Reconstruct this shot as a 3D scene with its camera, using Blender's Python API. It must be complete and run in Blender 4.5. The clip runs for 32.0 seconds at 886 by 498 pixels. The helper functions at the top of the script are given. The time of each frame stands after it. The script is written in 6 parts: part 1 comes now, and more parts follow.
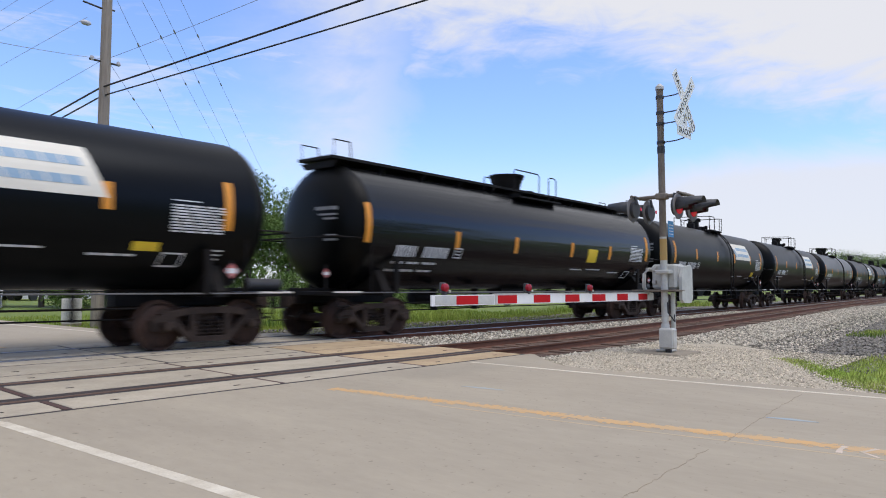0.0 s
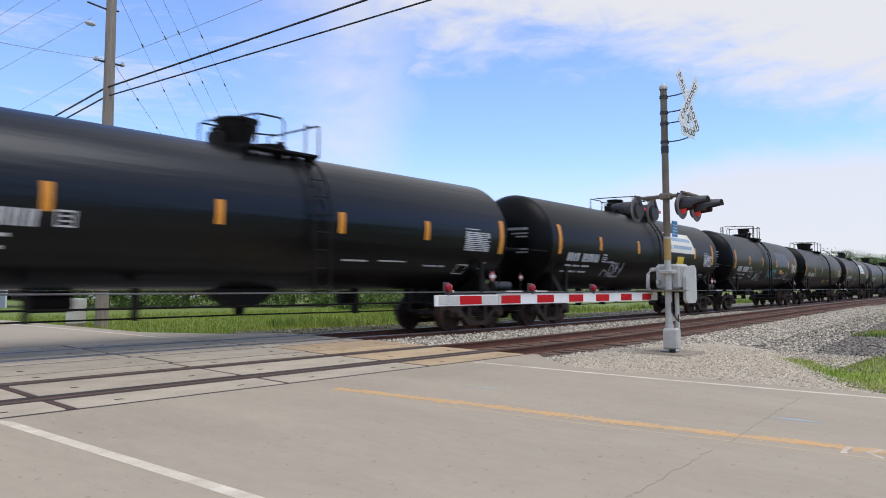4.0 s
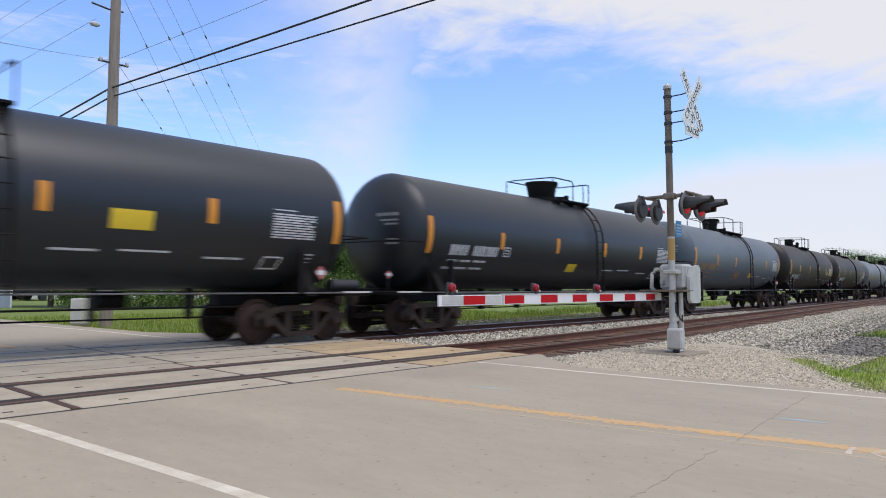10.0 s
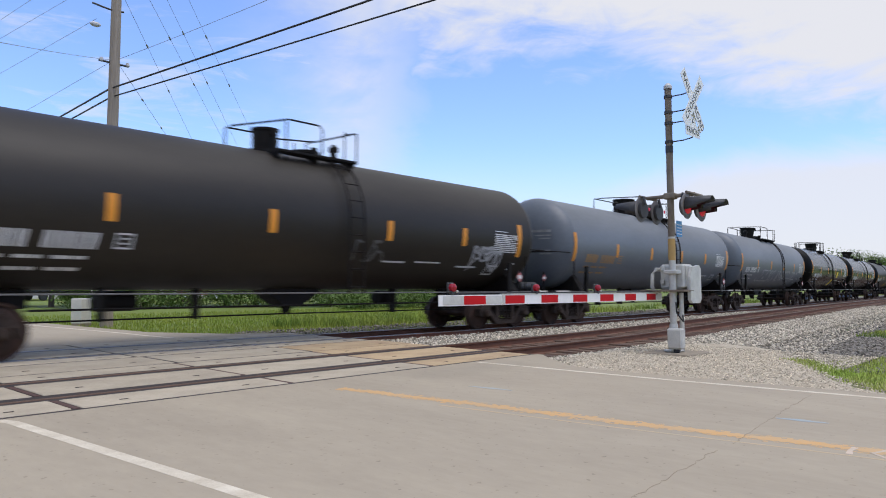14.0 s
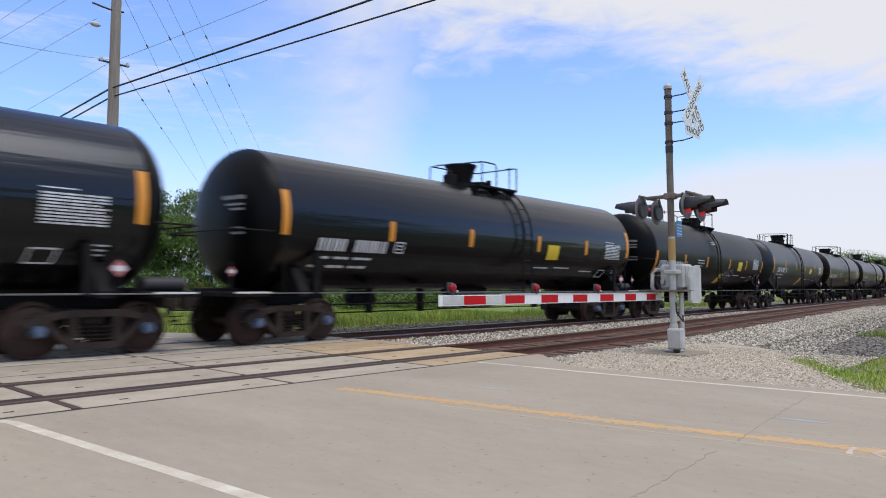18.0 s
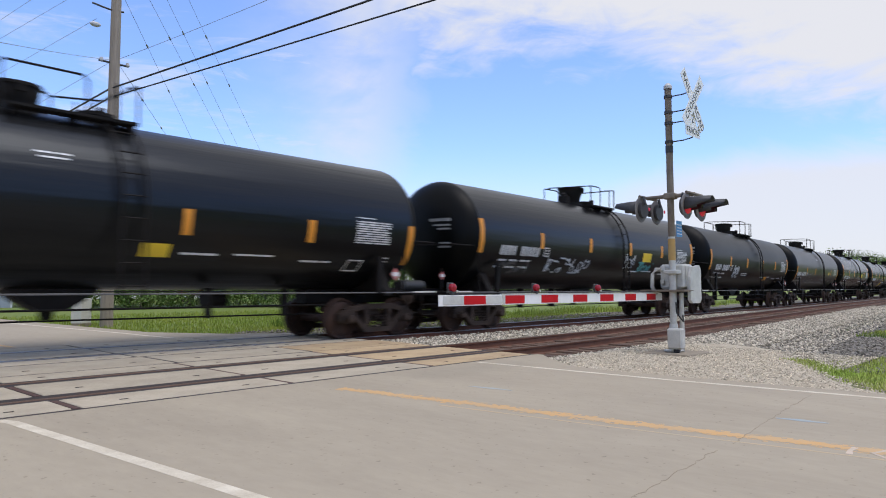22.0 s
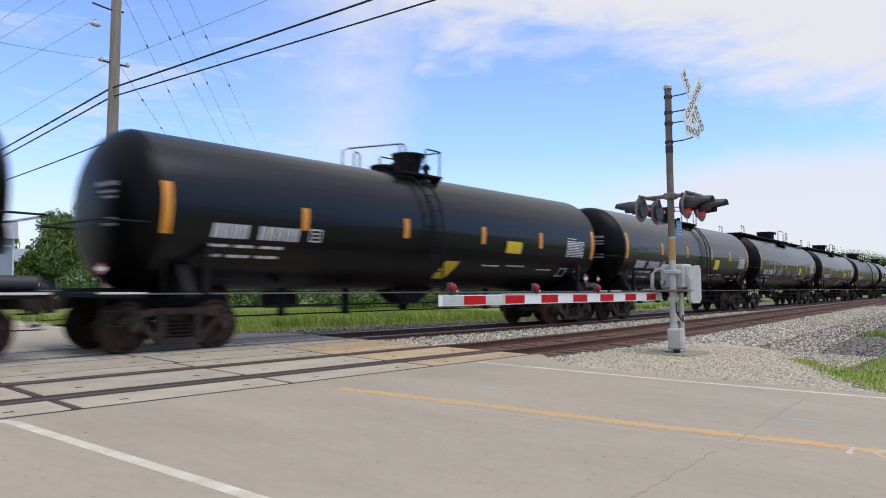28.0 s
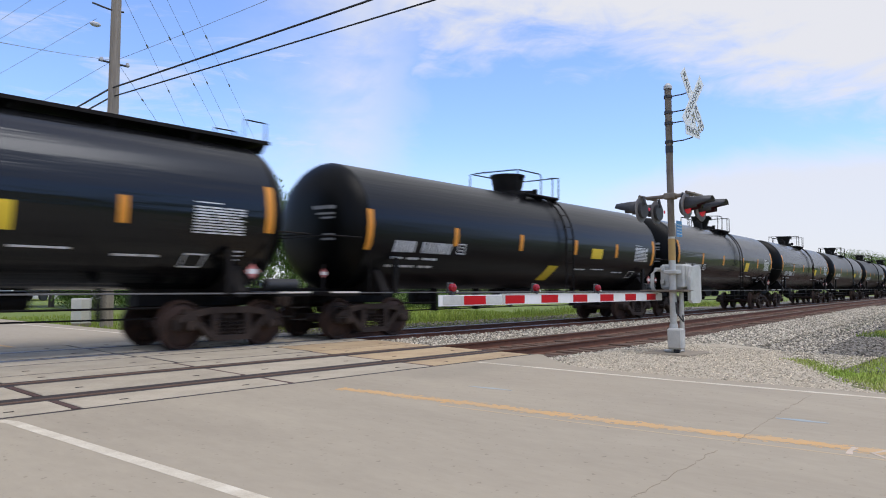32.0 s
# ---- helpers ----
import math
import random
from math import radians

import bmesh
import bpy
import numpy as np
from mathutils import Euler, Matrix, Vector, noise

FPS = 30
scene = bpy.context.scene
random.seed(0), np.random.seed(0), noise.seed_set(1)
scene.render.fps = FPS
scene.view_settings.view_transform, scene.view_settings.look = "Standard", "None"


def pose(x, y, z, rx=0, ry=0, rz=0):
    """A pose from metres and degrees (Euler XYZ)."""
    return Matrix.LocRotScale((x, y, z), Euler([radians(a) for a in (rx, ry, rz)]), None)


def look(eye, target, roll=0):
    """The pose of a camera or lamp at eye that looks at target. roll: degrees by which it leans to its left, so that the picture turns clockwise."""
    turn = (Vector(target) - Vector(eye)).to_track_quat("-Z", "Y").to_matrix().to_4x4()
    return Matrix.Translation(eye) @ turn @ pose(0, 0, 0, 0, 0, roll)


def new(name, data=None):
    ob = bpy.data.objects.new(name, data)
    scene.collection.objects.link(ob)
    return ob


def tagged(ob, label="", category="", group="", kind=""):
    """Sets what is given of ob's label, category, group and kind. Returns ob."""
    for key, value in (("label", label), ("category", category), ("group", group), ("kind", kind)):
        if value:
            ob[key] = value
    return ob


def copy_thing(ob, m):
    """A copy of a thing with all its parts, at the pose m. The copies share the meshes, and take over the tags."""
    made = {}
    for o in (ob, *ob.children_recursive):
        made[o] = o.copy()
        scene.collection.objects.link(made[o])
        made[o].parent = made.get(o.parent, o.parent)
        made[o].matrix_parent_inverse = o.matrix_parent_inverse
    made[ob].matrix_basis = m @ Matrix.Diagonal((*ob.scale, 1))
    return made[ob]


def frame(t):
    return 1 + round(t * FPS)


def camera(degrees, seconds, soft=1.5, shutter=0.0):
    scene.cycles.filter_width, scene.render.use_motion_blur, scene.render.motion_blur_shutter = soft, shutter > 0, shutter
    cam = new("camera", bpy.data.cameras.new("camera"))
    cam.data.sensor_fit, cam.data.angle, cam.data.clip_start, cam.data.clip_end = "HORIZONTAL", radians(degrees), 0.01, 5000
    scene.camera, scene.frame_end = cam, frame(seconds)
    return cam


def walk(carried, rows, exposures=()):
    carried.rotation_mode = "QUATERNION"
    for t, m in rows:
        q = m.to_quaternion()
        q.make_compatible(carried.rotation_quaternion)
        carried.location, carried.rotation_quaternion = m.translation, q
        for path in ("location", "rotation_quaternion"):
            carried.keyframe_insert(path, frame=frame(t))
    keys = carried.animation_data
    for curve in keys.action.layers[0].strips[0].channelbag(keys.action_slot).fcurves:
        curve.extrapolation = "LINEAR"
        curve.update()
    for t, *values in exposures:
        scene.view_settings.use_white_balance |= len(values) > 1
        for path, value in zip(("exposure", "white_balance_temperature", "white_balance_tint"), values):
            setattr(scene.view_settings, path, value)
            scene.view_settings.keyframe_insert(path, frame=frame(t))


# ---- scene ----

# ---------------------------------------------------------------- camera
cam = camera(64.517, 32.0, soft=1.0, shutter=0.3)
EYE = (0.0, 0.0, 1.284)


def aim(shift):
    """The tripod head's pose; shift: degrees by which it is turned to its right."""
    yaw, tilt = radians(41.899 - shift), radians(2.843)
    way = (math.cos(yaw) * math.cos(tilt), math.sin(yaw) * math.cos(tilt), math.sin(tilt))
    return look(EYE, tuple(e + 10 * w for e, w in zip(EYE, way)), 0.446)


walk(cam, [(t, aim(d)) for t, d in (
    (0, 0.62), (1, 0.51), (2, 0.44), (3, 0.395), (4, 0.33), (5, 0.29), (6, 0.26), (7, 0.185), (8, 0.115), (9, 0.06),
    (10, 0.04), (11.5, 0.0), (14, 0.0), (20, 0.0), (26, 0.0), (32, 0.0))])

# ---------------------------------------------------------------- sky and sun
SUN_ELEV, SUN_AZ = radians(67), radians(-78)      # azimuth of the sun from +x towards +y
world = bpy.data.worlds.new("sky")
scene.world = world
world.use_nodes = True
wt = world.node_tree
wt.nodes.clear()


def node(tree, kind, **kw):
    n = tree.nodes.new(kind)
    for k, v in kw.items():
        n.inputs[k].default_value = v
    return n


sky = node(wt, "ShaderNodeTexSky")
sky.sky_type, sky.sun_disc = "NISHITA", False
sky.sun_elevation, sky.sun_rotation = SUN_ELEV, radians(90) - SUN_AZ
sky.air_density, sky.dust_density, sky.ozone_density = 1.0, 0.6, 2.0
tc = node(wt, "ShaderNodeTexCoord")
sep = node(wt, "ShaderNodeSeparateXYZ")
wt.links.new(tc.outputs["Generated"], sep.inputs[0])
# project the directions onto a high cloud layer
zz = node(wt, "ShaderNodeMath"); zz.operation = "MAXIMUM"; zz.inputs[1].default_value = 0.0
wt.links.new(sep.outputs["Z"], zz.inputs[0])
za = node(wt, "ShaderNodeMath"); za.operation = "ADD"; za.inputs[1].default_value = 0.16
wt.links.new(zz.outputs[0], za.inputs[0])
dv = node(wt, "ShaderNodeVectorMath"); dv.operation = "DIVIDE"
cz = node(wt, "ShaderNodeCombineXYZ")
for i in range(3):
    wt.links.new(za.outputs[0], cz.inputs[i])
wt.links.new(tc.outputs["Generated"], dv.inputs[0])
wt.links.new(cz.outputs[0], dv.inputs[1])
mp = node(wt, "ShaderNodeMapping")
CLOUD_AT = (1.9, 0.45, 0.0)
mp.inputs["Location"].default_value = CLOUD_AT
mp.inputs["Rotation"].default_value = (0, 0, radians(-35))
mp.inputs["Scale"].default_value = (0.75, 1.35, 0.0)
wt.links.new(dv.outputs[0], mp.inputs[0])
n1 = node(wt, "ShaderNodeTexNoise", Scale=0.6, Detail=8.0, Roughness=0.55, Distortion=0.3)
n2 = node(wt, "ShaderNodeTexNoise", Scale=5.5, Detail=8.0, Roughness=0.6, Distortion=0.4)
for n in (n1, n2):
    wt.links.new(mp.outputs[0], n.inputs["Vector"])
mixn = node(wt, "ShaderNodeMath"); mixn.operation = "MULTIPLY_ADD"; mixn.inputs[1].default_value = 0.42
wt.links.new(n2.outputs["Fac"], mixn.inputs[0])
wt.links.new(n1.outputs["Fac"], mixn.inputs[2])
ramp = node(wt, "ShaderNodeValToRGB")
ramp.color_ramp.elements[0].position, ramp.color_ramp.elements[1].position = 0.525, 0.79
ramp.color_ramp.elements[0].color, ramp.color_ramp.elements[1].color = (0, 0, 0, 1), (1, 1, 1, 1)
# cover thins a little towards the east
side = node(wt, "ShaderNodeVectorMath"); side.operation = "DOT_PRODUCT"; side.inputs[1].default_value = (0.97, -0.26, 0.0)
wt.links.new(tc.outputs["Generated"], side.inputs[0])
cover = node(wt, "ShaderNodeMath"); cover.operation = "MULTIPLY_ADD"; cover.inputs[1].default_value = -0.08
wt.links.new(side.outputs["Value"], cover.inputs[0])
lift = node(wt, "ShaderNodeMath"); lift.operation = "SUBTRACT"; lift.inputs[1].default_value = 0.19
high = node(wt, "ShaderNodeMapRange")
for key_, v_ in (("From Min", 0.22), ("From Max", 0.38), ("To Min", -0.12), ("To Max", 0.20)):
    high.inputs[key_].default_value = v_
wt.links.new(sep.outputs["Z"], high.inputs["Value"])
both = node(wt, "ShaderNodeMath"); both.operation = "ADD"
wt.links.new(mixn.outputs[0], both.inputs[0])
wt.links.new(high.outputs["Result"], both.inputs[1])
wt.links.new(both.outputs[0], lift.inputs[0])
wt.links.new(lift.outputs[0], cover.inputs[2])
wt.links.new(cover.outputs[0], ramp.inputs[0])
# thin haze whitens the low sky
hz = node(wt, "ShaderNodeMapRange"); hz.inputs["From Min"].default_value = 0.04; hz.inputs["From Max"].default_value = 0.24
hz.inputs["To Min"].default_value = 0.35; hz.inputs["To Max"].default_value = 0.0
wt.links.new(sep.outputs["Z"], hz.inputs["Value"])
mx = node(wt, "ShaderNodeMath"); mx.operation = "MAXIMUM"
wt.links.new(ramp.outputs["Color"], mx.inputs[0])
wt.links.new(hz.outputs["Result"], mx.inputs[1])
# one tall thin plume of high haze
pl_ = node(wt, "ShaderNodeVectorMath"); pl_.operation = "DOT_PRODUCT"; pl_.inputs[1].default_value = (-0.72, 0.66, 0.10)
wt.links.new(tc.outputs["Generated"], pl_.inputs[0])
pa_ = node(wt, "ShaderNodeMath"); pa_.operation = "ABSOLUTE"
wt.links.new(pl_.outputs["Value"], pa_.inputs[0])
pr_ = node(wt, "ShaderNodeMapRange"); pr_.interpolation_type = "SMOOTHSTEP"
for key_, v_ in (("From Min", 0.0), ("From Max", 0.15), ("To Min", 0.8), ("To Max", 0.0)):
    pr_.inputs[key_].default_value = v_
wt.links.new(pa_.outputs[0], pr_.inputs["Value"])
pm_ = node(wt, "ShaderNodeMath"); pm_.operation = "MULTIPLY"
wt.links.new(pr_.outputs["Result"], pm_.inputs[0])
wt.links.new(n1.outputs["Fac"], pm_.inputs[1])
mx2 = node(wt, "ShaderNodeMath"); mx2.operation = "MAXIMUM"
wt.links.new(mx.outputs[0], mx2.inputs[0])
wt.links.new(pm_.outputs[0], mx2.inputs[1])
# the north-eastern sky: a streaked deck above, a clear band below it, a pale plume and a white bank low in the east
def mathn(op, a, b=None, c=None):
    n = node(wt, "ShaderNodeMath"); n.operation = op
    for i, v in enumerate((a, b, c)):
        if v is None:
            continue
        if isinstance(v, (int, float)):
            n.inputs[i].default_value = v
        else:
            wt.links.new(v, n.inputs[i])
    return n.outputs[0]


def ease(value, lo, hi, a=0.0, b=1.0):
    n = node(wt, "ShaderNodeMapRange"); n.interpolation_type = "SMOOTHSTEP"
    for k, v in (("From Min", lo), ("From Max", hi), ("To Min", a), ("To Max", b)):
        n.inputs[k].default_value = v
    wt.links.new(value, n.inputs["Value"])
    return n.outputs["Result"]


def heading(v):
    n = node(wt, "ShaderNodeVectorMath"); n.operation = "DOT_PRODUCT"; n.inputs[1].default_value = v
    wt.links.new(tc.outputs["Generated"], n.inputs[0])
    return n.outputs["Value"]


def streaks(scale, turn, size, detail=8.0):
    m = node(wt, "ShaderNodeMapping", Scale=scale, Rotation=(0, 0, radians(turn)))
    cx = node(wt, "ShaderNodeCombineXYZ")
    wt.links.new(across, cx.inputs[0]); wt.links.new(up, cx.inputs[1])
    wt.links.new(cx.outputs[0], m.inputs[0])
    n = node(wt, "ShaderNodeTexNoise", Scale=size, Detail=detail, Roughness=0.6, Distortion=0.6)
    wt.links.new(m.outputs[0], n.inputs["Vector"])
    return n.outputs["Fac"]


across, up = heading((0.668, -0.744, 0.0)), sep.outputs["Z"]
fine, broad, wisp = streaks((1.0, 2.6, 1), 10, 11.0), streaks((1.0, 1.9, 1), 12, 3.6, 5.0), streaks((0.9, 4.2, 1), -20, 7.0)
edge = mathn("MULTIPLY_ADD", mathn("MAXIMUM", mathn("SUBTRACT", across, 0.16), 0.0), 0.34, up)
edge = mathn("MULTIPLY_ADD", mathn("SUBTRACT", broad, 0.5), 0.20, edge)
edge = mathn("MULTIPLY_ADD", mathn("SUBTRACT", fine, 0.5), 0.16, edge)
deck = mathn("MULTIPLY", ease(edge, 0.285, 0.40), ease(across, -0.17, -0.03))
plume = mathn("MULTIPLY", mathn("MULTIPLY", ease(mathn("MULTIPLY_ADD", broad, 0.12, across), -0.27, -0.02), ease(mathn("MULTIPLY_ADD", fine, 0.10, mathn("MULTIPLY_ADD", up, -0.12, mathn("MULTIPLY_ADD", broad, 0.16, across))), -0.02, 0.10, 1.0, 0.0)), ease(up, 0.06, 0.16))
plume = mathn("MULTIPLY", plume, ease(mathn("MULTIPLY_ADD", fine, 0.45, broad), 0.45, 0.95, 0.25, 0.85))
bank = mathn("MULTIPLY", ease(mathn("MULTIPLY_ADD", mathn("SUBTRACT", broad, 0.5), 0.10, mathn("MULTIPLY_ADD", across, -0.10, up)), 0.085, 0.145, 0.9, 0.0), ease(across, 0.05, 0.36))
veil = mathn("MULTIPLY", ease(wisp, 0.48, 0.72, 0.0, 0.6), ease(across, -0.02, -0.16))
low = ease(up, 0.02, 0.20, 0.72, 0.02)
front = low
for layer in (deck, plume, bank, veil):
    front = mathn("MAXIMUM", front, layer)
facing = ease(heading((0.744, 0.668, 0.0)), 0.35, 0.62)
clouded = mathn("ADD", mathn("MULTIPLY", mathn("MULTIPLY", mx2.outputs[0], 0.9), mathn("SUBTRACT", 1.0, facing)), mathn("MULTIPLY", front, facing))
cl = node(wt, "ShaderNodeMixRGB"); cl.inputs["Color2"].default_value = (5.55, 5.62, 6.05, 1)
wt.links.new(clouded, cl.inputs["Fac"])
tint = node(wt, "ShaderNodeMixRGB"); tint.blend_type = "MULTIPLY"; tint.inputs["Fac"].default_value = 1.0
tint.inputs["Color2"].default_value = (1.24, 1.385, 1.82, 1)
wt.links.new(sky.outputs[0], tint.inputs["Color1"])
wt.links.new(tint.outputs[0], cl.inputs["Color1"])
bg = node(wt, "ShaderNodeBackground", Strength=0.12)
wt.links.new(cl.outputs[0], bg.inputs["Color"])
out = node(wt, "ShaderNodeOutputWorld")
wt.links.new(bg.outputs[0], out.inputs["Surface"])

sun = new("sun", bpy.data.lights.new("sun", "SUN"))
sun.data.energy, sun.data.angle, sun.data.color = 1.62, radians(40), (1.0, 0.95, 0.905)
sun.matrix_world = look((20 * math.cos(SUN_AZ) * math.cos(SUN_ELEV), 20 * math.sin(SUN_AZ) * math.cos(SUN_ELEV), 20 * math.sin(SUN_ELEV)), (0, 0, 0))
scene.view_settings.exposure = 0.25

# ---------------------------------------------------------------- materials
MATS = {}


def mat(name, base, rough=0.6, metal=0.0, second=None, scale=6.0, spots=40.0, amount=0.5, bump=0.0, coat=0.0, emit=0.0, coords="Object", stretch=(1, 1, 1), spec=0.5, vary=0.0, island=0.0, specks=0.0, wavy=0.0, tint=None):
    """Procedural surface: a base colour broken by a broad stain and a fine grain."""
    if name in MATS:
        return MATS[name]
    m = bpy.data.materials.new(name)
    m.use_nodes = True
    t = m.node_tree
    b = t.nodes["Principled BSDF"]
    b.inputs["Roughness"].default_value, b.inputs["Metallic"].default_value = rough, metal
    b.inputs["Coat Weight"].default_value = coat
    b.inputs["Specular IOR Level"].default_value = spec
    if tint:
        b.inputs["Specular Tint"].default_value = (*tint, 1)
    second = second or tuple(c * 0.7 for c in base)
    c = node(t, "ShaderNodeTexCoord")
    mapping = node(t, "ShaderNodeMapping", Scale=stretch)
    t.links.new(c.outputs[coords], mapping.inputs[0])
    a = node(t, "ShaderNodeTexNoise", Scale=scale, Detail=5.0, Roughness=0.6)
    f = node(t, "ShaderNodeTexNoise", Scale=spots, Detail=3.0, Roughness=0.7)
    for n in (a, f):
        t.links.new(mapping.outputs[0], n.inputs["Vector"])
    s = node(t, "ShaderNodeMath"); s.operation = "MULTIPLY_ADD"; s.inputs[1].default_value = 0.5
    t.links.new(f.outputs["Fac"], s.inputs[0])
    t.links.new(a.outputs["Fac"], s.inputs[2])
    r = node(t, "ShaderNodeMapRange"); r.inputs["From Min"].default_value = 0.55; r.inputs["From Max"].default_value = 0.95
    r.inputs["To Max"].default_value = amount
    t.links.new(s.outputs[0], r.inputs["Value"])
    x = node(t, "ShaderNodeMixRGB")
    x.inputs["Color1"].default_value, x.inputs["Color2"].default_value = (*base, 1), (*second, 1)
    t.links.new(r.outputs["Result"], x.inputs["Fac"])
    last = x.outputs[0]
    if specks:
        sp = node(t, "ShaderNodeTexNoise", Scale=16.0, Detail=2.0, Roughness=0.5)
        t.links.new(c.outputs[coords], sp.inputs["Vector"])
        sr = node(t, "ShaderNodeMapRange"); sr.inputs["From Min"].default_value = 0.66; sr.inputs["From Max"].default_value = 0.74
        sr.inputs["To Max"].default_value = specks
        t.links.new(sp.outputs["Fac"], sr.inputs["Value"])
        sx = node(t, "ShaderNodeMixRGB"); sx.inputs["Color2"].default_value = (*(v * 0.4 for v in base), 1)
        t.links.new(sr.outputs["Result"], sx.inputs["Fac"]); t.links.new(last, sx.inputs["Color1"])
        last = sx.outputs[0]
    if vary or island:
        oi = node(t, "ShaderNodeNewGeometry" if island else "ShaderNodeObjectInfo")
        vary = vary or island
        vr = node(t, "ShaderNodeMapRange"); vr.inputs["To Min"].default_value = 1 - vary; vr.inputs["To Max"].default_value = 1 + vary
        t.links.new(oi.outputs["Random Per Island" if island else "Random"], vr.inputs["Value"])
        mu = node(t, "ShaderNodeVectorMath"); mu.operation = "SCALE"
        t.links.new(last, mu.inputs[0]); t.links.new(vr.outputs["Result"], mu.inputs["Scale"])
        last = mu.outputs[0]
    t.links.new(last, b.inputs["Base Color"])
    rr = node(t, "ShaderNodeMapRange"); rr.inputs["To Min"].default_value = max(0.02, rough - 0.08); rr.inputs["To Max"].default_value = min(1, rough + 0.08)
    t.links.new(a.outputs["Fac"], rr.inputs["Value"])
    t.links.new(rr.outputs["Result"], b.inputs["Roughness"])
    if bump:
        bp = node(t, "ShaderNodeBump", Strength=bump, Distance=0.02)
        t.links.new(f.outputs["Fac"], bp.inputs["Height"])
        t.links.new(bp.outputs[0], b.inputs["Normal"])
    if wavy:
        # long shallow dents of the rolled plates
        wp = node(t, "ShaderNodeMapping", Scale=(0.12, 2.2, 2.2))
        t.links.new(c.outputs[coords], wp.inputs[0])
        wn = node(t, "ShaderNodeTexNoise", Scale=1.5, Detail=3.0, Roughness=0.5)
        t.links.new(wp.outputs[0], wn.inputs["Vector"])
        bp = node(t, "ShaderNodeBump", Strength=wavy, Distance=0.06)
        t.links.new(wn.outputs["Fac"], bp.inputs["Height"])
        t.links.new(bp.outputs[0], b.inputs["Normal"])
    if emit:
        b.inputs["Emission Color"].default_value = (*base, 1)
        b.inputs["Emission Strength"].default_value = emit
    MATS[name] = m
    return m


CONCRETE = mat("road_concrete", (0.400, 0.342, 0.25), 0.85, second=(0.325, 0.277, 0.205), scale=0.7, spots=9, amount=0.85, bump=0.1, spec=0.3, stretch=(1, 0.35, 1), specks=0.55)
PANEL = mat("panel_concrete", (0.475, 0.408, 0.30), 0.85, second=(0.34, 0.29, 0.212), scale=1.6, spots=25, amount=0.9, bump=0.15, vary=0.1, specks=0.5)
DARKGAP = mat("crossing_filler", (0.025, 0.021, 0.02), 0.8, second=(0.075, 0.048, 0.038), scale=3, spots=30, bump=0.2)
RUST = mat("rusty_steel", (0.175, 0.070, 0.037), 0.8, 0.1, second=(0.06, 0.031, 0.022), scale=3, spots=40, bump=0.15)
PANEL_STAINED = mat("rust_stained_panel", (0.50, 0.375, 0.215), 0.85, second=(0.36, 0.25, 0.145), scale=1.6, spots=25, amount=0.9, bump=0.15, vary=0.06, specks=0.5)
JOINTRUST = mat("dark_rusty_joint", (0.10, 0.052, 0.04), 0.8, second=(0.05, 0.03, 0.026), scale=3, spots=30, bump=0.2)
RAILTOP = mat("worn_rail_steel", (0.30, 0.29, 0.29), 0.35, 0.9, second=(0.16, 0.12, 0.1), scale=2, spots=30)
TIE = mat("weathered_tie", (0.115, 0.066, 0.043), 0.9, second=(0.15, 0.105, 0.075), scale=3, spots=30, bump=0.4, vary=0.25)
# bed kept darker than its stones: the shade between them is in this colour
GRAVEL = mat("ballast_bed", (0.30, 0.268, 0.21), 0.95, second=(0.085, 0.076, 0.063), scale=2.2, spots=30, amount=1.0, bump=0.9)
GRAVEL_PALE = mat("fine_gravel", (0.52, 0.45, 0.335), 0.95, second=(0.36, 0.298, 0.21), scale=3, spots=60, amount=1.0, bump=0.7)
RUSTBED = mat("rust_stained_bed", (0.125, 0.075, 0.048), 0.95, second=(0.055, 0.035, 0.026), scale=2.5, spots=30, amount=1.0, bump=0.8)
RUSTSTONE = mat("rust_stained_stone", (0.17, 0.105, 0.07), 0.9, second=(0.08, 0.05, 0.036), scale=12, spots=50, amount=0.9, island=0.6, spec=0.2)
STONE = mat("ballast_stone", (0.55, 0.49, 0.38), 0.9, second=(0.32, 0.282, 0.215), scale=14, spots=60, amount=0.9, island=0.62, spec=0.3)
DIRT = mat("dark_cinders", (0.22, 0.20, 0.165), 0.95, second=(0.085, 0.078, 0.068), scale=2.2, spots=40, amount=0.9, bump=0.8)
VERGE_GROUND = mat("verge_ground", (0.20, 0.29, 0.04), 0.9, second=(0.30, 0.29, 0.10), scale=1.2, spots=14, amount=0.9, bump=0.6)
GRASS = mat("grass_ground", (0.12, 0.19, 0.026), 0.9, second=(0.19, 0.21, 0.05), scale=0.4, spots=14, amount=0.9, bump=0.6)
DARKSTONE = mat("dark_stone", (0.29, 0.258, 0.205), 0.9, second=(0.12, 0.108, 0.088), scale=9, spots=40, amount=1.0, island=0.75)
CHIP = mat("pale_gravel_chip", (0.58, 0.51, 0.385), 0.95, second=(0.38, 0.325, 0.24), scale=14, spots=60, island=0.5, spec=0.2)
VERGE = mat("verge_grass_blade", (0.34, 0.46, 0.075), 0.7, second=(0.46, 0.46, 0.14), scale=0.9, spots=6, amount=0.95, island=0.45, spec=0.2)
LAWN = mat("lawn_blade", (0.17, 0.25, 0.034), 0.7, second=(0.30, 0.33, 0.06), scale=0.3, spots=3, amount=0.9, island=0.3, spec=0.2)
BLADE = mat("grass_blade", (0.095, 0.175, 0.028), 0.7, second=(0.33, 0.39, 0.075), scale=0.33, spots=4, amount=1.1, island=0.4, spec=0.2)
WHITELINE = mat("white_road_paint", (0.70, 0.635, 0.5), 0.8, second=(0.46, 0.39, 0.28), scale=3, spots=45, amount=0.9)
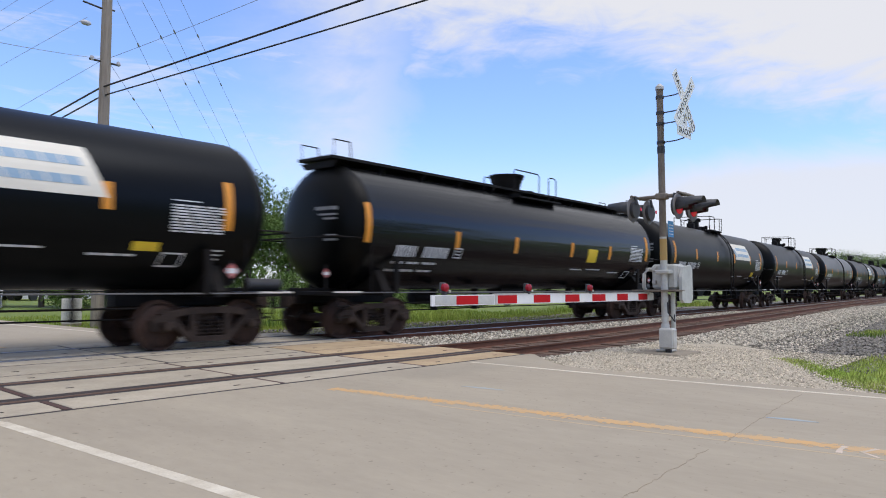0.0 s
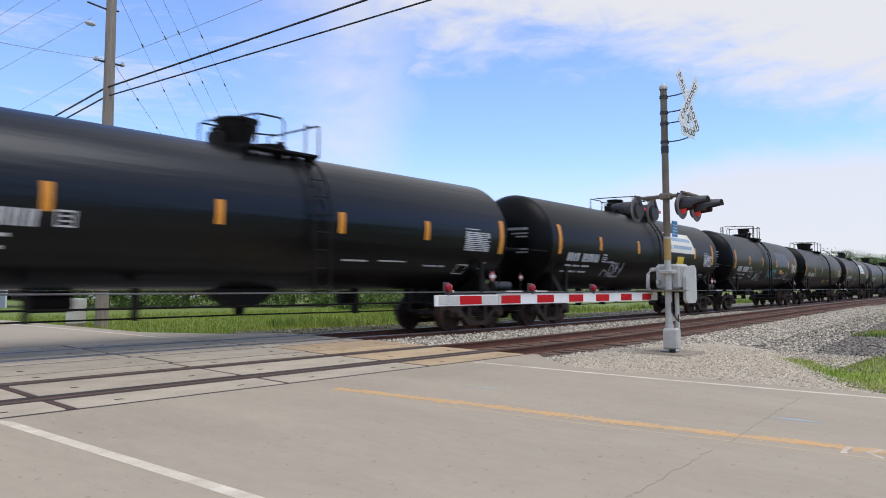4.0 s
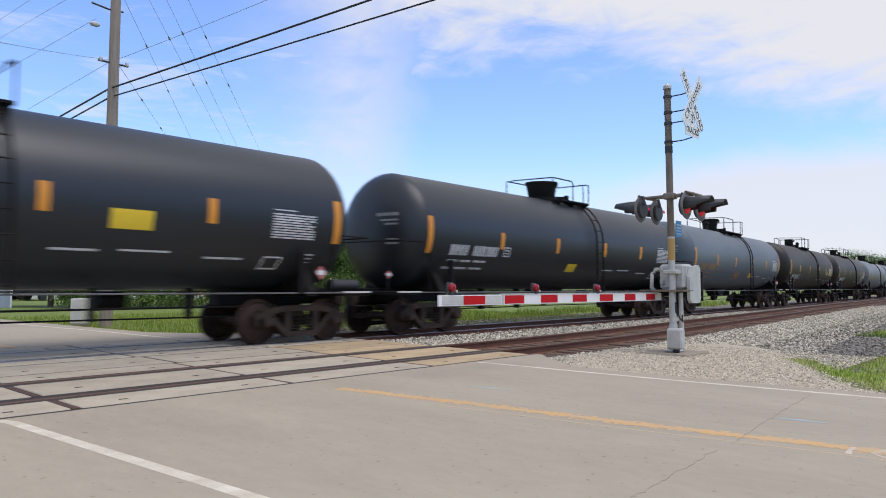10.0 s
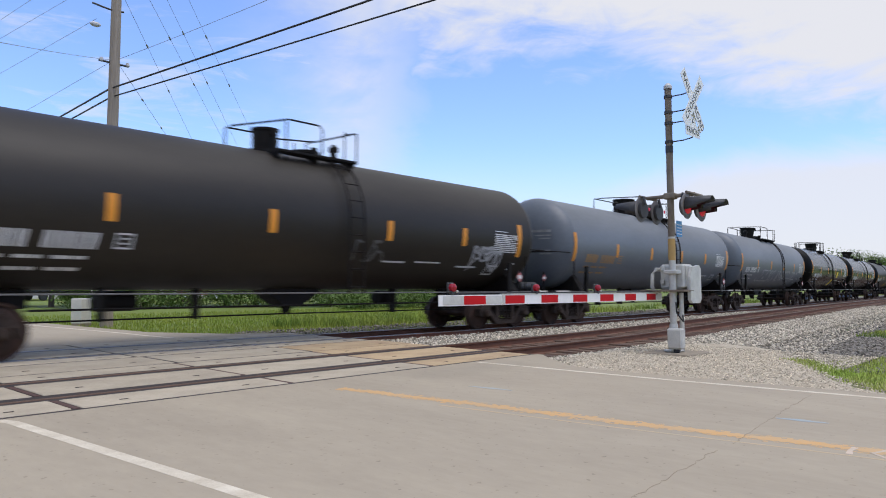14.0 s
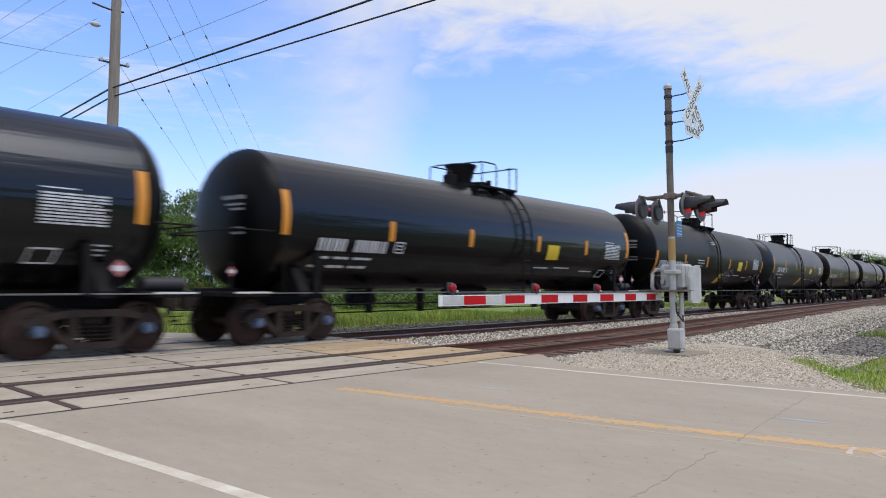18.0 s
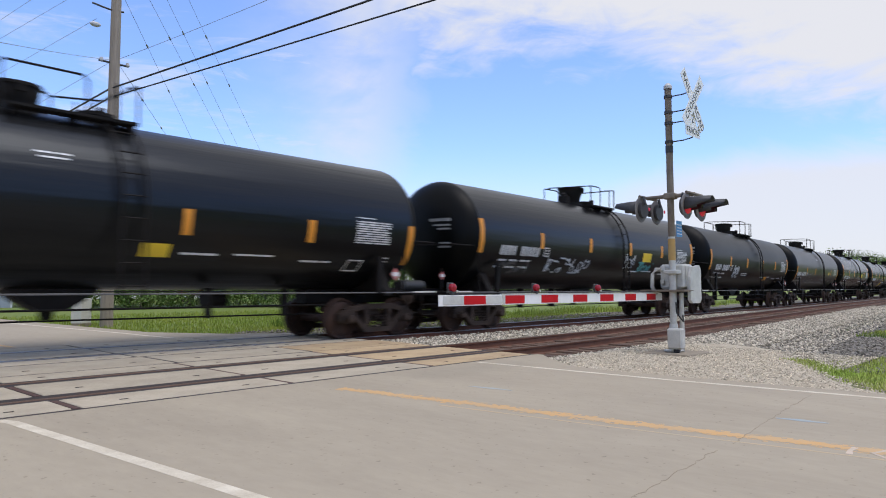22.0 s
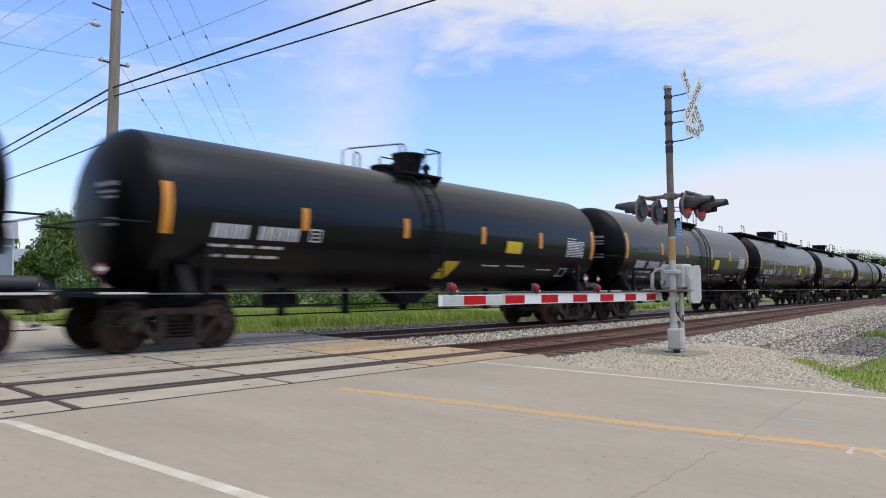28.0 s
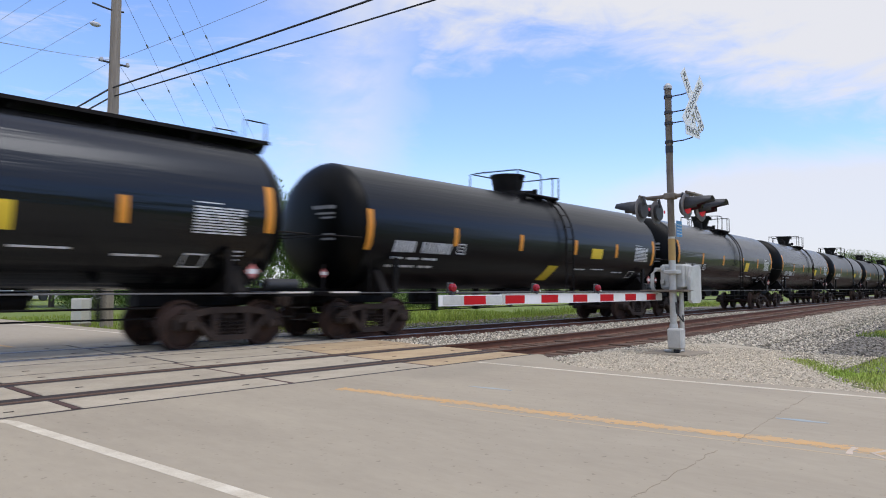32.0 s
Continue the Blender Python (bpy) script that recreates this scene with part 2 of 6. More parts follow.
YELLOWLINE = mat("worn_yellow_paint", (0.61, 0.35, 0.125), 0.8, second=(0.47, 0.35, 0.21), scale=2.2, spots=28, amount=0.9)
BROWNLINE = mat("faded_brown_paint", (0.52, 0.36, 0.2), 0.8, second=(0.43, 0.36, 0.24), scale=3, spots=28, amount=1.1)
BLUEPAINT = mat("blue_survey_paint", (0.29, 0.36, 0.40), 0.85, second=(0.40, 0.37, 0.29), scale=4, spots=40, amount=0.9)
PINKPAINT = mat("pale_survey_paint", (0.66, 0.53, 0.42), 0.85, second=(0.43, 0.36, 0.26), scale=4, spots=50, amount=0.8)
CRACK = mat("crack_shadow", (0.29, 0.24, 0.165), 0.95)

COOL = (0.86, 0.93, 1.0)                             # blue tint on the black paints' gloss, standing in for bluer sky reflections
TANKS = {
    "matte": mat("matte_black_tank", (0.0018, 0.0021, 0.0022), 0.36, second=(0.0042, 0.0046, 0.0047), scale=0.7, spots=9, amount=0.7, stretch=(0.35, 1, 1), spec=0.15, tint=COOL),
    "semi": mat("satin_black_tank", (0.0036, 0.0038, 0.0041), 0.31, second=(0.006, 0.0062, 0.0066), scale=0.7, spots=9, amount=0.6, stretch=(0.2, 1, 1), spec=0.34, wavy=0.3, tint=COOL),
    "gloss": mat("gloss_black_tank", (0.0024, 0.0026, 0.0031), 0.25, second=(0.004, 0.0043, 0.005), scale=0.7, spots=9, amount=0.5, stretch=(0.12, 1, 1), spec=0.46, wavy=0.5, tint=COOL),
    # duller, darker copy for the heads: their shaded look is put into the material
    "head": mat("shaded_black_tank_head", (0.0022, 0.0025, 0.0024), 0.40, second=(0.0042, 0.0045, 0.0042), scale=1.2, spots=12, amount=0.8, spec=0.11),
    "slate": mat("slate_grey_tank", (0.0175, 0.0215, 0.025), 0.42, second=(0.0125, 0.015, 0.0175), scale=0.7, spots=9, amount=0.6, stretch=(0.35, 1, 1), spec=0.5),
    "charcoal": mat("charcoal_tank", (0.0085, 0.0115, 0.0138), 0.36, second=(0.0125, 0.0155, 0.018), scale=0.7, spots=9, amount=0.6, stretch=(0.3, 1, 1), spec=0.42),
    "bluegrey": mat("blue_grey_tank", (0.105, 0.13, 0.148), 0.45, second=(0.078, 0.096, 0.108), scale=0.7, spots=9, amount=0.7, stretch=(0.35, 1, 1), spec=0.35),
    "palegrey": mat("pale_blue_grey_tank", (0.135, 0.15, 0.166), 0.42, second=(0.095, 0.106, 0.117), scale=0.7, spots=9, amount=0.7, stretch=(0.35, 1, 1), spec=0.35),
    "brown": mat("brown_black_tank", (0.024, 0.0188, 0.0125), 0.5, second=(0.0135, 0.0108, 0.0078), scale=0.7, spots=9, amount=0.8, stretch=(0.35, 1, 1), spec=0.36),
}
DARKSTEEL = mat("grey_tank_steel", (0.034, 0.033, 0.032), 0.55, second=(0.02, 0.019, 0.018), scale=3, spots=25)
# pale colour carries the bright highlight that runs along the side rail
SILLM = mat("sill_edge_highlight", (0.15, 0.145, 0.14), 0.5, second=(0.05, 0.045, 0.04), scale=1.5, spots=20, amount=0.8)
UNDER = mat("grimy_black_steel", (0.008, 0.0075, 0.007), 0.65, 0.1, second=(0.019, 0.0145, 0.012), scale=2.5, spots=25, amount=0.8, spec=0.15)
TRUCKM = mat("dusty_truck_casting", (0.027, 0.0195, 0.016), 0.8, second=(0.062, 0.043, 0.033), scale=3, spots=25, amount=0.9, bump=0.1, spec=0.2)
WHEELM = mat("rusty_wheel_steel", (0.075, 0.040, 0.028), 0.65, 0.2, second=(0.032, 0.023, 0.019), scale=4, spots=30, amount=0.9, spec=0.25)
BLUECAP = mat("blue_bearing_cap", (0.10, 0.15, 0.24), 0.6, second=(0.07, 0.08, 0.1))
BARM = mat("reflective_yellow", (0.72, 0.285, 0.025), 0.55, second=(0.58, 0.23, 0.025), scale=3, spots=30, amount=0.5)
YELLOWP = mat("yellow_placard", (0.78, 0.55, 0.03), 0.5, second=(0.65, 0.42, 0.03), scale=3, spots=30, amount=0.4)
STENCIL = mat("white_stencil", (0.74, 0.74, 0.72), 0.6, second=(0.4, 0.4, 0.39), scale=5, spots=40, amount=0.6)
DULLSTENCIL = mat("dulled_stencil", (0.30, 0.30, 0.29), 0.6, second=(0.14, 0.14, 0.135), scale=5, spots=40, amount=0.8)
STENCIL_ORANGE = mat("orange_stencil", (0.40, 0.22, 0.07), 0.6, second=(0.25, 0.17, 0.09), scale=5, spots=40)
PLACARD = mat("white_banner", (0.78, 0.73, 0.60), 0.5, second=(0.66, 0.61, 0.5), scale=1.5, spots=20, amount=0.5)
BANNERBLUE = mat("blue_banner_print", (0.24, 0.37, 0.48), 0.5, second=(0.34, 0.43, 0.5))
PATCH = mat("grey_paint_patch", (0.11, 0.12, 0.135), 0.6, second=(0.08, 0.085, 0.095), scale=1, spots=10)
TEAL = mat("teal_spray_paint", (0.10, 0.36, 0.36), 0.6, second=(0.07, 0.2, 0.22), scale=3, spots=15)
SPRAY = mat("white_spray_paint", (0.45, 0.45, 0.45), 0.6, second=(0.22, 0.22, 0.22), scale=2.5, spots=15, amount=0.9)
DIMSPRAY = mat("thin_white_spray_paint", (0.23, 0.235, 0.24), 0.6, second=(0.09, 0.092, 0.095), scale=2.5, spots=15, amount=1.0)
PALESPRAY = mat("pale_spray_paint", (0.62, 0.65, 0.66), 0.6, second=(0.35, 0.37, 0.38), scale=2.5, spots=15, amount=0.8)
ORANGESPRAY = mat("orange_spray_paint", (0.5, 0.2, 0.06), 0.6, second=(0.35, 0.15, 0.06), scale=3, spots=15)
GREYSPRAY = mat("faded_spray_paint", (0.12, 0.12, 0.115), 0.6, second=(0.06, 0.06, 0.06), scale=2.5, spots=15, amount=0.9)
REDSIGN = mat("red_placard", (0.45, 0.10, 0.09), 0.6, second=(0.5, 0.28, 0.26), scale=4, spots=30, amount=0.6)
ALU = mat("aluminium_paint", (0.60, 0.585, 0.525), 0.5, 0.1, second=(0.33, 0.325, 0.30), scale=4, spots=40, amount=0.6)
MASTM = mat("weathered_mast", (0.23, 0.19, 0.14), 0.7, second=(0.13, 0.10, 0.075), scale=3, spots=25, amount=0.9)
BLACKM = mat("faded_black_metal", (0.032, 0.032, 0.034), 0.6, second=(0.07, 0.07, 0.07), scale=5, spots=30, amount=0.6)
DISC = mat("dull_grey_disc", (0.19, 0.175, 0.165), 0.7, second=(0.11, 0.10, 0.095), scale=6, spots=30, amount=0.8)
REDLENS = mat("unlit_red_lens", (0.28, 0.015, 0.015), 0.2, coat=0.5)
ARMLAMP = mat("glowing_red_lamp", (0.30, 0.006, 0.016), 0.25, second=(0.11, 0.005, 0.01), emit=0.05, spec=0.5)
RAILTOP_DULL = mat("rusty_rail_top", (0.12, 0.068, 0.042), 0.6, 0.1, second=(0.06, 0.037, 0.026), scale=2, spots=30)
REDLIT = mat("lit_red_lens", (0.5, 0.006, 0.03), 0.25, second=(0.35, 0.01, 0.02), emit=0.3)
ARMWHITE = mat("white_reflective", (0.80, 0.785, 0.75), 0.5, second=(0.62, 0.62, 0.6), scale=3, spots=30, amount=0.5)
ARMRED = mat("red_reflective", (0.5, 0.011, 0.015), 0.7, second=(0.40, 0.011, 0.013), scale=3, spots=30, spec=0.15)
SIGNWHITE = mat("white_sign_face", (0.74, 0.75, 0.72), 0.5, second=(0.6, 0.6, 0.57), scale=3, spots=30, amount=0.5)
SIGNBLACK = mat("black_lettering", (0.05, 0.05, 0.045), 0.6)
BLUESIGN = mat("blue_sign_face", (0.06, 0.27, 0.55), 0.5)
YELLOWBAND = mat("faded_yellow_band", (0.50, 0.30, 0.08), 0.6, second=(0.36, 0.25, 0.12), scale=4, spots=30)
FOOTING = mat("footing_concrete", (0.30, 0.25, 0.18), 0.9, second=(0.2, 0.17, 0.13), scale=3, spots=30, bump=0.3)
POLEWOOD = mat("weathered_pole_wood", (0.33, 0.28, 0.22), 0.9, second=(0.2, 0.165, 0.13), scale=3, spots=12, amount=0.8, bump=0.4, stretch=(4, 4, 0.25))
WIRE = mat("black_cable", (0.02, 0.02, 0.022), 0.6)
WIREGREY = mat("bare_wire", (0.3, 0.32, 0.34), 0.5, 0.5)
PORCELAIN = mat("pale_porcelain", (0.5, 0.5, 0.5), 0.3)
LEAF = mat("tree_leaf", (0.095, 0.16, 0.036), 0.65, second=(0.15, 0.21, 0.055), scale=0.6, spots=5, amount=0.9, island=0.4, spec=0.2)
BARK = mat("tree_bark", (0.10, 0.08, 0.06), 0.9, second=(0.16, 0.13, 0.1), scale=3, spots=20, bump=0.5)
SIDING = mat("grey_metal_siding", (0.33, 0.37, 0.42), 0.55, second=(0.27, 0.31, 0.35), scale=1, spots=20)
PALEBOX = mat("pale_cabinet_paint", (0.70, 0.66, 0.58), 0.6, second=(0.5, 0.48, 0.43), scale=3, spots=20)
TRIMW = mat("white_trim", (0.75, 0.76, 0.77), 0.5)
ROOFM = mat("grey_roof_sheet", (0.30, 0.30, 0.31), 0.5)
CARWHITE = mat("white_vehicle_paint", (0.7, 0.7, 0.7), 0.3)
CARDARK = mat("dark_vehicle_paint", (0.03, 0.03, 0.035), 0.3)
CARRED = mat("red_vehicle_paint", (0.35, 0.03, 0.03), 0.3)
GLASSD = mat("dark_vehicle_glass", (0.03, 0.035, 0.04), 0.1)


# ---------------------------------------------------------------- mesh helpers
def mesh(name, verts, faces, material, smooth=False):
    me = bpy.data.meshes.new(name)
    me.from_pydata([tuple(v) for v in verts], [], [tuple(f) for f in faces])
    me.materials.append(material)
    if smooth:
        me.polygons.foreach_set("use_smooth", [True] * len(me.polygons))
    me.update()
    return me


class Shape:
    """A mesh in the making: boxes, tubes and turned forms gathered into one part."""

    def __init__(self):
        self.v, self.f = [], []

    def add(self, vs, fs):
        n = len(self.v)
        self.v += [tuple(v) for v in vs]
        self.f += [tuple(i + n for i in f) for f in fs]
        return self

    def box(self, x0, x1, y0, y1, z0, z1, c=0.0):
        """A box; c: chamfer of its upright and upper edges."""
        if c <= 0:
            vs = [(x, y, z) for x in (x0, x1) for y in (y0, y1) for z in (z0, z1)]
            return self.add(vs, [(0, 1, 3, 2), (4, 6, 7, 5), (0, 4, 5, 1), (2, 3, 7, 6), (0, 2, 6, 4), (1, 5, 7, 3)])
        def ring(i, z):
            return [(x0 + i + c, y0 + i, z), (x1 - i - c, y0 + i, z), (x1 - i, y0 + i + c, z), (x1 - i, y1 - i - c, z),
                    (x1 - i - c, y1 - i, z), (x0 + i + c, y1 - i, z), (x0 + i, y1 - i - c, z), (x0 + i, y0 + i + c, z)]
        rings = [ring(c * .8, z0), ring(0, z0 + c), ring(0, z1 - c), ring(c * .8, z1)]
        vs = [v for r in rings for v in r]
        fs = [tuple(range(7, -1, -1)), tuple(range(24, 32))]
        for k in range(3):
            for j in range(8):
                fs.append((8 * k + j, 8 * k + (j + 1) % 8, 8 * k + 8 + (j + 1) % 8, 8 * k + 8 + j))
        return self.add(vs, fs)

    def tube(self, pts, r, n=8, cap=True):
        """A round bar along a line of points; r may be a list."""
        pts = [Vector(p) for p in pts]
        rs = r if isinstance(r, (list, tuple)) else [r] * len(pts)
        vs, fs = [], []
        for i, p in enumerate(pts):
            d = (pts[min(i + 1, len(pts) - 1)] - pts[max(i - 1, 0)]).normalized()
            u = d.cross(Vector((0, 0, 1)) if abs(d.z) < 0.9 else Vector((1, 0, 0))).normalized()
            w = d.cross(u)
            vs += [p + rs[i] * (math.cos(2 * math.pi * k / n) * u + math.sin(2 * math.pi * k / n) * w) for k in range(n)]
        for i in range(len(pts) - 1):
            fs += [(i * n + k, i * n + (k + 1) % n, (i + 1) * n + (k + 1) % n, (i + 1) * n + k) for k in range(n)]
        if cap:
            fs += [tuple(range(n - 1, -1, -1)), tuple((len(pts) - 1) * n + k for k in range(n))]
        return self.add(vs, fs)

    def turned(self, profile, centre=(0, 0, 0), axis="x", n=32):
        """A form turned about an axis; profile: (along, radius)."""
        vs, fs = [], []
        for a, r in profile:
            for k in range(n):
                c, s = r * math.cos(2 * math.pi * k / n), r * math.sin(2 * math.pi * k / n)
                q = {"x": (a, c, s), "y": (s, a, c), "z": (c, s, a)}[axis]
                vs.append(tuple(q[i] + centre[i] for i in range(3)))
        for i in range(len(profile) - 1):
            fs += [(i * n + k, i * n + (k + 1) % n, (i + 1) * n + (k + 1) % n, (i + 1) * n + k) for k in range(n)]
        fs += [tuple(range(n - 1, -1, -1)), tuple((len(profile) - 1) * n + k for k in range(n))]
        return self.add(vs, fs)

    def prism(self, outline, y0, y1, plane="xz"):
        """An outline pushed through a thickness. plane xz: thickness along y; xy: along z; yz: along x."""
        n = len(outline)
        def at(a, b, t):
            return {"xz": (a, t, b), "xy": (a, b, t), "yz": (t, a, b)}[plane]
        vs = [at(a, b, y0) for a, b in outline] + [at(a, b, y1) for a, b in outline]
        fs = [tuple(range(n)), tuple(range(2 * n - 1, n - 1, -1))]
        fs += [(i, n + i, n + (i + 1) % n, (i + 1) % n) for i in range(n)]
        return self.add(vs, fs)

    def make(self, name, material, smooth=False):
        me = mesh(name, self.v, self.f, material, smooth)
        bm = bmesh.new()
        bm.from_mesh(me)
        bmesh.ops.recalc_face_normals(bm, faces=bm.faces)
        bm.to_mesh(me)
        bm.free()
        if smooth:
            me.set_sharp_from_angle(angle=radians(40))
        return me


def part(name, shape, material, parent, label="", smooth=False, at=None):
    """Links a shape, or a mesh that was made before, as one part under a thing."""
    me = shape.make(name, material, smooth) if isinstance(shape, Shape) else shape
    ob = new(name, me)
    ob.parent = parent
    if at is not None:
        ob.matrix_basis = at
    if label:
        ob["label"] = label
    return ob


def empty(name, m=None):
    ob = new(name)
    ob.empty_display_size = 0.3
    if m is not None:
        ob.matrix_basis = m
    return ob


# ---------------------------------------------------------------- the plan of the tracks
RAIL_Y, GAUGE = 8.377, 1.507                       # near rail of the near track, rail centres
NEAR_Y, FAR_Y = RAIL_Y + GAUGE / 2, 13.396          # centre lines of the tracks
FAR_BEND = ((14.0, 38.0, 0.066),)                    # stretches over which each track turns away, and by how much
NEAR_BEND = ((10.4, 20.3, 0.086), (44.0, 62.0, -0.020))


def bent(s, off, bends):
    """Place and heading at s metres along a line that is straight up to its bends."""
    x, y, a, at = 0.0, 0.0, 0.0, 0.0
    for s0, s1, turn in bends:
        if s <= s0:
            break
        x, y = x + (s0 - at) * math.cos(a), y + (s0 - at) * math.sin(a)
        k, d = turn / (s1 - s0), min(s, s1) - s0
        x, y = x + (math.sin(a + k * d) - math.sin(a)) / k, y - (math.cos(a + k * d) - math.cos(a)) / k
        a, at = a + k * d, s0 + d
    x, y = x + (s - at) * math.cos(a), y + (s - at) * math.sin(a)
    return x - off * math.sin(a), y + off * math.cos(a), a


def along(s, off):
    """Place and heading at s metres along the line, off metres from the camera's line; the two tracks draw a little together."""
    w = min(1.0, max(0.0, (off - 10.5) / 2.1))
    near, far = bent(s, off, NEAR_BEND), bent(s, off, FAR_BEND)
    return tuple(p * (1 - w) + q * w for p, q in zip(near, far))


def sweep(section, s0, s1, off, steps, name, material, smooth=False):
    """A profile of (across, up) drawn along the line."""
    sh = Shape()
    n = len(section)
    vs, fs = [], []
    for i in range(steps + 1):
        s = s0 + (s1 - s0) * i / steps
        for a, z in section:
            x, y, _ = along(s, off + a)
            vs.append((x, y, z))
    for i in range(steps):
        fs += [(i * n + k, i * n + (k + 1) % n, (i + 1) * n + (k + 1) % n, (i + 1) * n + k) for k in range(n)]
    fs += [tuple(range(n)), tuple(steps * n + k for k in range(n - 1, -1, -1))]
    sh.add(vs, fs)
    return sh.make(name, material, smooth)

# ---------------------------------------------------------------- ground, road
def grid_sheet(name, outline, z, material, thick=0.05):
    sh = Shape().prism(outline, z - thick, z, "xy")
    return new(name, sh.make(name, material))


big = 2400
ground = tagged(grid_sheet("ground", [(-big, -big), (big, -big), (big, big), (-big, big)], -0.2, GRASS, 0.5),
                "short green grass on flat ground", "grass", kind="structure")


def road_x(y, at):
    """The road runs a little askew of square to the tracks; at: its place on the near side of the crossing."""
    return at - 0.085 * (y - 7.0)


road_right = [(road_x(y, 9.45), y) for y in (-80, -30, 0, 2, 4, 5.2)] + [(9.75, 6.0), (10.35, 6.75), (10.9, 7.3), (10.9, 7.42)]
road = tagged(grid_sheet("road", road_right + [(-40, 7.42), (-40, -80)], 0.0, CONCRETE, 0.3),
              "pale grey concrete road with worn stains and cracks", "road", kind="structure")
far_right = [(10.9, 15.0), (9.6, 15.6), (8.35, 17.5), (7.95, 22), (7.4, 30), (6.0, 48), (3.0, 90)]
road_far = tagged(grid_sheet("road_beyond", [(-40, 15.0)] + far_right + [(-40, 90)], 0.0, CONCRETE, 0.3),
                  "pale concrete road beyond the tracks", "road", kind="structure")


def ribbon(pts, width, z=0.003):
    sh = Shape()
    pts = [Vector((p[0], p[1], 0)) for p in pts]
    vs, fs = [], []
    for i, p in enumerate(pts):
        d = (pts[min(i + 1, len(pts) - 1)] - pts[max(i - 1, 0)]).normalized()
        w = width[i] if isinstance(width, (list, tuple)) else width
        nrm = Vector((-d.y, d.x, 0)) * w / 2
        vs += [(*(p - nrm).xy, z), (*(p + nrm).xy, z), (*(p + nrm).xy, -0.002), (*(p - nrm).xy, -0.002)]
    for i in range(len(pts) - 1):
        fs += [(4 * i + k, 4 * i + 4 + k, 4 * i + 4 + (k + 1) % 4, 4 * i + (k + 1) % 4) for k in range(4)]
    fs += [(3, 2, 1, 0), tuple(4 * len(pts) - 4 + k for k in range(4))]
    return sh.add(vs, fs)


def line(name, pts, width, material, label, z=0.003):
    return tagged(new(name, ribbon(pts, width, z).make(name, material)), label, "road marking", kind="structure")


def worn_line(name, pts, width, step, soft, material, label, seed):
    """Paint that has flaked: a fine mesh of cells along the line, fewer towards its edges."""
    rg = random.Random(seed)
    pts = [Vector((p[0], p[1], 0)) for p in pts]
    rows = []
    for p, q in zip(pts, pts[1:]):
        d = (q - p).normalized()
        n = max(1, int((q - p).length / step))
        rows += [(p + (q - p) * k / n, Vector((-d.y, d.x, 0))) for k in range(n)]
    m = 14
    vs, fs = [], []
    for p, nrm in rows:
        for j in range(m + 1):
            v = p + nrm * width * ((j / m - 0.5) + rg.uniform(-.02, .02))
            vs.append((v.x, v.y, 0.001))
    wear = 0.0
    for i in range(len(rows) - 1):
        wear = 0.9 * wear + 0.1 * rg.uniform(-1.6, 1.2)
        for j in range(m):
            f = abs((j + 0.5) / m - 0.5) * 2
            if rg.random() < min(1.0, max(0.03, (1 - f) / soft)) * (1 - max(0.0, wear)):
                k = i * (m + 1) + j
                fs.append((k, k + m + 1, k + m + 2, k + 1))
    me = Shape().add(vs, fs).make(name, material)
    return tagged(new(name, me), label, "road marking", kind="structure")


line("lane_line", [(2.12, 7.36), (2.19, 7.2), (2.43, 3.68), (2.75, -1), (3.3, -8)], 0.112, WHITELINE, "white painted edge line on the road", 0.001)
line("edge_line", [(9.04, 7.3), (9.07, 7.06), (9.25, 4.01), (9.52, 1.69), (9.9, -3), (10.5, -10)], 0.10, WHITELINE, "white painted edge line along the gravel")
worn_line("centre_line", [(5.60, 6.7), (5.72, 5.9), (5.85, 5.09), (6.09, 3.19), (6.34, 1.78), (6.75, -1.5), (7.4, -8)], 0.29, 0.04, 0.75, YELLOWLINE, "worn double yellow centre line", 5)
line("centre_line", [(5.58, 5.05), (5.82, 3.15), (6.06, 1.74), (6.46, -1.5), (7.16, -8)], 0.034, BROWNLINE, "worn double yellow centre line", 0.001)
line("edge_line", [(7.98, 13.9 + 1.2), (7.85, 15.4), (7.66, 18.1), (7.2, 22.5), (5.6, 40)], 0.11, WHITELINE, "white edge line beyond the tracks")
line("centre_line", [(4.6, 15.2), (4.4, 18), (3.9, 23), (2.6, 40)], 0.12, YELLOWLINE, "faded yellow line beyond the tracks")
for a, b in (((6.86, 5.7), (6.95, 5.1)), ((7.34, 2.2), (7.41, 1.75))):
    m_ = ((a[0] + b[0]) / 2 + 0.01, (a[1] + b[1]) / 2)
    line("survey_mark", [a, m_, b], [0.03, 0.11, 0.03], BLUEPAINT, "faded blue spray mark on the road", 0.002)
line("survey_mark", [(6.17, 1.32), (6.31, 1.34), (6.45, 1.33)], [0.05, 0.035, 0.05], PINKPAINT, "pale pink spray mark on the road", 0.002)
line("survey_mark", [(6.52, 1.12), (6.32, 1.19), (6.20, 1.06)], 0.035, PINKPAINT, "pale pink spray mark on the road", 0.002)
rnd = random.Random(4)


def crack(pts, w, z):
    out = []
    for (x0, y0), (x1, y1) in zip(pts, pts[1:]):
        for k in range(12):
            f = k / 12
            out.append((x0 + (x1 - x0) * f + rnd.uniform(-.02, .02), y0 + (y1 - y0) * f + rnd.uniform(-.016, .016)))
    out.append(pts[-1])
    return line("road_crack", out, [w * rnd.uniform(.3, 1.5) for _ in out], CRACK, "thin dark crack in the concrete", z)


crack([(9.2, 2.36), (7.6, 2.25), (6.35, 2.15), (5.9, 2.1)], 0.0032, 0.002)
crack([(5.6, 2.12), (4.87, 2.07), (4.14, 2.02), (3.4, 2.0)], 0.0032, 0.002)

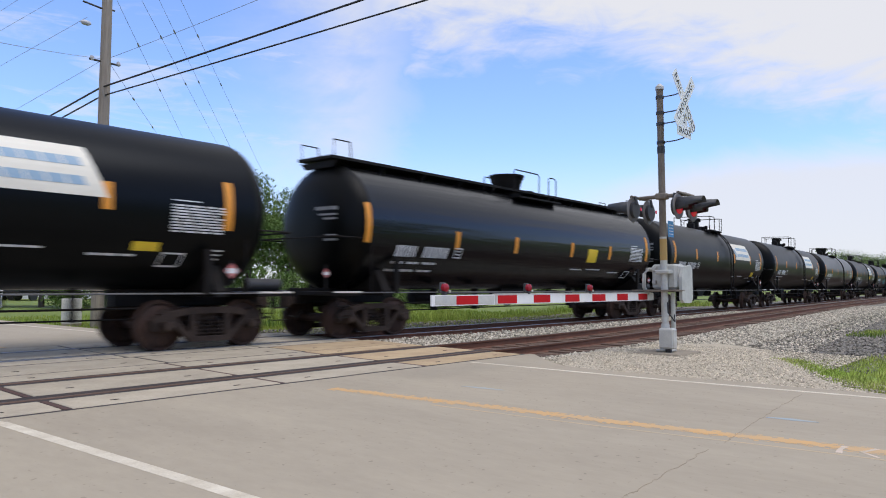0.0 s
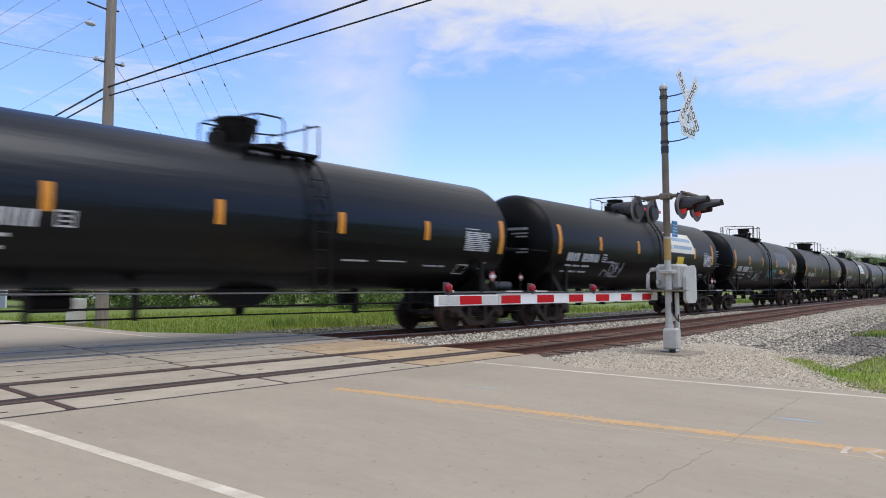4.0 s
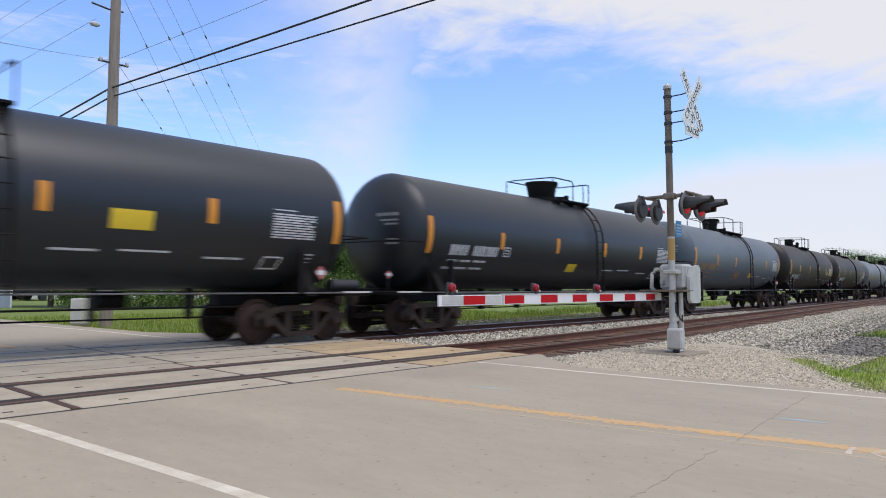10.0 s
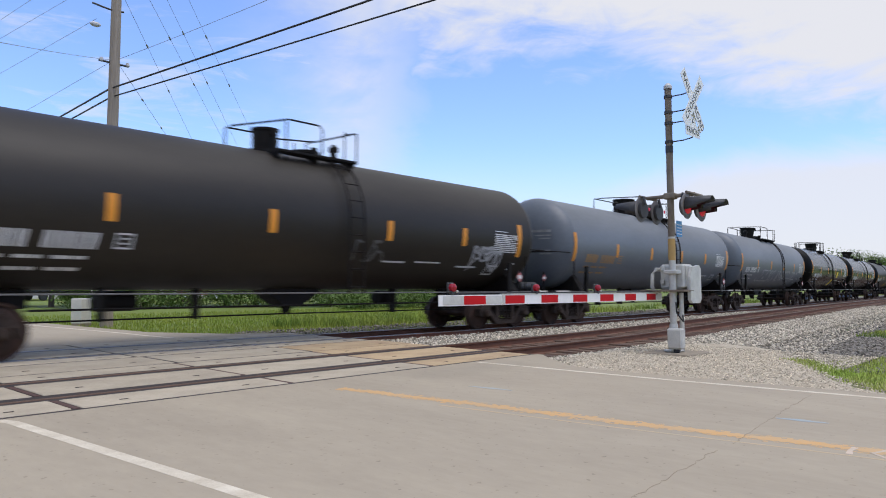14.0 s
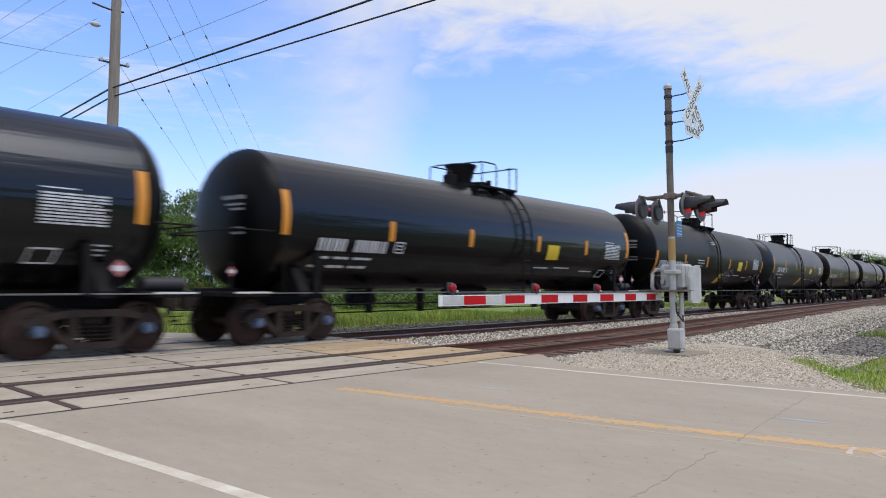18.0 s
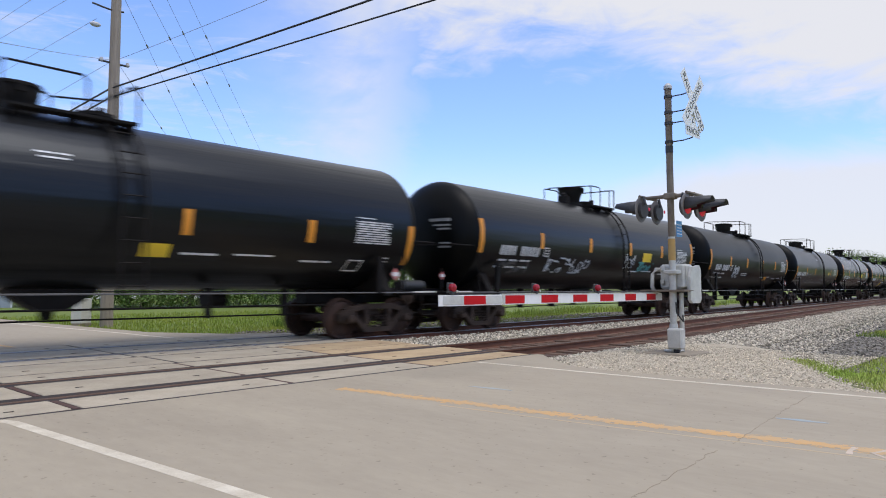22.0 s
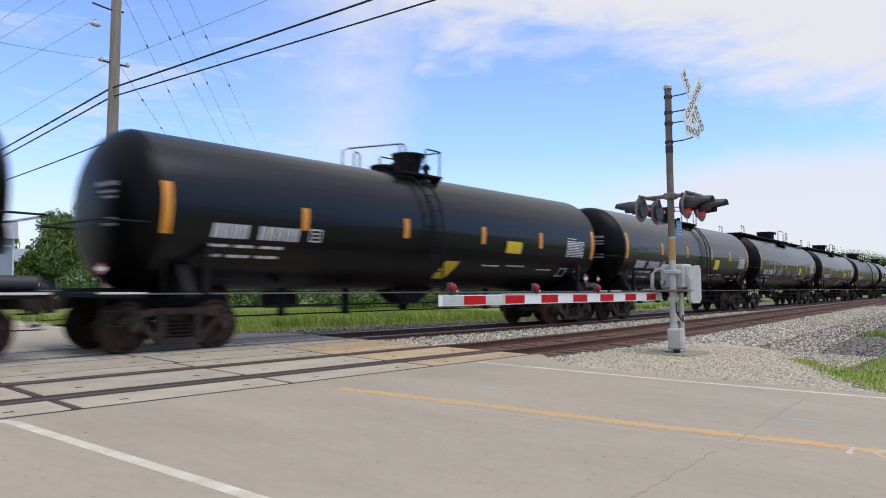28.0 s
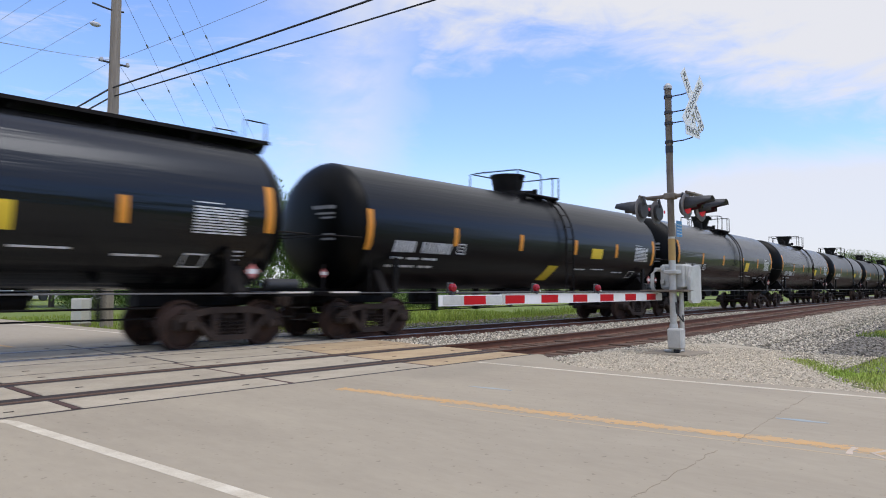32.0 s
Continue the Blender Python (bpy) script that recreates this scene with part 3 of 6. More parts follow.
# ---------------------------------------------------------------- tracks
BED = [(4.9, -0.205), (5.7, -0.10), (6.9, -0.12), (7.3, -0.178), (10.35, -0.178), (10.55, -0.09), (12.0, -0.09), (12.2, -0.178), (14.6, -0.178), (14.85, -0.09), (18.4, -0.19), (18.4, -0.4), (4.9, -0.4)]
bed = tagged(new("ballast_bed", sweep(BED, 10.88, 330, 0.0, 90, "ballast_bed", GRAVEL)),
             "grey crushed-stone ballast under both tracks", "ballast", kind="structure")
bed_left = tagged(new("ballast_bed", sweep(BED, -120, -15.4, 0.0, 4, "ballast_bed", GRAVEL)),
                  "grey crushed-stone ballast under both tracks", "ballast", kind="structure")
RAIL = [(-0.075, -0.175), (0.075, -0.175), (0.075, -0.163), (0.012, -0.14), (0.010, -0.045), (0.036, -0.034), (0.036, -0.006),
        (0.028, 0.0), (-0.028, 0.0), (-0.036, -0.006), (-0.036, -0.034), (-0.010, -0.045), (-0.012, -0.14), (-0.075, -0.163)]
HEAD = [(-0.0385, -0.010), (0.0385, -0.010), (0.0375, -0.004), (0.029, 0.002), (-0.029, 0.002), (-0.0375, -0.004)]
for nm, yc_ in (("near", NEAR_Y), ("far", FAR_Y)):
    track = tagged(empty("railway_track"), "rusty steel rails on wooden ties", "railway track", kind="structure")
    for side in (-1, 1):
        r = part("rail", sweep(RAIL, -120, 330, yc_ + side * GAUGE / 2, 160, "rail", RUST), None, track)
        part("running_surface", sweep(HEAD, -120, 330, yc_ + side * GAUGE / 2, 160, "running_surface", RAILTOP if nm == "far" else RAILTOP_DULL), None, r, "bright worn rail top" if nm == "far" else "dull rusty rail top")
    part("stained_bed", sweep([(-1.72, -0.30), (1.5, -0.30), (1.5, -0.172), (-1.72, -0.172)], 10.9, 200, yc_, 70, "stained_bed", RUSTBED), None, track, "rust-stained ballast between the rails")
    tie = Shape().box(-0.11, 0.11, -1.68, 1.45, -0.33, -0.150, 0.012).make("tie", TIE)
    plate = Shape().box(-0.09, 0.09, -0.17, 0.17, -0.172, -0.205, 0.006).make("tie_plate", RUST)
    s = 11.2
    n = 0
    while s < 95:
        x, y, a = along(s, yc_)
        j = rnd.uniform(-0.6, 0.6)
        part("tie", tie, None, track, at=Matrix.Translation((x, y, rnd.uniform(-0.012, 0.01))) @ Matrix.Rotation(a + radians(j), 4, "Z"))
        if n < 24:
            for side in (-1, 1):
                px, py, a = along(s, yc_ + side * GAUGE / 2)
                part("tie_plate", plate, None, track, at=Matrix.Translation((px, py, 0)) @ Matrix.Rotation(a, 4, "Z"))
        s += 0.53
        n += 1

# crossing panels: rows between and beside the rails
crossing = tagged(empty("crossing_surface"), "concrete crossing panels with dark rubber flangeways", "crossing", kind="structure")
part("filler", Shape().box(-30, 10.86, 7.40, 15.02, -0.3, -0.009), DARKGAP, crossing, "dark filler between the panels")
edges = [10.85, 8.17, 5.49, 2.88, 0.28, -2.33, -4.94, -7.5, -10.1, -12.7, -15.3]
f1, f2 = NEAR_Y - GAUGE / 2, NEAR_Y + GAUGE / 2
g1, g2 = FAR_Y - GAUGE / 2, FAR_Y + GAUGE / 2
rows_ = [(7.54, f1 - 0.18), (f1 + 0.27, f2 - 0.25), (f2 + 0.17, 10.62), (10.73, 11.88), (11.99, g1 - 0.14), (g1 + 0.2, g2 - 0.2), (g2 + 0.13, 15.0)]
plug = Shape().box(-0.045, 0.045, -0.012, 0.012, 0.0, 0.004).make("lifting_slot", DARKGAP)
for i, (y0, y1) in enumerate(rows_):
    for j in range(len(edges) - 1):
        xr, xl = edges[j], edges[j + 1]
        if i == 3:
            xr, xl = xr + 0.1, xl + 0.1
        gr = 0.055 if abs(xr - 2.88) < 0.15 and i != 3 else 0.035
        gl = 0.055 if abs(xl - 2.88) < 0.15 and i != 3 else 0.035
        z = rnd.uniform(-0.004, 0.003)
        w, d = xr - gr - xl - gl, y1 - y0
        slab = part("panel", Shape().box(-w / 2, w / 2, -d / 2, d / 2, -0.2, 0.0, 0.008), PANEL_STAINED if j == 0 and i < 4 else PANEL, crossing, at=pose((xr - gr + xl + gl) / 2, (y0 + y1) / 2, z))
        for fx in (-0.3, 0.3):
            part("lifting_slot", plug, None, slab, at=pose(fx * w, -d * 0.18, 0.0015))
for x in (8.17, 5.49, 2.88):
    for y0, y1 in rows_[:3]:
        part("steel_joint", Shape().box(x - 0.034, x + 0.034, y0, y1, -0.03, -0.004), JOINTRUST, crossing, "dark rusty steel joint strip")

# gravel beside the crossing
apron = [(9.85, 5.9), (10.5, 6.6), (11.2, 6.95), (13, 7.05), (15, 6.9), (16.5, 6.0), (15.6, 4.6), (13.6, 3.7), (12.6, 3.2), (11.4, 2.7), (10.5, 2.1), (10.0, 1.2), (9.95, -1), (9.9, -3), (9.55, 0), (9.5, 2), (9.35, 5)]
tagged(new("gravel_apron", Shape().prism(apron, -0.25, -0.045, "xy").make("gravel_apron", GRAVEL_PALE)), "pale fine gravel spread beside the road", "gravel", kind="structure")
cinder = [(13.2, 3.6), (14.6, 4.6), (16.2, 5.0), (19, 5.3), (28, 5.6), (44, 6.5), (60, 7), (60, 4), (34, 2.2), (22, 1.9), (16, 2.2), (14.2, 2.5)]
tagged(new("cinder_patch", Shape().prism(cinder, -0.25, -0.15, "xy").make("cinder_patch", DIRT)), "dark cinders and dirt beside the ballast", "dirt", kind="structure")


def scatter(name, count, region, size, zfun, material, seed, label, category):
    """Loose stones, each an uneven eight-sided lump."""
    rg = np.random.default_rng(seed)
    pts = region(rg, count)
    m = len(pts)
    base = np.array([(1, 0, 0), (-1, 0, 0), (0, 1, 0), (0, -1, 0), (0, 0, 1), (0, 0, -1)], float)
    tri = np.array([(0, 2, 4), (2, 1, 4), (1, 3, 4), (3, 0, 4), (2, 0, 5), (1, 2, 5), (3, 1, 5), (0, 3, 5)])
    r = size * rg.uniform(0.5, 1.3, (m, 1, 1)) * rg.uniform(0.6, 1.25, (m, 6, 1))
    ang = rg.uniform(0, 2 * np.pi, m)
    c, s = np.cos(ang)[:, None], np.sin(ang)[:, None]
    v = base[None] * r
    v[..., 2] *= 0.7
    vx = v[..., 0] * c - v[..., 1] * s
    vy = v[..., 0] * s + v[..., 1] * c
    v = np.stack([vx + pts[:, :1], vy + pts[:, 1:2], v[..., 2] + zfun(pts)[:, None]], -1).reshape(-1, 3)
    f = (tri[None] + 6 * np.arange(m)[:, None, None]).reshape(-1, 3)
    me = bpy.data.meshes.new(name)
    me.from_pydata(v.tolist(), [], f.tolist())
    me.materials.append(material)
    me.update()
    return tagged(new(name, me), label, category, kind="stuff")


def strip_region(s0, s1, o0, o1, power=1.6):
    def region(rg, n):
        s = s0 + (s1 - s0) * rg.uniform(0, 1, n) ** power
        o = rg.uniform(o0, o1, n)
        return np.array([along(a, b)[:2] for a, b in zip(s, o)])
    return region


def flat(z):
    return lambda pts: np.full(len(pts), z)


def rough(z, d):
    """An uneven bed: z with a spread of d."""
    return lambda pts: z + d * (np.abs(np.sin(pts[:, 0] * 91.7 + pts[:, 1] * 57.3) * 43758.5) % 1.0 - 0.5) * 2


scatter("ballast_stones", 26000, strip_region(10.9, 60, 5.2, 7.3, 1.9), 0.040, rough(-0.098, 0.03), STONE, 1, "loose grey ballast stones", "ballast")
scatter("ballast_stones", 6500, strip_region(11.0, 40, 10.3, 12.25), 0.038, rough(-0.08, 0.025), STONE, 2, "loose grey ballast stones between the tracks", "ballast")
scatter("ballast_stones", 7000, strip_region(10.6, 45, 14.4, 17.2), 0.036, rough(-0.11, 0.04), DARKSTONE, 3, "loose grey ballast stones beyond the tracks", "ballast")
scatter("ballast_stones", 7000, strip_region(11.0, 40, 7.35, 10.3), 0.035, flat(-0.192), RUSTSTONE, 5, "rust-stained ballast stones among the ties", "ballast")
scatter("ballast_stones", 6000, strip_region(13.6, 60, 4.0, 5.4, 1.9), 0.038, rough(-0.135, 0.025), STONE, 7, "loose grey stones at the foot of the ballast", "ballast")
scatter("cinder_stones", 11000, strip_region(13.4, 45, 2.3, 5.4), 0.036, rough(-0.145, 0.025), DARKSTONE, 4, "dark loose cinders and stones", "gravel")
scatter("gravel_chips", 17000, lambda rg, n: np.stack([(xx := rg.uniform(9.75, 15.5, n)), rg.uniform(0, 1, n) * (6.9 - (yy := np.maximum(0.2, np.minimum(2.8, (xx - 9.7) * 1.3)))) + yy], 1), 0.017, rough(-0.044, 0.008), CHIP, 6, "small pale gravel chips", "gravel")


def blades(name, count, region, height, seed, label, z=-0.2, wide=0.012, material=BLADE):
    rg = np.random.default_rng(seed)
    pts = region(rg, count)
    n = len(pts)
    h = height * rg.uniform(0.4, 1.25, n)
    a = rg.uniform(0, 2 * np.pi, n)
    lean = rg.uniform(-0.45, 0.45, (n, 2)) * h[:, None]
    dx, dy = np.cos(a) * wide, np.sin(a) * wide
    b = np.stack([pts[:, 0] - dx, pts[:, 1] - dy, np.full(n, z)], -1)
    c = np.stack([pts[:, 0] + dx, pts[:, 1] + dy, np.full(n, z)], -1)
    mid0 = np.stack([pts[:, 0] - dx * .7 + lean[:, 0] * .4, pts[:, 1] - dy * .7 + lean[:, 1] * .4, z + h * .6], -1)
    mid1 = np.stack([pts[:, 0] + dx * .7 + lean[:, 0] * .4, pts[:, 1] + dy * .7 + lean[:, 1] * .4, z + h * .6], -1)
    top = np.stack([pts[:, 0] + lean[:, 0], pts[:, 1] + lean[:, 1], z + h], -1)
    v = np.stack([b, c, mid1, mid0, top], 1).reshape(-1, 3)
    k = 5 * np.arange(n)
    me = bpy.data.meshes.new(name)
    faces = np.stack([k, k + 1, k + 2, k + 3], 1).tolist() + np.stack([k + 3, k + 2, k + 4], 1).tolist()
    me.from_pydata(v.tolist(), [], faces)
    me.materials.append(material)
    me.update()
    return tagged(new(name, me), label, "grass", kind="stuff")


def verge_edge(x):
    """Where the verge's grass ends towards the gravel."""
    return min(2.97 + 0.72 * (x - 12.4), 2.97 + 0.45 * (x - 12.4), 3.65 - 0.4 * (x - 14.2)) + 0.16 * math.sin(x * 2.3) + 0.12 * math.sin(x * 7.1) + 0.06 * math.sin(x * 19)


def tufts(rg, n):
    c = np.stack([rg.uniform(10.2, 22, n // 14), rg.uniform(-2, 4.2, n // 14)], 1)
    p = np.concatenate([np.repeat(c, 10, 0) + rg.normal(0, 0.055, (10 * len(c), 2)), np.stack([rg.uniform(10.2, 22, n // 3), rg.uniform(-2, 4.2, n // 3)], 1)])
    return np.array([q for q in p if q[1] < verge_edge(q[0])])


blades("roadside_grass", 44000, tufts, 0.10, 11, "green grass tufts beside the gravel", z=-0.155, wide=0.007, material=VERGE)
blades("dry_grass", 2500, lambda rg, n: np.stack([10.5 + 3.4 * (u := rg.uniform(0, 1, n)), 1.75 + 2.0 * u + rg.normal(0, 0.14, n)], 1), 0.06, 13, "sparse dry grass at the gravel's edge", z=-0.06, wide=0.006, material=VERGE)
blades("weeds", 500, lambda rg, n: np.stack([rg.uniform(23, 26, n), 4.3 + rg.normal(0, 0.25, n)], 1), 0.10, 14, "low weeds in the cinders", z=-0.14)
blades("trackside_weeds", 14000, lambda rg, n: np.array([along(s_, o_)[:2] for s_, o_ in zip(11.5 + 60 * rg.uniform(0, 1, n) ** 1.5, 16.9 + 4.5 * rg.uniform(0, 1, n)) if math.sin(s_ * 0.9) + math.sin(s_ * 0.37 + 1) + math.sin(o_ * 1.7) > 0.2]), 0.34, 15, "tall uneven weeds along the far side of the tracks", wide=0.016)
grass_bank = tagged(new("grass_bank", Shape().prism([(10.4, 1.2), (11.3, 1.8), (12.6, 2.7), (13.9, 3.25), (15.3, 3.0), (16.5, 2.5), (22, 1.6), (22, -3), (10.4, -3)], -0.25, -0.147, "xy").make("grass_bank", VERGE_GROUND)), "green grass verge beside the gravel", "grass", kind="structure")
blades("field_grass", 40000, lambda rg, n: np.array([(x, y) for x, y in zip(rg.uniform(6.5, 30, n), 15.3 + 16 * rg.uniform(0, 1, n) ** 1.7) if x > 8.9 - 0.09 * (y - 17) + 2.2 * max(0, 17 - y) / 2]), 0.13, 12, "tall green grass beyond the tracks", wide=0.012, material=LAWN)

# ---------------------------------------------------------------- tank cars
TR, TZ = 1.53, 2.65                                  # tank radius and height of its axis
HALF = 7.52                                          # half length of the cylinder
MID = 0.12                                           # the markings are laid out from a point this far behind the car's middle
# layouts of the makers: where the six strips sit, the foot of the end strips and of the others, and the lettering's start, end and foot
MAKES = {
    "gloss": ((-7.34, -4.32, -1.36, 1.86, 4.65, 7.55), 2.26, 2.27, (-6.45, -4.40, 1.98)),
    "board": ((-7.50, -4.25, -1.53, 1.68, 4.32, 7.33), 2.22, 2.19, (-6.51, -4.54, 1.94)),
    "tall": ((-7.22, -3.98, -1.21, 1.90, 4.53, 7.48), 2.26, 2.50, (-6.30, -4.07, 1.95)),
    "banner": ((-6.95, -4.20, -1.10, 1.77, 4.80, 7.08), 2.26, 2.48, (-6.40, -4.20, 2.06)),
    "patched": ((-7.00, -4.24, -1.58, 1.36, 4.48, 7.06), 2.27, 2.48, (-6.50, -4.21, 2.05)),
    "patch": ((-7.01, -4.32, -1.51, 1.79, 5.00, 7.10), 2.21, 2.44, (-6.43, -4.32, 2.06)),
    "mid": ((-7.38, -4.33, -1.38, 1.70, 4.50, 7.47), 2.05, 2.26, (-6.55, -4.45, 2.04)),
    "long": ((-7.55, -4.21, -1.35, 2.18, 4.83, 7.51), 2.06, 2.27, (-6.53, -4.26, 2.04)),
    "upper": ((-7.31, -4.30, -1.30, 1.68, 4.45, 7.53), 2.14, 2.37, (-6.40, -4.39, 2.12)),
    "older": ((-7.31, -4.43, -1.35, 1.40, 4.56, 7.51), 2.12, 2.38, (-6.43, -4.53, 2.16)),
    "spread": ((-7.33, -4.38, -0.90, 1.72, 4.61, 7.59), 2.13, 2.37, (-6.45, -4.44, 2.15)),
    "low": ((-7.35, -4.25, -1.39, 1.92, 4.70, 7.66), 1.73, 2.13, (-7.02, -4.40, 2.02)),
    "dull": ((-7.11, -4.48, -1.30, 1.94, 4.65, 7.10), 2.07, 2.28, (-6.37, -4.58, 1.81))}


def skin(x0, x1, z0, z1, eps=0.006, skew=0.0, n=5):
    """A sheet that lies on the near side of the tank; skew shifts its upper edge."""
    sh = Shape()
    vs, fs = [], []
    for i in range(n + 1):
        z = z0 + (z1 - z0) * i / n
        k = skew * i / n
        r = TR + eps
        y = -math.sqrt(max(0.0, r * r - (z - TZ) ** 2))
        vs += [(x0 + k, y, z), (x1 + k, y, z)]
    fs = [(2 * i, 2 * i + 1, 2 * i + 3, 2 * i + 2) for i in range(n)]
    return sh.add(vs, fs)


def many(*sheets):
    sh = Shape()
    for s in sheets:
        sh.add(s.v, s.f)
    return sh


def glyph_bars(x, z, widths, h, gap=0.05, eps=0.008):
    """Plain bars in place of lettering; a negative width leaves a space."""
    sh = Shape()
    for w in widths:
        if w > 0:
            s = skin(x, x + w, z, z + h, eps, n=3)
            sh.add(s.v, s.f)
            x += w + gap
        else:
            x -= w
    return sh


def scrawl(seed, x0, x1, z0, z1, strokes=9, width=0.045):
    """Loose spray-paint strokes on the tank's side."""
    rg = random.Random(seed)
    sh = Shape()
    for k in range(strokes):
        cx = x0 + (x1 - x0) * (k + 0.5) / strokes
        pts, a = [], rg.uniform(0, 6.28)
        turn = rg.uniform(-0.9, 0.9)
        x, z = cx + rg.uniform(-.1, .1), rg.uniform(z0, z1)
        for i in range(14):
            x = min(x1, max(x0, x))
            pts.append((x, min(z1, max(z0, z))))
            a += turn + rg.uniform(-.5, .5)
            st = (z1 - z0) * 0.22
            x += math.cos(a) * st * 0.8
            z += math.sin(a) * st
            if z < z0 or z > z1:
                a = -a
        for (xa, za), (xb, zb) in zip(pts, pts[1:]):
            d = math.hypot(xb - xa, zb - za) or 1
            nx, nz = -(zb - za) / d * width / 2, (xb - xa) / d * width / 2
            q = []
            for px, pz in ((xa - nx, za - nz), (xb - nx, zb - nz), (xb + nx, zb + nz), (xa + nx, za + nz)):
                r = TR + 0.009
                q.append((px, -math.sqrt(r * r - (pz - TZ) ** 2), pz))
            sh.add(q, [(0, 1, 2, 3)])
    return sh


def stroke(points, width):
    """One painted line along points of the tank's side."""
    sh = Shape()
    for (xa, za), (xb, zb) in zip(points, points[1:]):
        d = math.hypot(xb - xa, zb - za) or 1
        ex, ez = (xb - xa) / d * width * 0.2, (zb - za) / d * width * 0.2
        nx, nz = -(zb - za) / d * width / 2, (xb - xa) / d * width / 2
        q = []
        for px, pz in ((xa - ex - nx, za - ez - nz), (xb + ex - nx, zb + ez - nz), (xb + ex + nx, zb + ez + nz), (xa - ex + nx, za - ez + nz)):
            r = TR + 0.009
            q.append((px, -math.sqrt(r * r - (pz - TZ) ** 2), pz))
        sh.add(q, [(0, 1, 2, 3)])
    return sh


def bubble_tag(seed, x0, x1, z0, z1, width):
    """Rounded throw-up letters: overlapping loops over a curved underline."""
    rg = random.Random(seed)
    zm, h, w = (z0 + z1) / 2, z1 - z0, x1 - x0
    out = []
    for k, (fx, fz, sx, sz, turn) in enumerate(((0.18, 0.58, 0.17, 0.36, 5.2), (0.47, 0.5, 0.12, 0.22, 4.2), (0.66, 0.66, 0.13, 0.2, 5.6), (0.86, 0.52, 0.12, 0.3, 4.6))):
        cx, cz = x0 + w * (fx + rg.uniform(-.04, .04)), z0 + h * (fz + rg.uniform(-.06, .06))
        a0 = rg.uniform(0, 6)
        out.append(stroke([(cx + w * sx * (1 - 0.025 * j) * math.cos(a0 + turn * j / 18), cz + h * sz * (1 - 0.02 * j) * math.sin(a0 + turn * j / 18)) for j in range(19)], width * rg.uniform(0.8, 1.6)))
    for k in range(3):
        zz_ = z0 + h * rg.uniform(0.3, 0.75)
        out.append(stroke([(x0 + w * (0.1 + 0.8 * j / 9), zz_ + h * 0.1 * rg.uniform(-1, 1)) for j in range(10)], width * rg.uniform(0.7, 1.3)))
    out.append(stroke([(x0 + w * j / 14, z0 + h * (0.12 + 0.1 * math.sin(j * 0.9))) for j in range(15)], width))
    return many(*out)


def blot(seed, x0, x1, z0, z1):
    """A filled tag: a few jagged, slanting patches of paint side by side with drips and gaps."""
    rg = random.Random(seed)
    sh, r = Shape(), TR + 0.009
    n = max(2, round((x1 - x0) / 0.32))
    for k in range(n * 3):
        cx, cz = x0 + (x1 - x0) * (k % n + rg.uniform(0.2, 0.8)) / n, (z0 + z1) / 2 + rg.uniform(-0.22, 0.22) * (z1 - z0)
        w, h = (x1 - x0) / n * rg.uniform(0.18, 0.42), (z1 - z0) * rg.uniform(0.14, 0.30)
        lean, m, ring = rg.uniform(-0.5, 0.5), 11, []
        for j in range(m):
            q = rg.uniform(0.45, 1.15)
            px, pz = cx + math.cos(6.283 * j / m) * w * q, min(z1 + 0.1, max(z0 - 0.1, cz + math.sin(6.283 * j / m) * h * q))
            px += lean * (pz - cz)
            ring.append((px, -math.sqrt(r * r - (pz - TZ) ** 2), pz))
        c = (cx, -math.sqrt(r * r - (cz - TZ) ** 2) - 0.004, cz)
        sh.add([c] + ring, [(0, j + 1, (j + 1) % m + 1) for j in range(m)])
    for k in range(n * 2):
        px, pz = rg.uniform(x0, x1), rg.uniform(z0, (z0 + z1) / 2)
        st = stroke([(px, pz), (px + rg.uniform(-.08, .12), pz + (z1 - z0) * rg.uniform(.3, .6))], 0.035)
        sh.add(st.v, st.f)
    return sh


def signature(x0, z0, width):
    """A long thin hand-drawn line that runs along the car: a few slanting strokes and one tall loop over a trailing base line."""
    out = [stroke([(x0 + u, z0 + v) for u, v in line_], width) for line_ in (
        ((0.0, 0.42), (0.12, 0.14), (0.42, 0.4), (0.5, 0.12), (0.95, 0.5)),
        ((1.35, 0.62), (1.2, 0.2), (1.65, 0.22)), ((1.3, 0.62), (2.05, 0.78)), ((1.28, 0.42), (1.75, 0.48)),
        ((2.0, 0.34), (1.95, 0.12), (2.2, 0.14)), ((2.75, 0.7), (2.65, 0.1)), ((2.7, 0.3), (2.45, 0.32), (2.4, 0.12), (2.65, 0.1), (3.0, 0.2)),
        ((0.95, 0.1), (2.2, 0.05), (3.6, 0.1), (4.9, 0.06), (6.2, 0.1), (7.6, 0.04)))]
    out.append(stroke([(x0 + 5.75 + 0.22 * math.sin(a) + 0.05 * a, z0 + 0.5 + 0.42 * math.cos(a * 0.95)) for a in [0.4 * j - 2.6 for j in range(16)]], width * 1.4))
    return many(*out)


HEAD_DEPTH = 0.64


def head_x(r):
    """How far a dished head bulges at r of its radius: a tight knuckle, then a shallow crown."""
    return HEAD_DEPTH * (1 - r ** 3.4) ** 0.62


def head_profile():
    return [(HALF, TR)] + [(HALF + head_x(r), TR * r) for r in (0.998, 0.99, 0.975, 0.95, 0.91, 0.86, 0.78, 0.66, 0.5, 0.3, 0.12)] + [(HALF + HEAD_DEPTH, 0.01)]


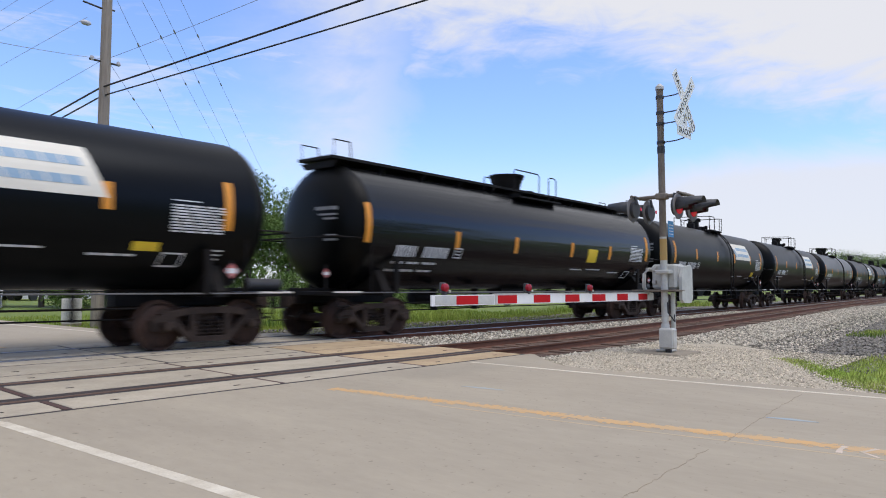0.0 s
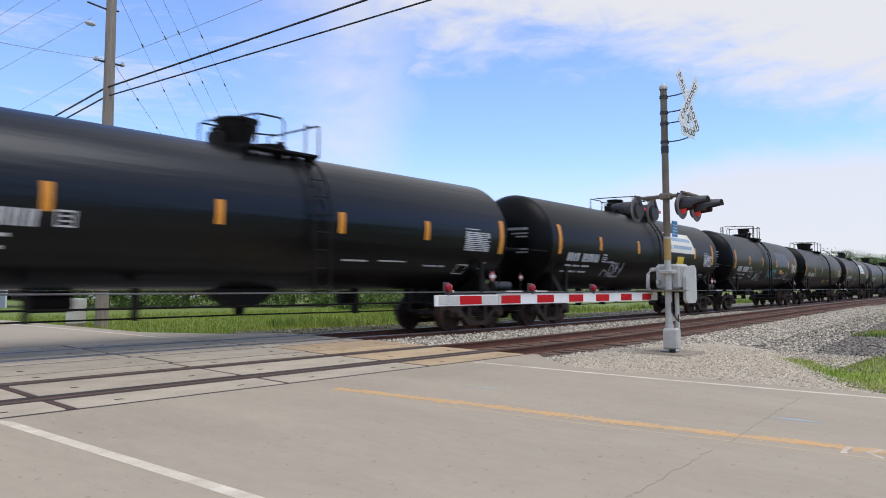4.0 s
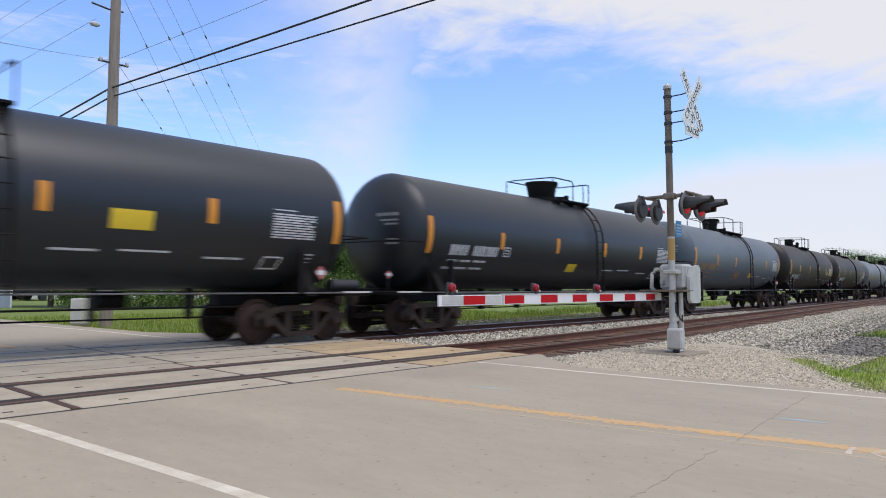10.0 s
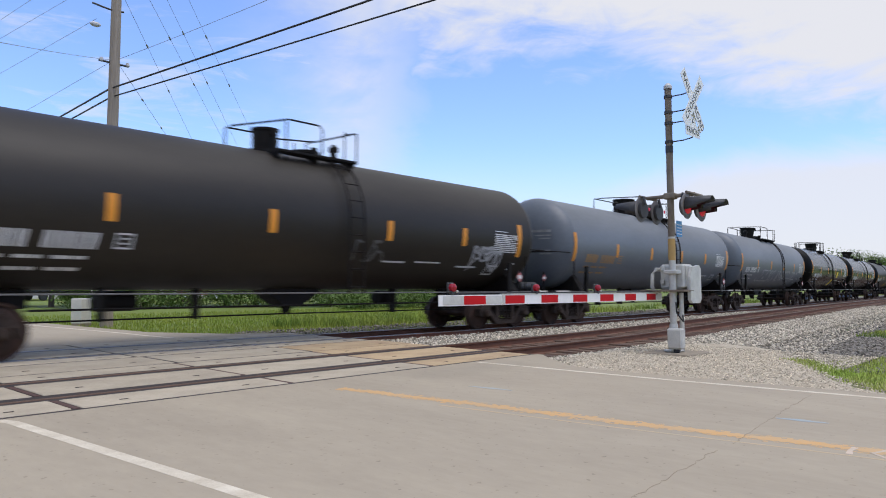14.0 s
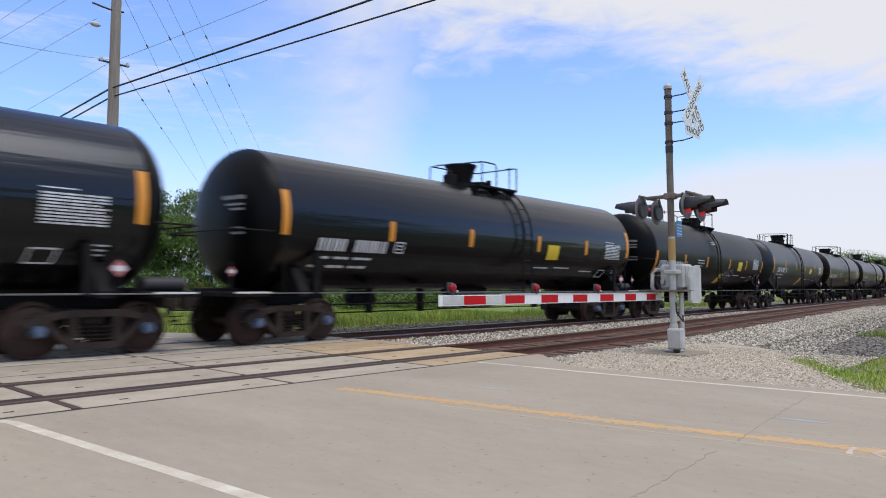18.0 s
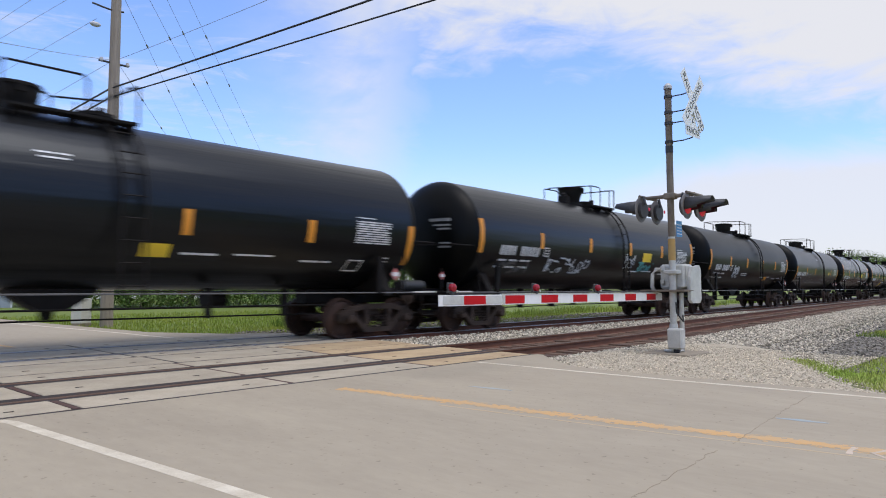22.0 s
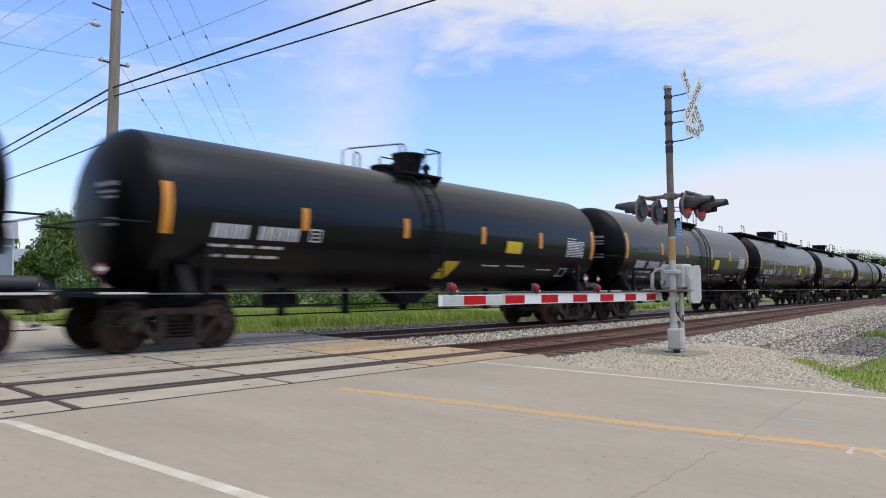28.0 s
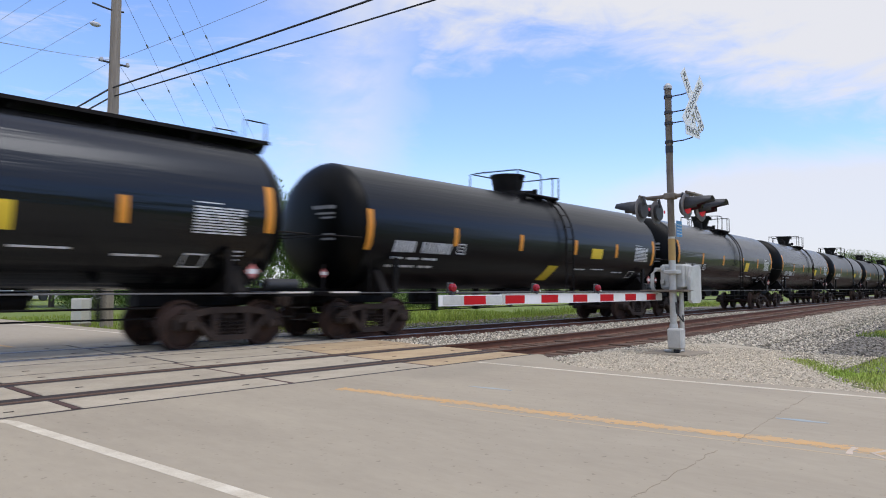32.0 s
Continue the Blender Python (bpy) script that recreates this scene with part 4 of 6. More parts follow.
SHELL = Shape().turned([(-HALF, TR), (-HALF + 0.02, TR), (-2.6, TR), (2.6, TR), (HALF - 0.02, TR), (HALF, TR)], (0, 0, TZ), "x", 64).make("tank", TANKS["matte"], True)
HEADM = Shape().turned(head_profile(), (0, 0, TZ), "x", 64).make("tank_head", TANKS["matte"], True)

def truck_meshes():
    """Side frame, wheel, axle, bolster and springs of a three-piece truck; origin on the rail between the wheels."""
    WB = 0.89
    top = [(-1.25, 0.50), (-1.22, 0.62), (-1.0, 0.68), (-0.7, 0.72), (-0.42, 0.78), (0.42, 0.78), (0.7, 0.72), (1.0, 0.68), (1.22, 0.62), (1.25, 0.50),
           (1.10, 0.38), (0.92, 0.36), (0.74, 0.40), (0.52, 0.24), (0.36, 0.16), (-0.36, 0.16), (-0.52, 0.24), (-0.74, 0.40), (-0.92, 0.36), (-1.10, 0.38)]
    def loop(outer, inner, y0, y1):
        """A plate with one window: the rim between two outlines of the same count."""
        sh = Shape()
        n = len(outer)
        vs = [(x, y, z) for y in (y0, y1) for ring in (outer, inner) for x, z in ring]
        fs = []
        for i in range(n):
            j = (i + 1) % n
            fs += [(i, j, n + j, n + i), (2 * n + i, 3 * n + i, 3 * n + j, 2 * n + j), (i, 2 * n + i, 2 * n + j, j), (n + i, n + j, 3 * n + j, 3 * n + i)]
        return sh.add(vs, fs)
    frame_ = Shape()
    # top chord, two slanting legs, bottom chord, column guides and pedestals
    def leg(a, b, w):
        (x0, z0), (x1, z1) = a, b
        d = math.hypot(x1 - x0, z1 - z0)
        nx, nz = -(z1 - z0) / d * w, (x1 - x0) / d * w
        frame_.prism([(x0 - nx, z0 - nz), (x1 - nx, z1 - nz), (x1 + nx, z1 + nz), (x0 + nx, z0 + nz)], -0.09, 0.09)
    leg((-1.0, 0.64), (-0.40, 0.74), 0.055)
    leg((1.0, 0.64), (0.40, 0.74), 0.055)
    leg((-0.42, 0.74), (0.42, 0.74), 0.06)
    leg((-0.95, 0.74), (-0.38, 0.20), 0.055)
    leg((0.95, 0.74), (0.38, 0.20), 0.055)
    leg((-0.42, 0.20), (0.42, 0.20), 0.055)
    leg((-0.36, 0.22), (-0.36, 0.72), 0.06)
    leg((0.36, 0.22), (0.36, 0.72), 0.06)
    for s in (-1, 1):
        frame_.prism([(s * 0.70, 0.58), (s * 0.72, 0.68), (s * 1.05, 0.66), (s * 1.16, 0.58), (s * 1.16, 0.40), (s * 1.09, 0.36), (s * 1.07, 0.54), (s * 0.76, 0.54), (s * 0.74, 0.42)], -0.10, 0.10)
    side = frame_.make("side_frame", TRUCKM)
    wheel = Shape().turned([(-0.07, 0.10), (-0.065, 0.33), (-0.03, 0.40), (-0.07, 0.425), (-0.07, 0.457), (0.04, 0.462), (0.065, 0.485), (0.078, 0.482), (0.078, 0.40), (0.03, 0.36), (0.03, 0.14), (0.08, 0.11)], (0, 0, 0), "y", 36).make("wheel", WHEELM, True)
    axle = Shape().turned([(-1.02, 0.07), (-0.8, 0.075), (-0.72, 0.10), (0.72, 0.10), (0.8, 0.075), (1.02, 0.07)], (0, 0, 0), "y", 16).make("axle", WHEELM, True)
    cap = Shape().turned([(-0.14, 0.03), (-0.13, 0.08), (-0.08, 0.10), (0.08, 0.115), (0.10, 0.11)], (0, 0, 0), "y", 18).make("bearing", TRUCKM, True)
    bol = Shape().box(-0.2, 0.2, -0.95, 0.95, 0.55, 0.70, 0.03).box(-0.26, 0.26, -0.3, 0.3, 0.70, 0.78, 0.02).make("bolster", TRUCKM)
    spr = Shape()
    for x in (0.0,):
        pts = [(x + 0.065 * math.cos(a), 0.065 * math.sin(a), 0.25 + 0.30 * i / 30) for i, a in enumerate([k * 0.9 for k in range(31)])]
        spr.tube(pts, 0.016, 5)
    spring = spr.make("spring", TRUCKM)
    beam = Shape().box(0.30, 0.42, -0.75, 0.75, 0.36, 0.46, 0.02).box(-0.42, -0.30, -0.75, 0.75, 0.36, 0.46, 0.02).make("brake_beam", UNDER)
    return side, wheel, axle, cap, bol, spring, beam


SIDE, WHEEL, AXLE, CAP, BOL, SPRING, BEAM = truck_meshes()
CAPBLUE = CAP.copy(); CAPBLUE.materials[0] = BLUECAP


def make_truck(parent, x, blue):
    truck = part("truck", Shape().box(-0.12, 0.12, -0.6, 0.6, 0.60, 0.69, 0.01), TRUCKM, parent, "rust-brown cast steel truck", at=pose(x, 0, 0))
    truck.name = "truck"
    for s in (-1, 1):
        part("side_frame", SIDE, None, truck, at=pose(0, s * 0.99, 0))
        for x_ in (-0.2, 0.0, 0.2):
            part("spring", SPRING, None, truck, at=pose(x_, s * 0.99, 0))
        for w in (-0.89, 0.89):
            part("bearing", CAPBLUE if blue else CAP, None, truck, "blue bearing cap" if blue else "", at=pose(w, s * 1.06, 0.46, 0, 0, 180 if s > 0 else 0))
    for w in (-0.89, 0.89):
        ws = part("wheelset", AXLE, None, parent, "steel axle with two rusty wheels", at=pose(x + w, 0, 0.46))
        part("wheel", WHEEL, None, ws, at=pose(0, -0.755, 0))
        part("wheel", WHEEL, None, ws, at=pose(0, 0.755, 0, 0, 0, 180))
    part("bolster", BOL, None, truck)
    part("brake_beam", BEAM, None, truck)


def underframe(car, blue=False):
    """What every car shares below and at the ends of its tank."""
    for s in (-1, 1):
        make_truck(car, s * 6.90, blue)
        e = s * 7.2
        part("draft_sill", Shape().box(min(s * 5.4, s * 8.56), max(s * 5.4, s * 8.56), -0.20, 0.20, 0.80, 1.16, 0.015), UNDER, car)
        part("end_platform", Shape().box(min(s * 7.72, s * 8.56), max(s * 7.72, s * 8.56), -1.42, 1.42, 1.00, 1.09, 0.01), UNDER, car, "black steel end platform")
        cp = Shape().box(min(s * 8.56, s * 8.74), max(s * 8.56, s * 8.74), -0.09, 0.09, 0.78, 0.96, 0.02).box(min(s * 8.70, s * 8.86), max(s * 8.70, s * 8.86), -0.14, 0.14, 0.72, 1.02, 0.03)
        part("coupler", cp, TRUCKM, car, "rusty knuckle coupler")
        hose = [(s * 8.5, -0.35, 0.80), (s * 8.58, -0.34, 0.62), (s * 8.66, -0.28, 0.50), (s * 8.8, -0.22, 0.53)]
        part("brake_hose", Shape().tube(hose, 0.025, 6), UNDER, car, "black rubber brake hose", True)
        part("body_bolster", Shape().prism([(-1.42, 1.0), (1.42, 1.0), (1.42, 1.12), (1.05, 1.72), (0.5, 1.2), (-0.5, 1.2), (-1.05, 1.72), (-1.42, 1.12)], s * 6.90 - 0.13, s * 6.90 + 0.13, "yz"), UNDER, car)
        for q in (-1, 1):
            part("saddle_post", Shape().prism([(q * 1.36, 1.05), (q * 1.46, 1.05), (q * 1.475, 1.9), (q * 1.40, 1.9)], s * 6.6 - 0.07, s * 6.6 + 0.07, "yz"), UNDER, car)
        rail_ = [(s * 7.42, -1.42, 1.09), (s * 7.42, -1.42, 2.26), (s * 7.72, -1.42, 2.32), (s * 8.5, -1.38, 2.32), (s * 8.54, -1.30, 2.32), (s * 8.54, 1.30, 2.32), (s * 8.5, 1.38, 2.32), (s * 7.42, 1.42, 2.32), (s * 7.42, 1.42, 1.09)]
        part("end_handrail", Shape().tube(rail_, 0.02, 6), UNDER, car)
        for q in (-1, 1):
            st = Shape().tube([(s * 8.05, q * 1.40, 1.02), (s * 8.05, q * 1.42, 0.52), (s * 8.45, q * 1.42, 0.52), (s * 8.45, q * 1.40, 1.02)], 0.018, 6).tube([(s * 8.05, q * 1.42, 0.77), (s * 8.45, q * 1.42, 0.77)], 0.016, 6)
            part("sill_step", st, UNDER, car)
            part("platform_edge", Shape().box(min(s * 7.74, s * 8.54), max(s * 7.74, s * 8.54), q * 1.432 - 0.012, q * 1.432 + 0.012, 1.065, 1.10), PALEBOX, car, "pale edge strip of the end platform")
    for q in (-1, 1):
        part("side_sill", Shape().box(-8.3, 8.3, q * 1.40 - 0.03, q * 1.40 + 0.03, 1.052, 1.082, 0.006), SILLM, car, "thin side rail with its highlight in the paint")
    part("brake_pipe", Shape().tube([(-5.6, -0.75, 0.79), (5.6, -0.75, 0.79)], 0.022, 6), UNDER, car)
    part("brake_rod", Shape().tube([(-5.6, -0.62, 0.59), (-0.6, -0.62, 0.61), (5.6, -0.62, 0.59)], 0.018, 6), UNDER, car)
    for x in (-4.4, -2.6, 2.7, 4.5):
        part("pipe_bracket", Shape().box(x - 0.03, x + 0.03, -0.8, -0.58, 0.57, 1.16), UNDER, car)
    part("outlet_skid", Shape().prism([(-0.8, 1.16), (-0.5, 0.92), (-0.22, 0.76), (0.22, 0.76), (0.5, 0.92), (0.8, 1.16)], -0.3, 0.3).turned([(0.60, 0.10), (0.74, 0.13)], (0, 0, 0), "z", 14), UNDER, car, "black bottom outlet skid")
    part("brake_cylinder", Shape().turned([(3.2, 0.05), (3.22, 0.17), (3.75, 0.17), (3.8, 0.05)], (0, 0.5, 0.92), "x", 16), UNDER, car, smooth=True)
    part("air_reservoir", Shape().turned([(-4.1, 0.05), (-4.05, 0.2), (-3.3, 0.2), (-3.25, 0.05)], (0, 0.45, 0.9), "x", 16), UNDER, car, smooth=True)
    part("end_reservoir", Shape().turned([(7.68, 0.03), (7.71, 0.13), (8.51, 0.13), (8.54, 0.03)], (0, -0.95, 1.235), "x", 18), DARKSTEEL, car, "grey end platform air tank", True)
    part("brake_wheel", Shape().turned([(-0.03, 0.26), (0.0, 0.28), (0.03, 0.26)], (8.42, 0.6, 2.0), "x", 18), UNDER, car, smooth=True)


def ladder(car, side, x, z0, z1, r, w=0.42):
    """A ladder that follows the tank: two rails, with rungs between them."""
    def at(z):
        return side * (math.sqrt(max(0.02, r * r - (z - TZ) ** 2)) if z > TZ else r)
    zs = [z1 + (z0 - z1) * i / 14 for i in range(15)]
    first = part("ladder", Shape().tube([(x - w / 2, at(z), z) for z in zs], 0.028, 5), UNDER, car, "black steel side ladder")
    part("ladder_rail", Shape().tube([(x + w / 2, at(z), z) for z in zs], 0.028, 5), UNDER, first)
    z = z0 + 0.15
    while z < z1:
        part("rung", Shape().tube([(x - w / 2, at(z), z), (x + w / 2, at(z), z)], 0.014, 5), UNDER, first)
        z += 0.38


# fittings on top: near and far start of the handrail loop, its end, the platform's end, the housing (place, radius, height, flare), manway, ladder, extra valve
TOPS = {
    "small": (-0.20, -0.40, 0.60, 1.43, (0.00, 0.27, 0.57, 0.0), 0.83, 0.85, None),
    "big": (-0.67, -0.84, 0.62, 1.50, (0.00, 0.46, 0.60, 0.07), 1.03, 1.08, None),
    "flared": (-0.12, -0.43, 0.57, 1.43, (-0.04, 0.33, 0.62, 0.11), 0.83, 1.05, None),
    "round": (-0.57, -1.00, 0.40, 1.33, (-0.53, 0.28, 0.54, 0.0), 0.55, 0.80, 1.27),
    "wide": (-1.15, -1.55, 0.46, 1.77, (-0.65, 0.35, 0.62, 0.05), 0.62, 0.95, -1.80),
    "drum": (-0.41, -0.90, 0.64, 1.40, (-0.42, 0.36, 0.53, 0.03), 0.71, 0.85, None),
    "boxy": (-0.96, -1.15, 0.36, 1.20, (-0.55, 0.42, 0.44, 0.02), 0.80, 0.88, None),
    "split": (-1.00, -1.32, -0.80, 0.50, (0.22, 0.28, 0.58, 0.0), -0.64, -0.35, (-0.02, 0.50)),
    "twin": (-0.92, -1.32, -0.72, 0.58, (0.26, 0.33, 0.62, 0.10), -0.64, -0.35, (0.02, 0.58)),
    "stub": (-0.90, -1.18, -0.66, 1.25, (0.69, 0.38, 0.44, 0.03), -0.39, -0.20, (0.08, 1.25))}


def mark(name, shape, material, car, label=""):
    """A painted or stuck-on sheet on the tank."""
    return part(name, shape, material, car, label, at=pose(-MID, 0, 0))


def housing(car, x, r, h, flare):
    """A valve housing: a bolted foot ring, a drum that may widen upwards, and a lid with a rim."""
    zt = TZ + TR
    h0 = part("valve_housing", Shape().turned([(zt - 0.10, r * 0.96), (zt + 0.12, r * 0.96), (zt + 0.15, r), (zt + h - 0.16, r + flare * 0.8), (zt + h - 0.06, r + flare)], (x, 0, 0), "z", 28), UNDER, car, "black steel valve housing", True)
    part("lid", Shape().turned([(zt + h - 0.06, r + flare + 0.035), (zt + h - 0.01, r + flare + 0.035), (zt + h, r + flare - 0.04), (zt + h + 0.015, 0.05)], (x, 0, 0), "z", 28), UNDER, h0, smooth=True)
    part("foot_ring", Shape().turned([(zt - 0.10, r + 0.10), (zt + 0.05, r + 0.10), (zt + 0.06, r)], (x, 0, 0), "z", 28), UNDER, h0, smooth=True)
    part("latch", Shape().box(x - 0.05, x + 0.05, -r - flare - 0.09, -r - flare - 0.02, zt + h - 0.20, zt + h - 0.04, 0.01), UNDER, h0)


def valve(car, x, y, h):
    zt = TZ + TR
    part("relief_valve", Shape().turned([(zt - 0.05, 0.10), (zt + h * 0.55, 0.07), (zt + h * 0.6, 0.12), (zt + h * 0.85, 0.12), (zt + h * 0.9, 0.07), (zt + h, 0.05)], (x, y, 0), "z", 14), UNDER, car, "", True)


def top_platform(car, kind):
    """Grating, handrails, valve housing and manway at the middle of the tank."""
    near, far, end, right, drum, man, lad, more = (tuple(v - MID for v in q[:1]) + q[1:] if isinstance(q, tuple) and len(q) == 4 else tuple(v - MID for v in q) if isinstance(q, tuple) else q - MID if q is not None else None for q in TOPS[kind])
    zt = TZ + TR
    rz, parted = zt + 0.63, isinstance(more, tuple)
    left = near if parted else drum[0] - 0.3
    deck = Shape()
    for y in (-0.98, 0.62):
        for k in range(4):
            deck.box(left, right, y + 0.09 * k, y + 0.09 * k + 0.06, zt - 0.10, zt - 0.055)
        for k in range(int((right - left) / 0.16) + 1):
            deck.box(left + 0.16 * k, left + 0.16 * k + 0.03, y, y + 0.33, zt - 0.115, zt - 0.098)
    for k in range(5):
        deck.box(right - 0.45, right, -0.60 + 0.25 * k, -0.42 + 0.25 * k, zt - 0.02, zt + 0.02)
    part("walkway_grating", deck, UNDER, car, "black steel walkway grating")["kind"] = "stuff"
    for x in (left + 0.05, (left + right) / 2, right - 0.05):
        part("walkway_bracket", Shape().prism([(-1.0, zt - 0.1), (1.0, zt - 0.1), (0.7, zt - 0.36), (0, zt - 0.03), (-0.7, zt - 0.36)], x - 0.03, x + 0.03, "yz"), UNDER, car)
    for q in (-1, 1):
        y = q * 0.87
        a, b = (near, end) if parted else (near, end) if q < 0 else (far, end)
        part("handrail", Shape().tube([(a, y, zt - 0.28), (a, y, rz - 0.06), (a + 0.05, y, rz), (b - 0.08, y, rz), (b, y, rz - 0.09), (b, y, zt - 0.1)], 0.021, 6), UNDER, car)
        if parted:
            c, d = more
            part("handrail", Shape().tube([(c, y, zt - 0.1), (c, y, rz - 0.05), (c + 0.05, y, rz), (d - 0.05, y, rz), (d, y, rz - 0.05), (d, y, zt - 0.1)], 0.021, 6), UNDER, car)
        else:
            part("ladder_handrail", Shape().tube([(right, y * 1.12, zt - 0.12), (right, y * 1.12, rz - 0.03), (right - 0.04, y * 0.7, rz - 0.01)], 0.022, 6), UNDER, car)
            part("ladder_handrail", Shape().tube([(right - 0.36, y * 1.12, zt - 0.12), (right - 0.36, y * 1.12, rz - 0.05)], 0.018, 6), UNDER, car)
    part("cross_handrail", Shape().tube([(near, -0.87, rz - 0.01), (near - 0.02, -0.6, rz), (far + 0.02, 0.6, rz), (far, 0.87, rz - 0.03), (far, 0.87, zt - 0.2)], 0.021, 6), UNDER, car)
    part("cross_handrail", Shape().tube([(end if not parted else more[1], 0.87, rz - 0.05), (right, 0.6, rz - 0.02), (right, -0.9, rz - 0.02)], 0.021, 6), UNDER, car)
    if parted:
        part("low_handrail", Shape().tube([(near + 0.2, -0.8, zt - 0.1), (near + 0.2, -0.8, zt + 0.26), (man + 0.15, -0.8, zt + 0.28), (man + 0.25, -0.8, zt + 0.24)], 0.018, 6), UNDER, car)
        valve(car, drum[0] + 0.45, -0.25, 0.38)
    housing(car, *drum)
    cover = part("manway", Shape().turned([(zt - 0.08, 0.32), (zt + 0.1, 0.32), (zt + 0.11, 0.37), (zt + 0.17, 0.37), (zt + 0.19, 0.3)], (man, 0, 0), "z", 24), UNDER, car, "bolted manway cover", True)
    part("hinge", Shape().box(man - 0.06, man + 0.06, -0.44, -0.30, zt + 0.04, zt + 0.23, 0.015), UNDER, cover)
    if more is not None and not parted:
        valve(car, more, -0.2, 0.42)
    elif kind in ("small", "flared"):
        valve(car, drum[0] - 0.48, 0.0, 0.42)
        part("valve_box", Shape().box(drum[0] - 0.62, drum[0] - 0.36, -0.2, 0.16, zt - 0.05, zt + 0.28, 0.02), UNDER, car)
    ladder(car, -1, lad, 1.06, zt - 0.12, TR + 0.13)


def long_walkway(car):
    """The full-length running board of the older kind of car."""
    zt = TZ + TR
    part("running_board", Shape().box(-8.0, 8.0, -0.62, 0.62, zt + 0.05, zt + 0.12), UNDER, car, "full-length black running board")
    for x in [k * 1.57 - 7.85 for k in range(11)]:
        part("board_bracket", Shape().prism([(-0.66, zt + 0.02), (0.66, zt + 0.02), (0.5, zt - 0.14), (-0.5, zt - 0.14)], x - 0.03, x + 0.03, "yz"), UNDER, car)
    for s in (-1, 1):
        for q in (-1, 1):
            part("end_grab", Shape().tube([(s * 7.9, q * 0.6, zt + 0.06), (s * 7.9, q * 0.6, zt + 0.5), (s * 7.4, q * 0.6, zt + 0.5), (s * 7.35, q * 0.6, zt + 0.06)], 0.02, 6), UNDER, car)
    housing(car, -0.05, 0.42, 0.64, 0.12)
    for a, b, h in ((-2.5, -2.05, 0.22), (-0.98, 0.42, 0.64), (1.0, 1.45, 0.61)):
        part("handrail", Shape().tube([(a, -0.95, zt - 0.15), (a, -0.95, zt + h - 0.04), (a + 0.06, -0.95, zt + h), (b - 0.08, -0.95, zt + h), (b, -0.95, zt + h - 0.07), (b, -0.95, zt - 0.12)], 0.02, 6), UNDER, car)
    for y0, y1 in ((-1.1, -0.62), (0.62, 1.1)):
        part("platform", Shape().box(-0.9, 1.5, y0, y1, zt - 0.22, zt - 0.17), UNDER, car, "black steel side platform")
    part("manway", Shape().turned([(zt - 0.08, 0.30), (zt + 0.14, 0.30), (zt + 0.15, 0.35), (zt + 0.21, 0.35), (zt + 0.23, 0.28)], (0.95, 0, 0), "z", 24), UNDER, car, "bolted manway cover", True)


def base_markings(car):
    """Reflectors and small lettering that all cars carry on the near side and on the leading head."""
    rg = random.Random(21)
    lines_ = []
    for k in range(10):
        x = 5.95
        while x < 6.85:
            w = rg.uniform(0.12, 0.42)
            lines_.append(skin(x, min(6.98, x + w), 2.18 + k * 0.052, 2.18 + k * 0.052 + 0.03, n=1))
            x += w + rg.uniform(0.02, 0.06)
    mark("stencil_block", many(*lines_, skin(5.95, 6.5, 2.74, 2.76, n=1)), STENCIL, car, "block of small white lettering")["kind"] = "stuff"
    mark("small_lettering", many(glyph_bars(3.0, 1.80, [.9], 0.035), glyph_bars(4.6, 1.72, [.5, .25], 0.04), glyph_bars(1.9, 1.78, [.75], 0.04)), STENCIL, car)["kind"] = "stuff"
    mark("inspection_frame", many(skin(5.90, 6.32, 1.78, 1.81, n=1), skin(5.85, 6.27, 1.55, 1.58, n=1), skin(5.85, 5.88, 1.56, 1.80, skew=.05), skin(6.25, 6.28, 1.56, 1.80, skew=.05), skin(6.82, 7.08, 1.86, 1.89, n=1), skin(6.82, 7.05, 1.78, 1.81, n=1), skin(6.82, 7.02, 1.70, 1.73, n=1)), STENCIL, car)["kind"] = "stuff"
    # lettering on the leading head
    hd = Shape()
    for w, z, h in ((0.62, 2.98, 0.08), (0.5, 2.85, 0.045), (0.36, 2.75, 0.045), (0.3, 2.36, 0.05), (0.34, 2.26, 0.05)):
        vs = []
        for k in range(9):
            y = -0.94 + w * 1.1 * k / 8
            for zz_ in (z, z + h):
                r = min(0.999, math.hypot(y, zz_ - TZ) / TR)
                vs.append((-HALF - head_x(r) - 0.008, y, zz_))
        hd.add(vs, [(2 * k, 2 * k + 1, 2 * k + 3, 2 * k + 2) for k in range(8)])
    part("head_lettering", hd, DULLSTENCIL, car, "white lettering on the tank head")["kind"] = "stuff"
    for s in (-1, 1):
        x = 7.1 if s > 0 else -8.25
        yp = -1.436 if s > 0 else -0.8
        k = 0.15 if s > 0 else 0.11
        dia = Shape().prism([(x - k, 1.50), (x, 1.50 - k), (x + k, 1.50), (x, 1.50 + k)], yp - 0.014, yp)
        pl = part("hazard_placard", dia, REDSIGN, car, "red and white diamond placard")
        part("white_band", Shape().box(x - k * 0.68, x + k * 0.68, yp - 0.019, yp - 0.0155, 1.5 - k * 0.32, 1.5 + k * 0.32), STENCIL, pl)
        part("placard_holder", Shape().box(x - 0.03, x + 0.03, yp + 0.001, yp + 0.03, 1.08, 1.7), UNDER, car)


def make_type(kind):
    car = empty("tank_car")
    part("tank", SHELL, None, car)
    part("tank_head", HEADM, None, car)
    part("tank_head", HEADM, None, car, at=Matrix.Rotation(math.pi, 4, "Z"))
    underframe(car)
    if kind == "walkway":
        long_walkway(car)
    else:
        top_platform(car, kind)
    base_markings(car)
    return car


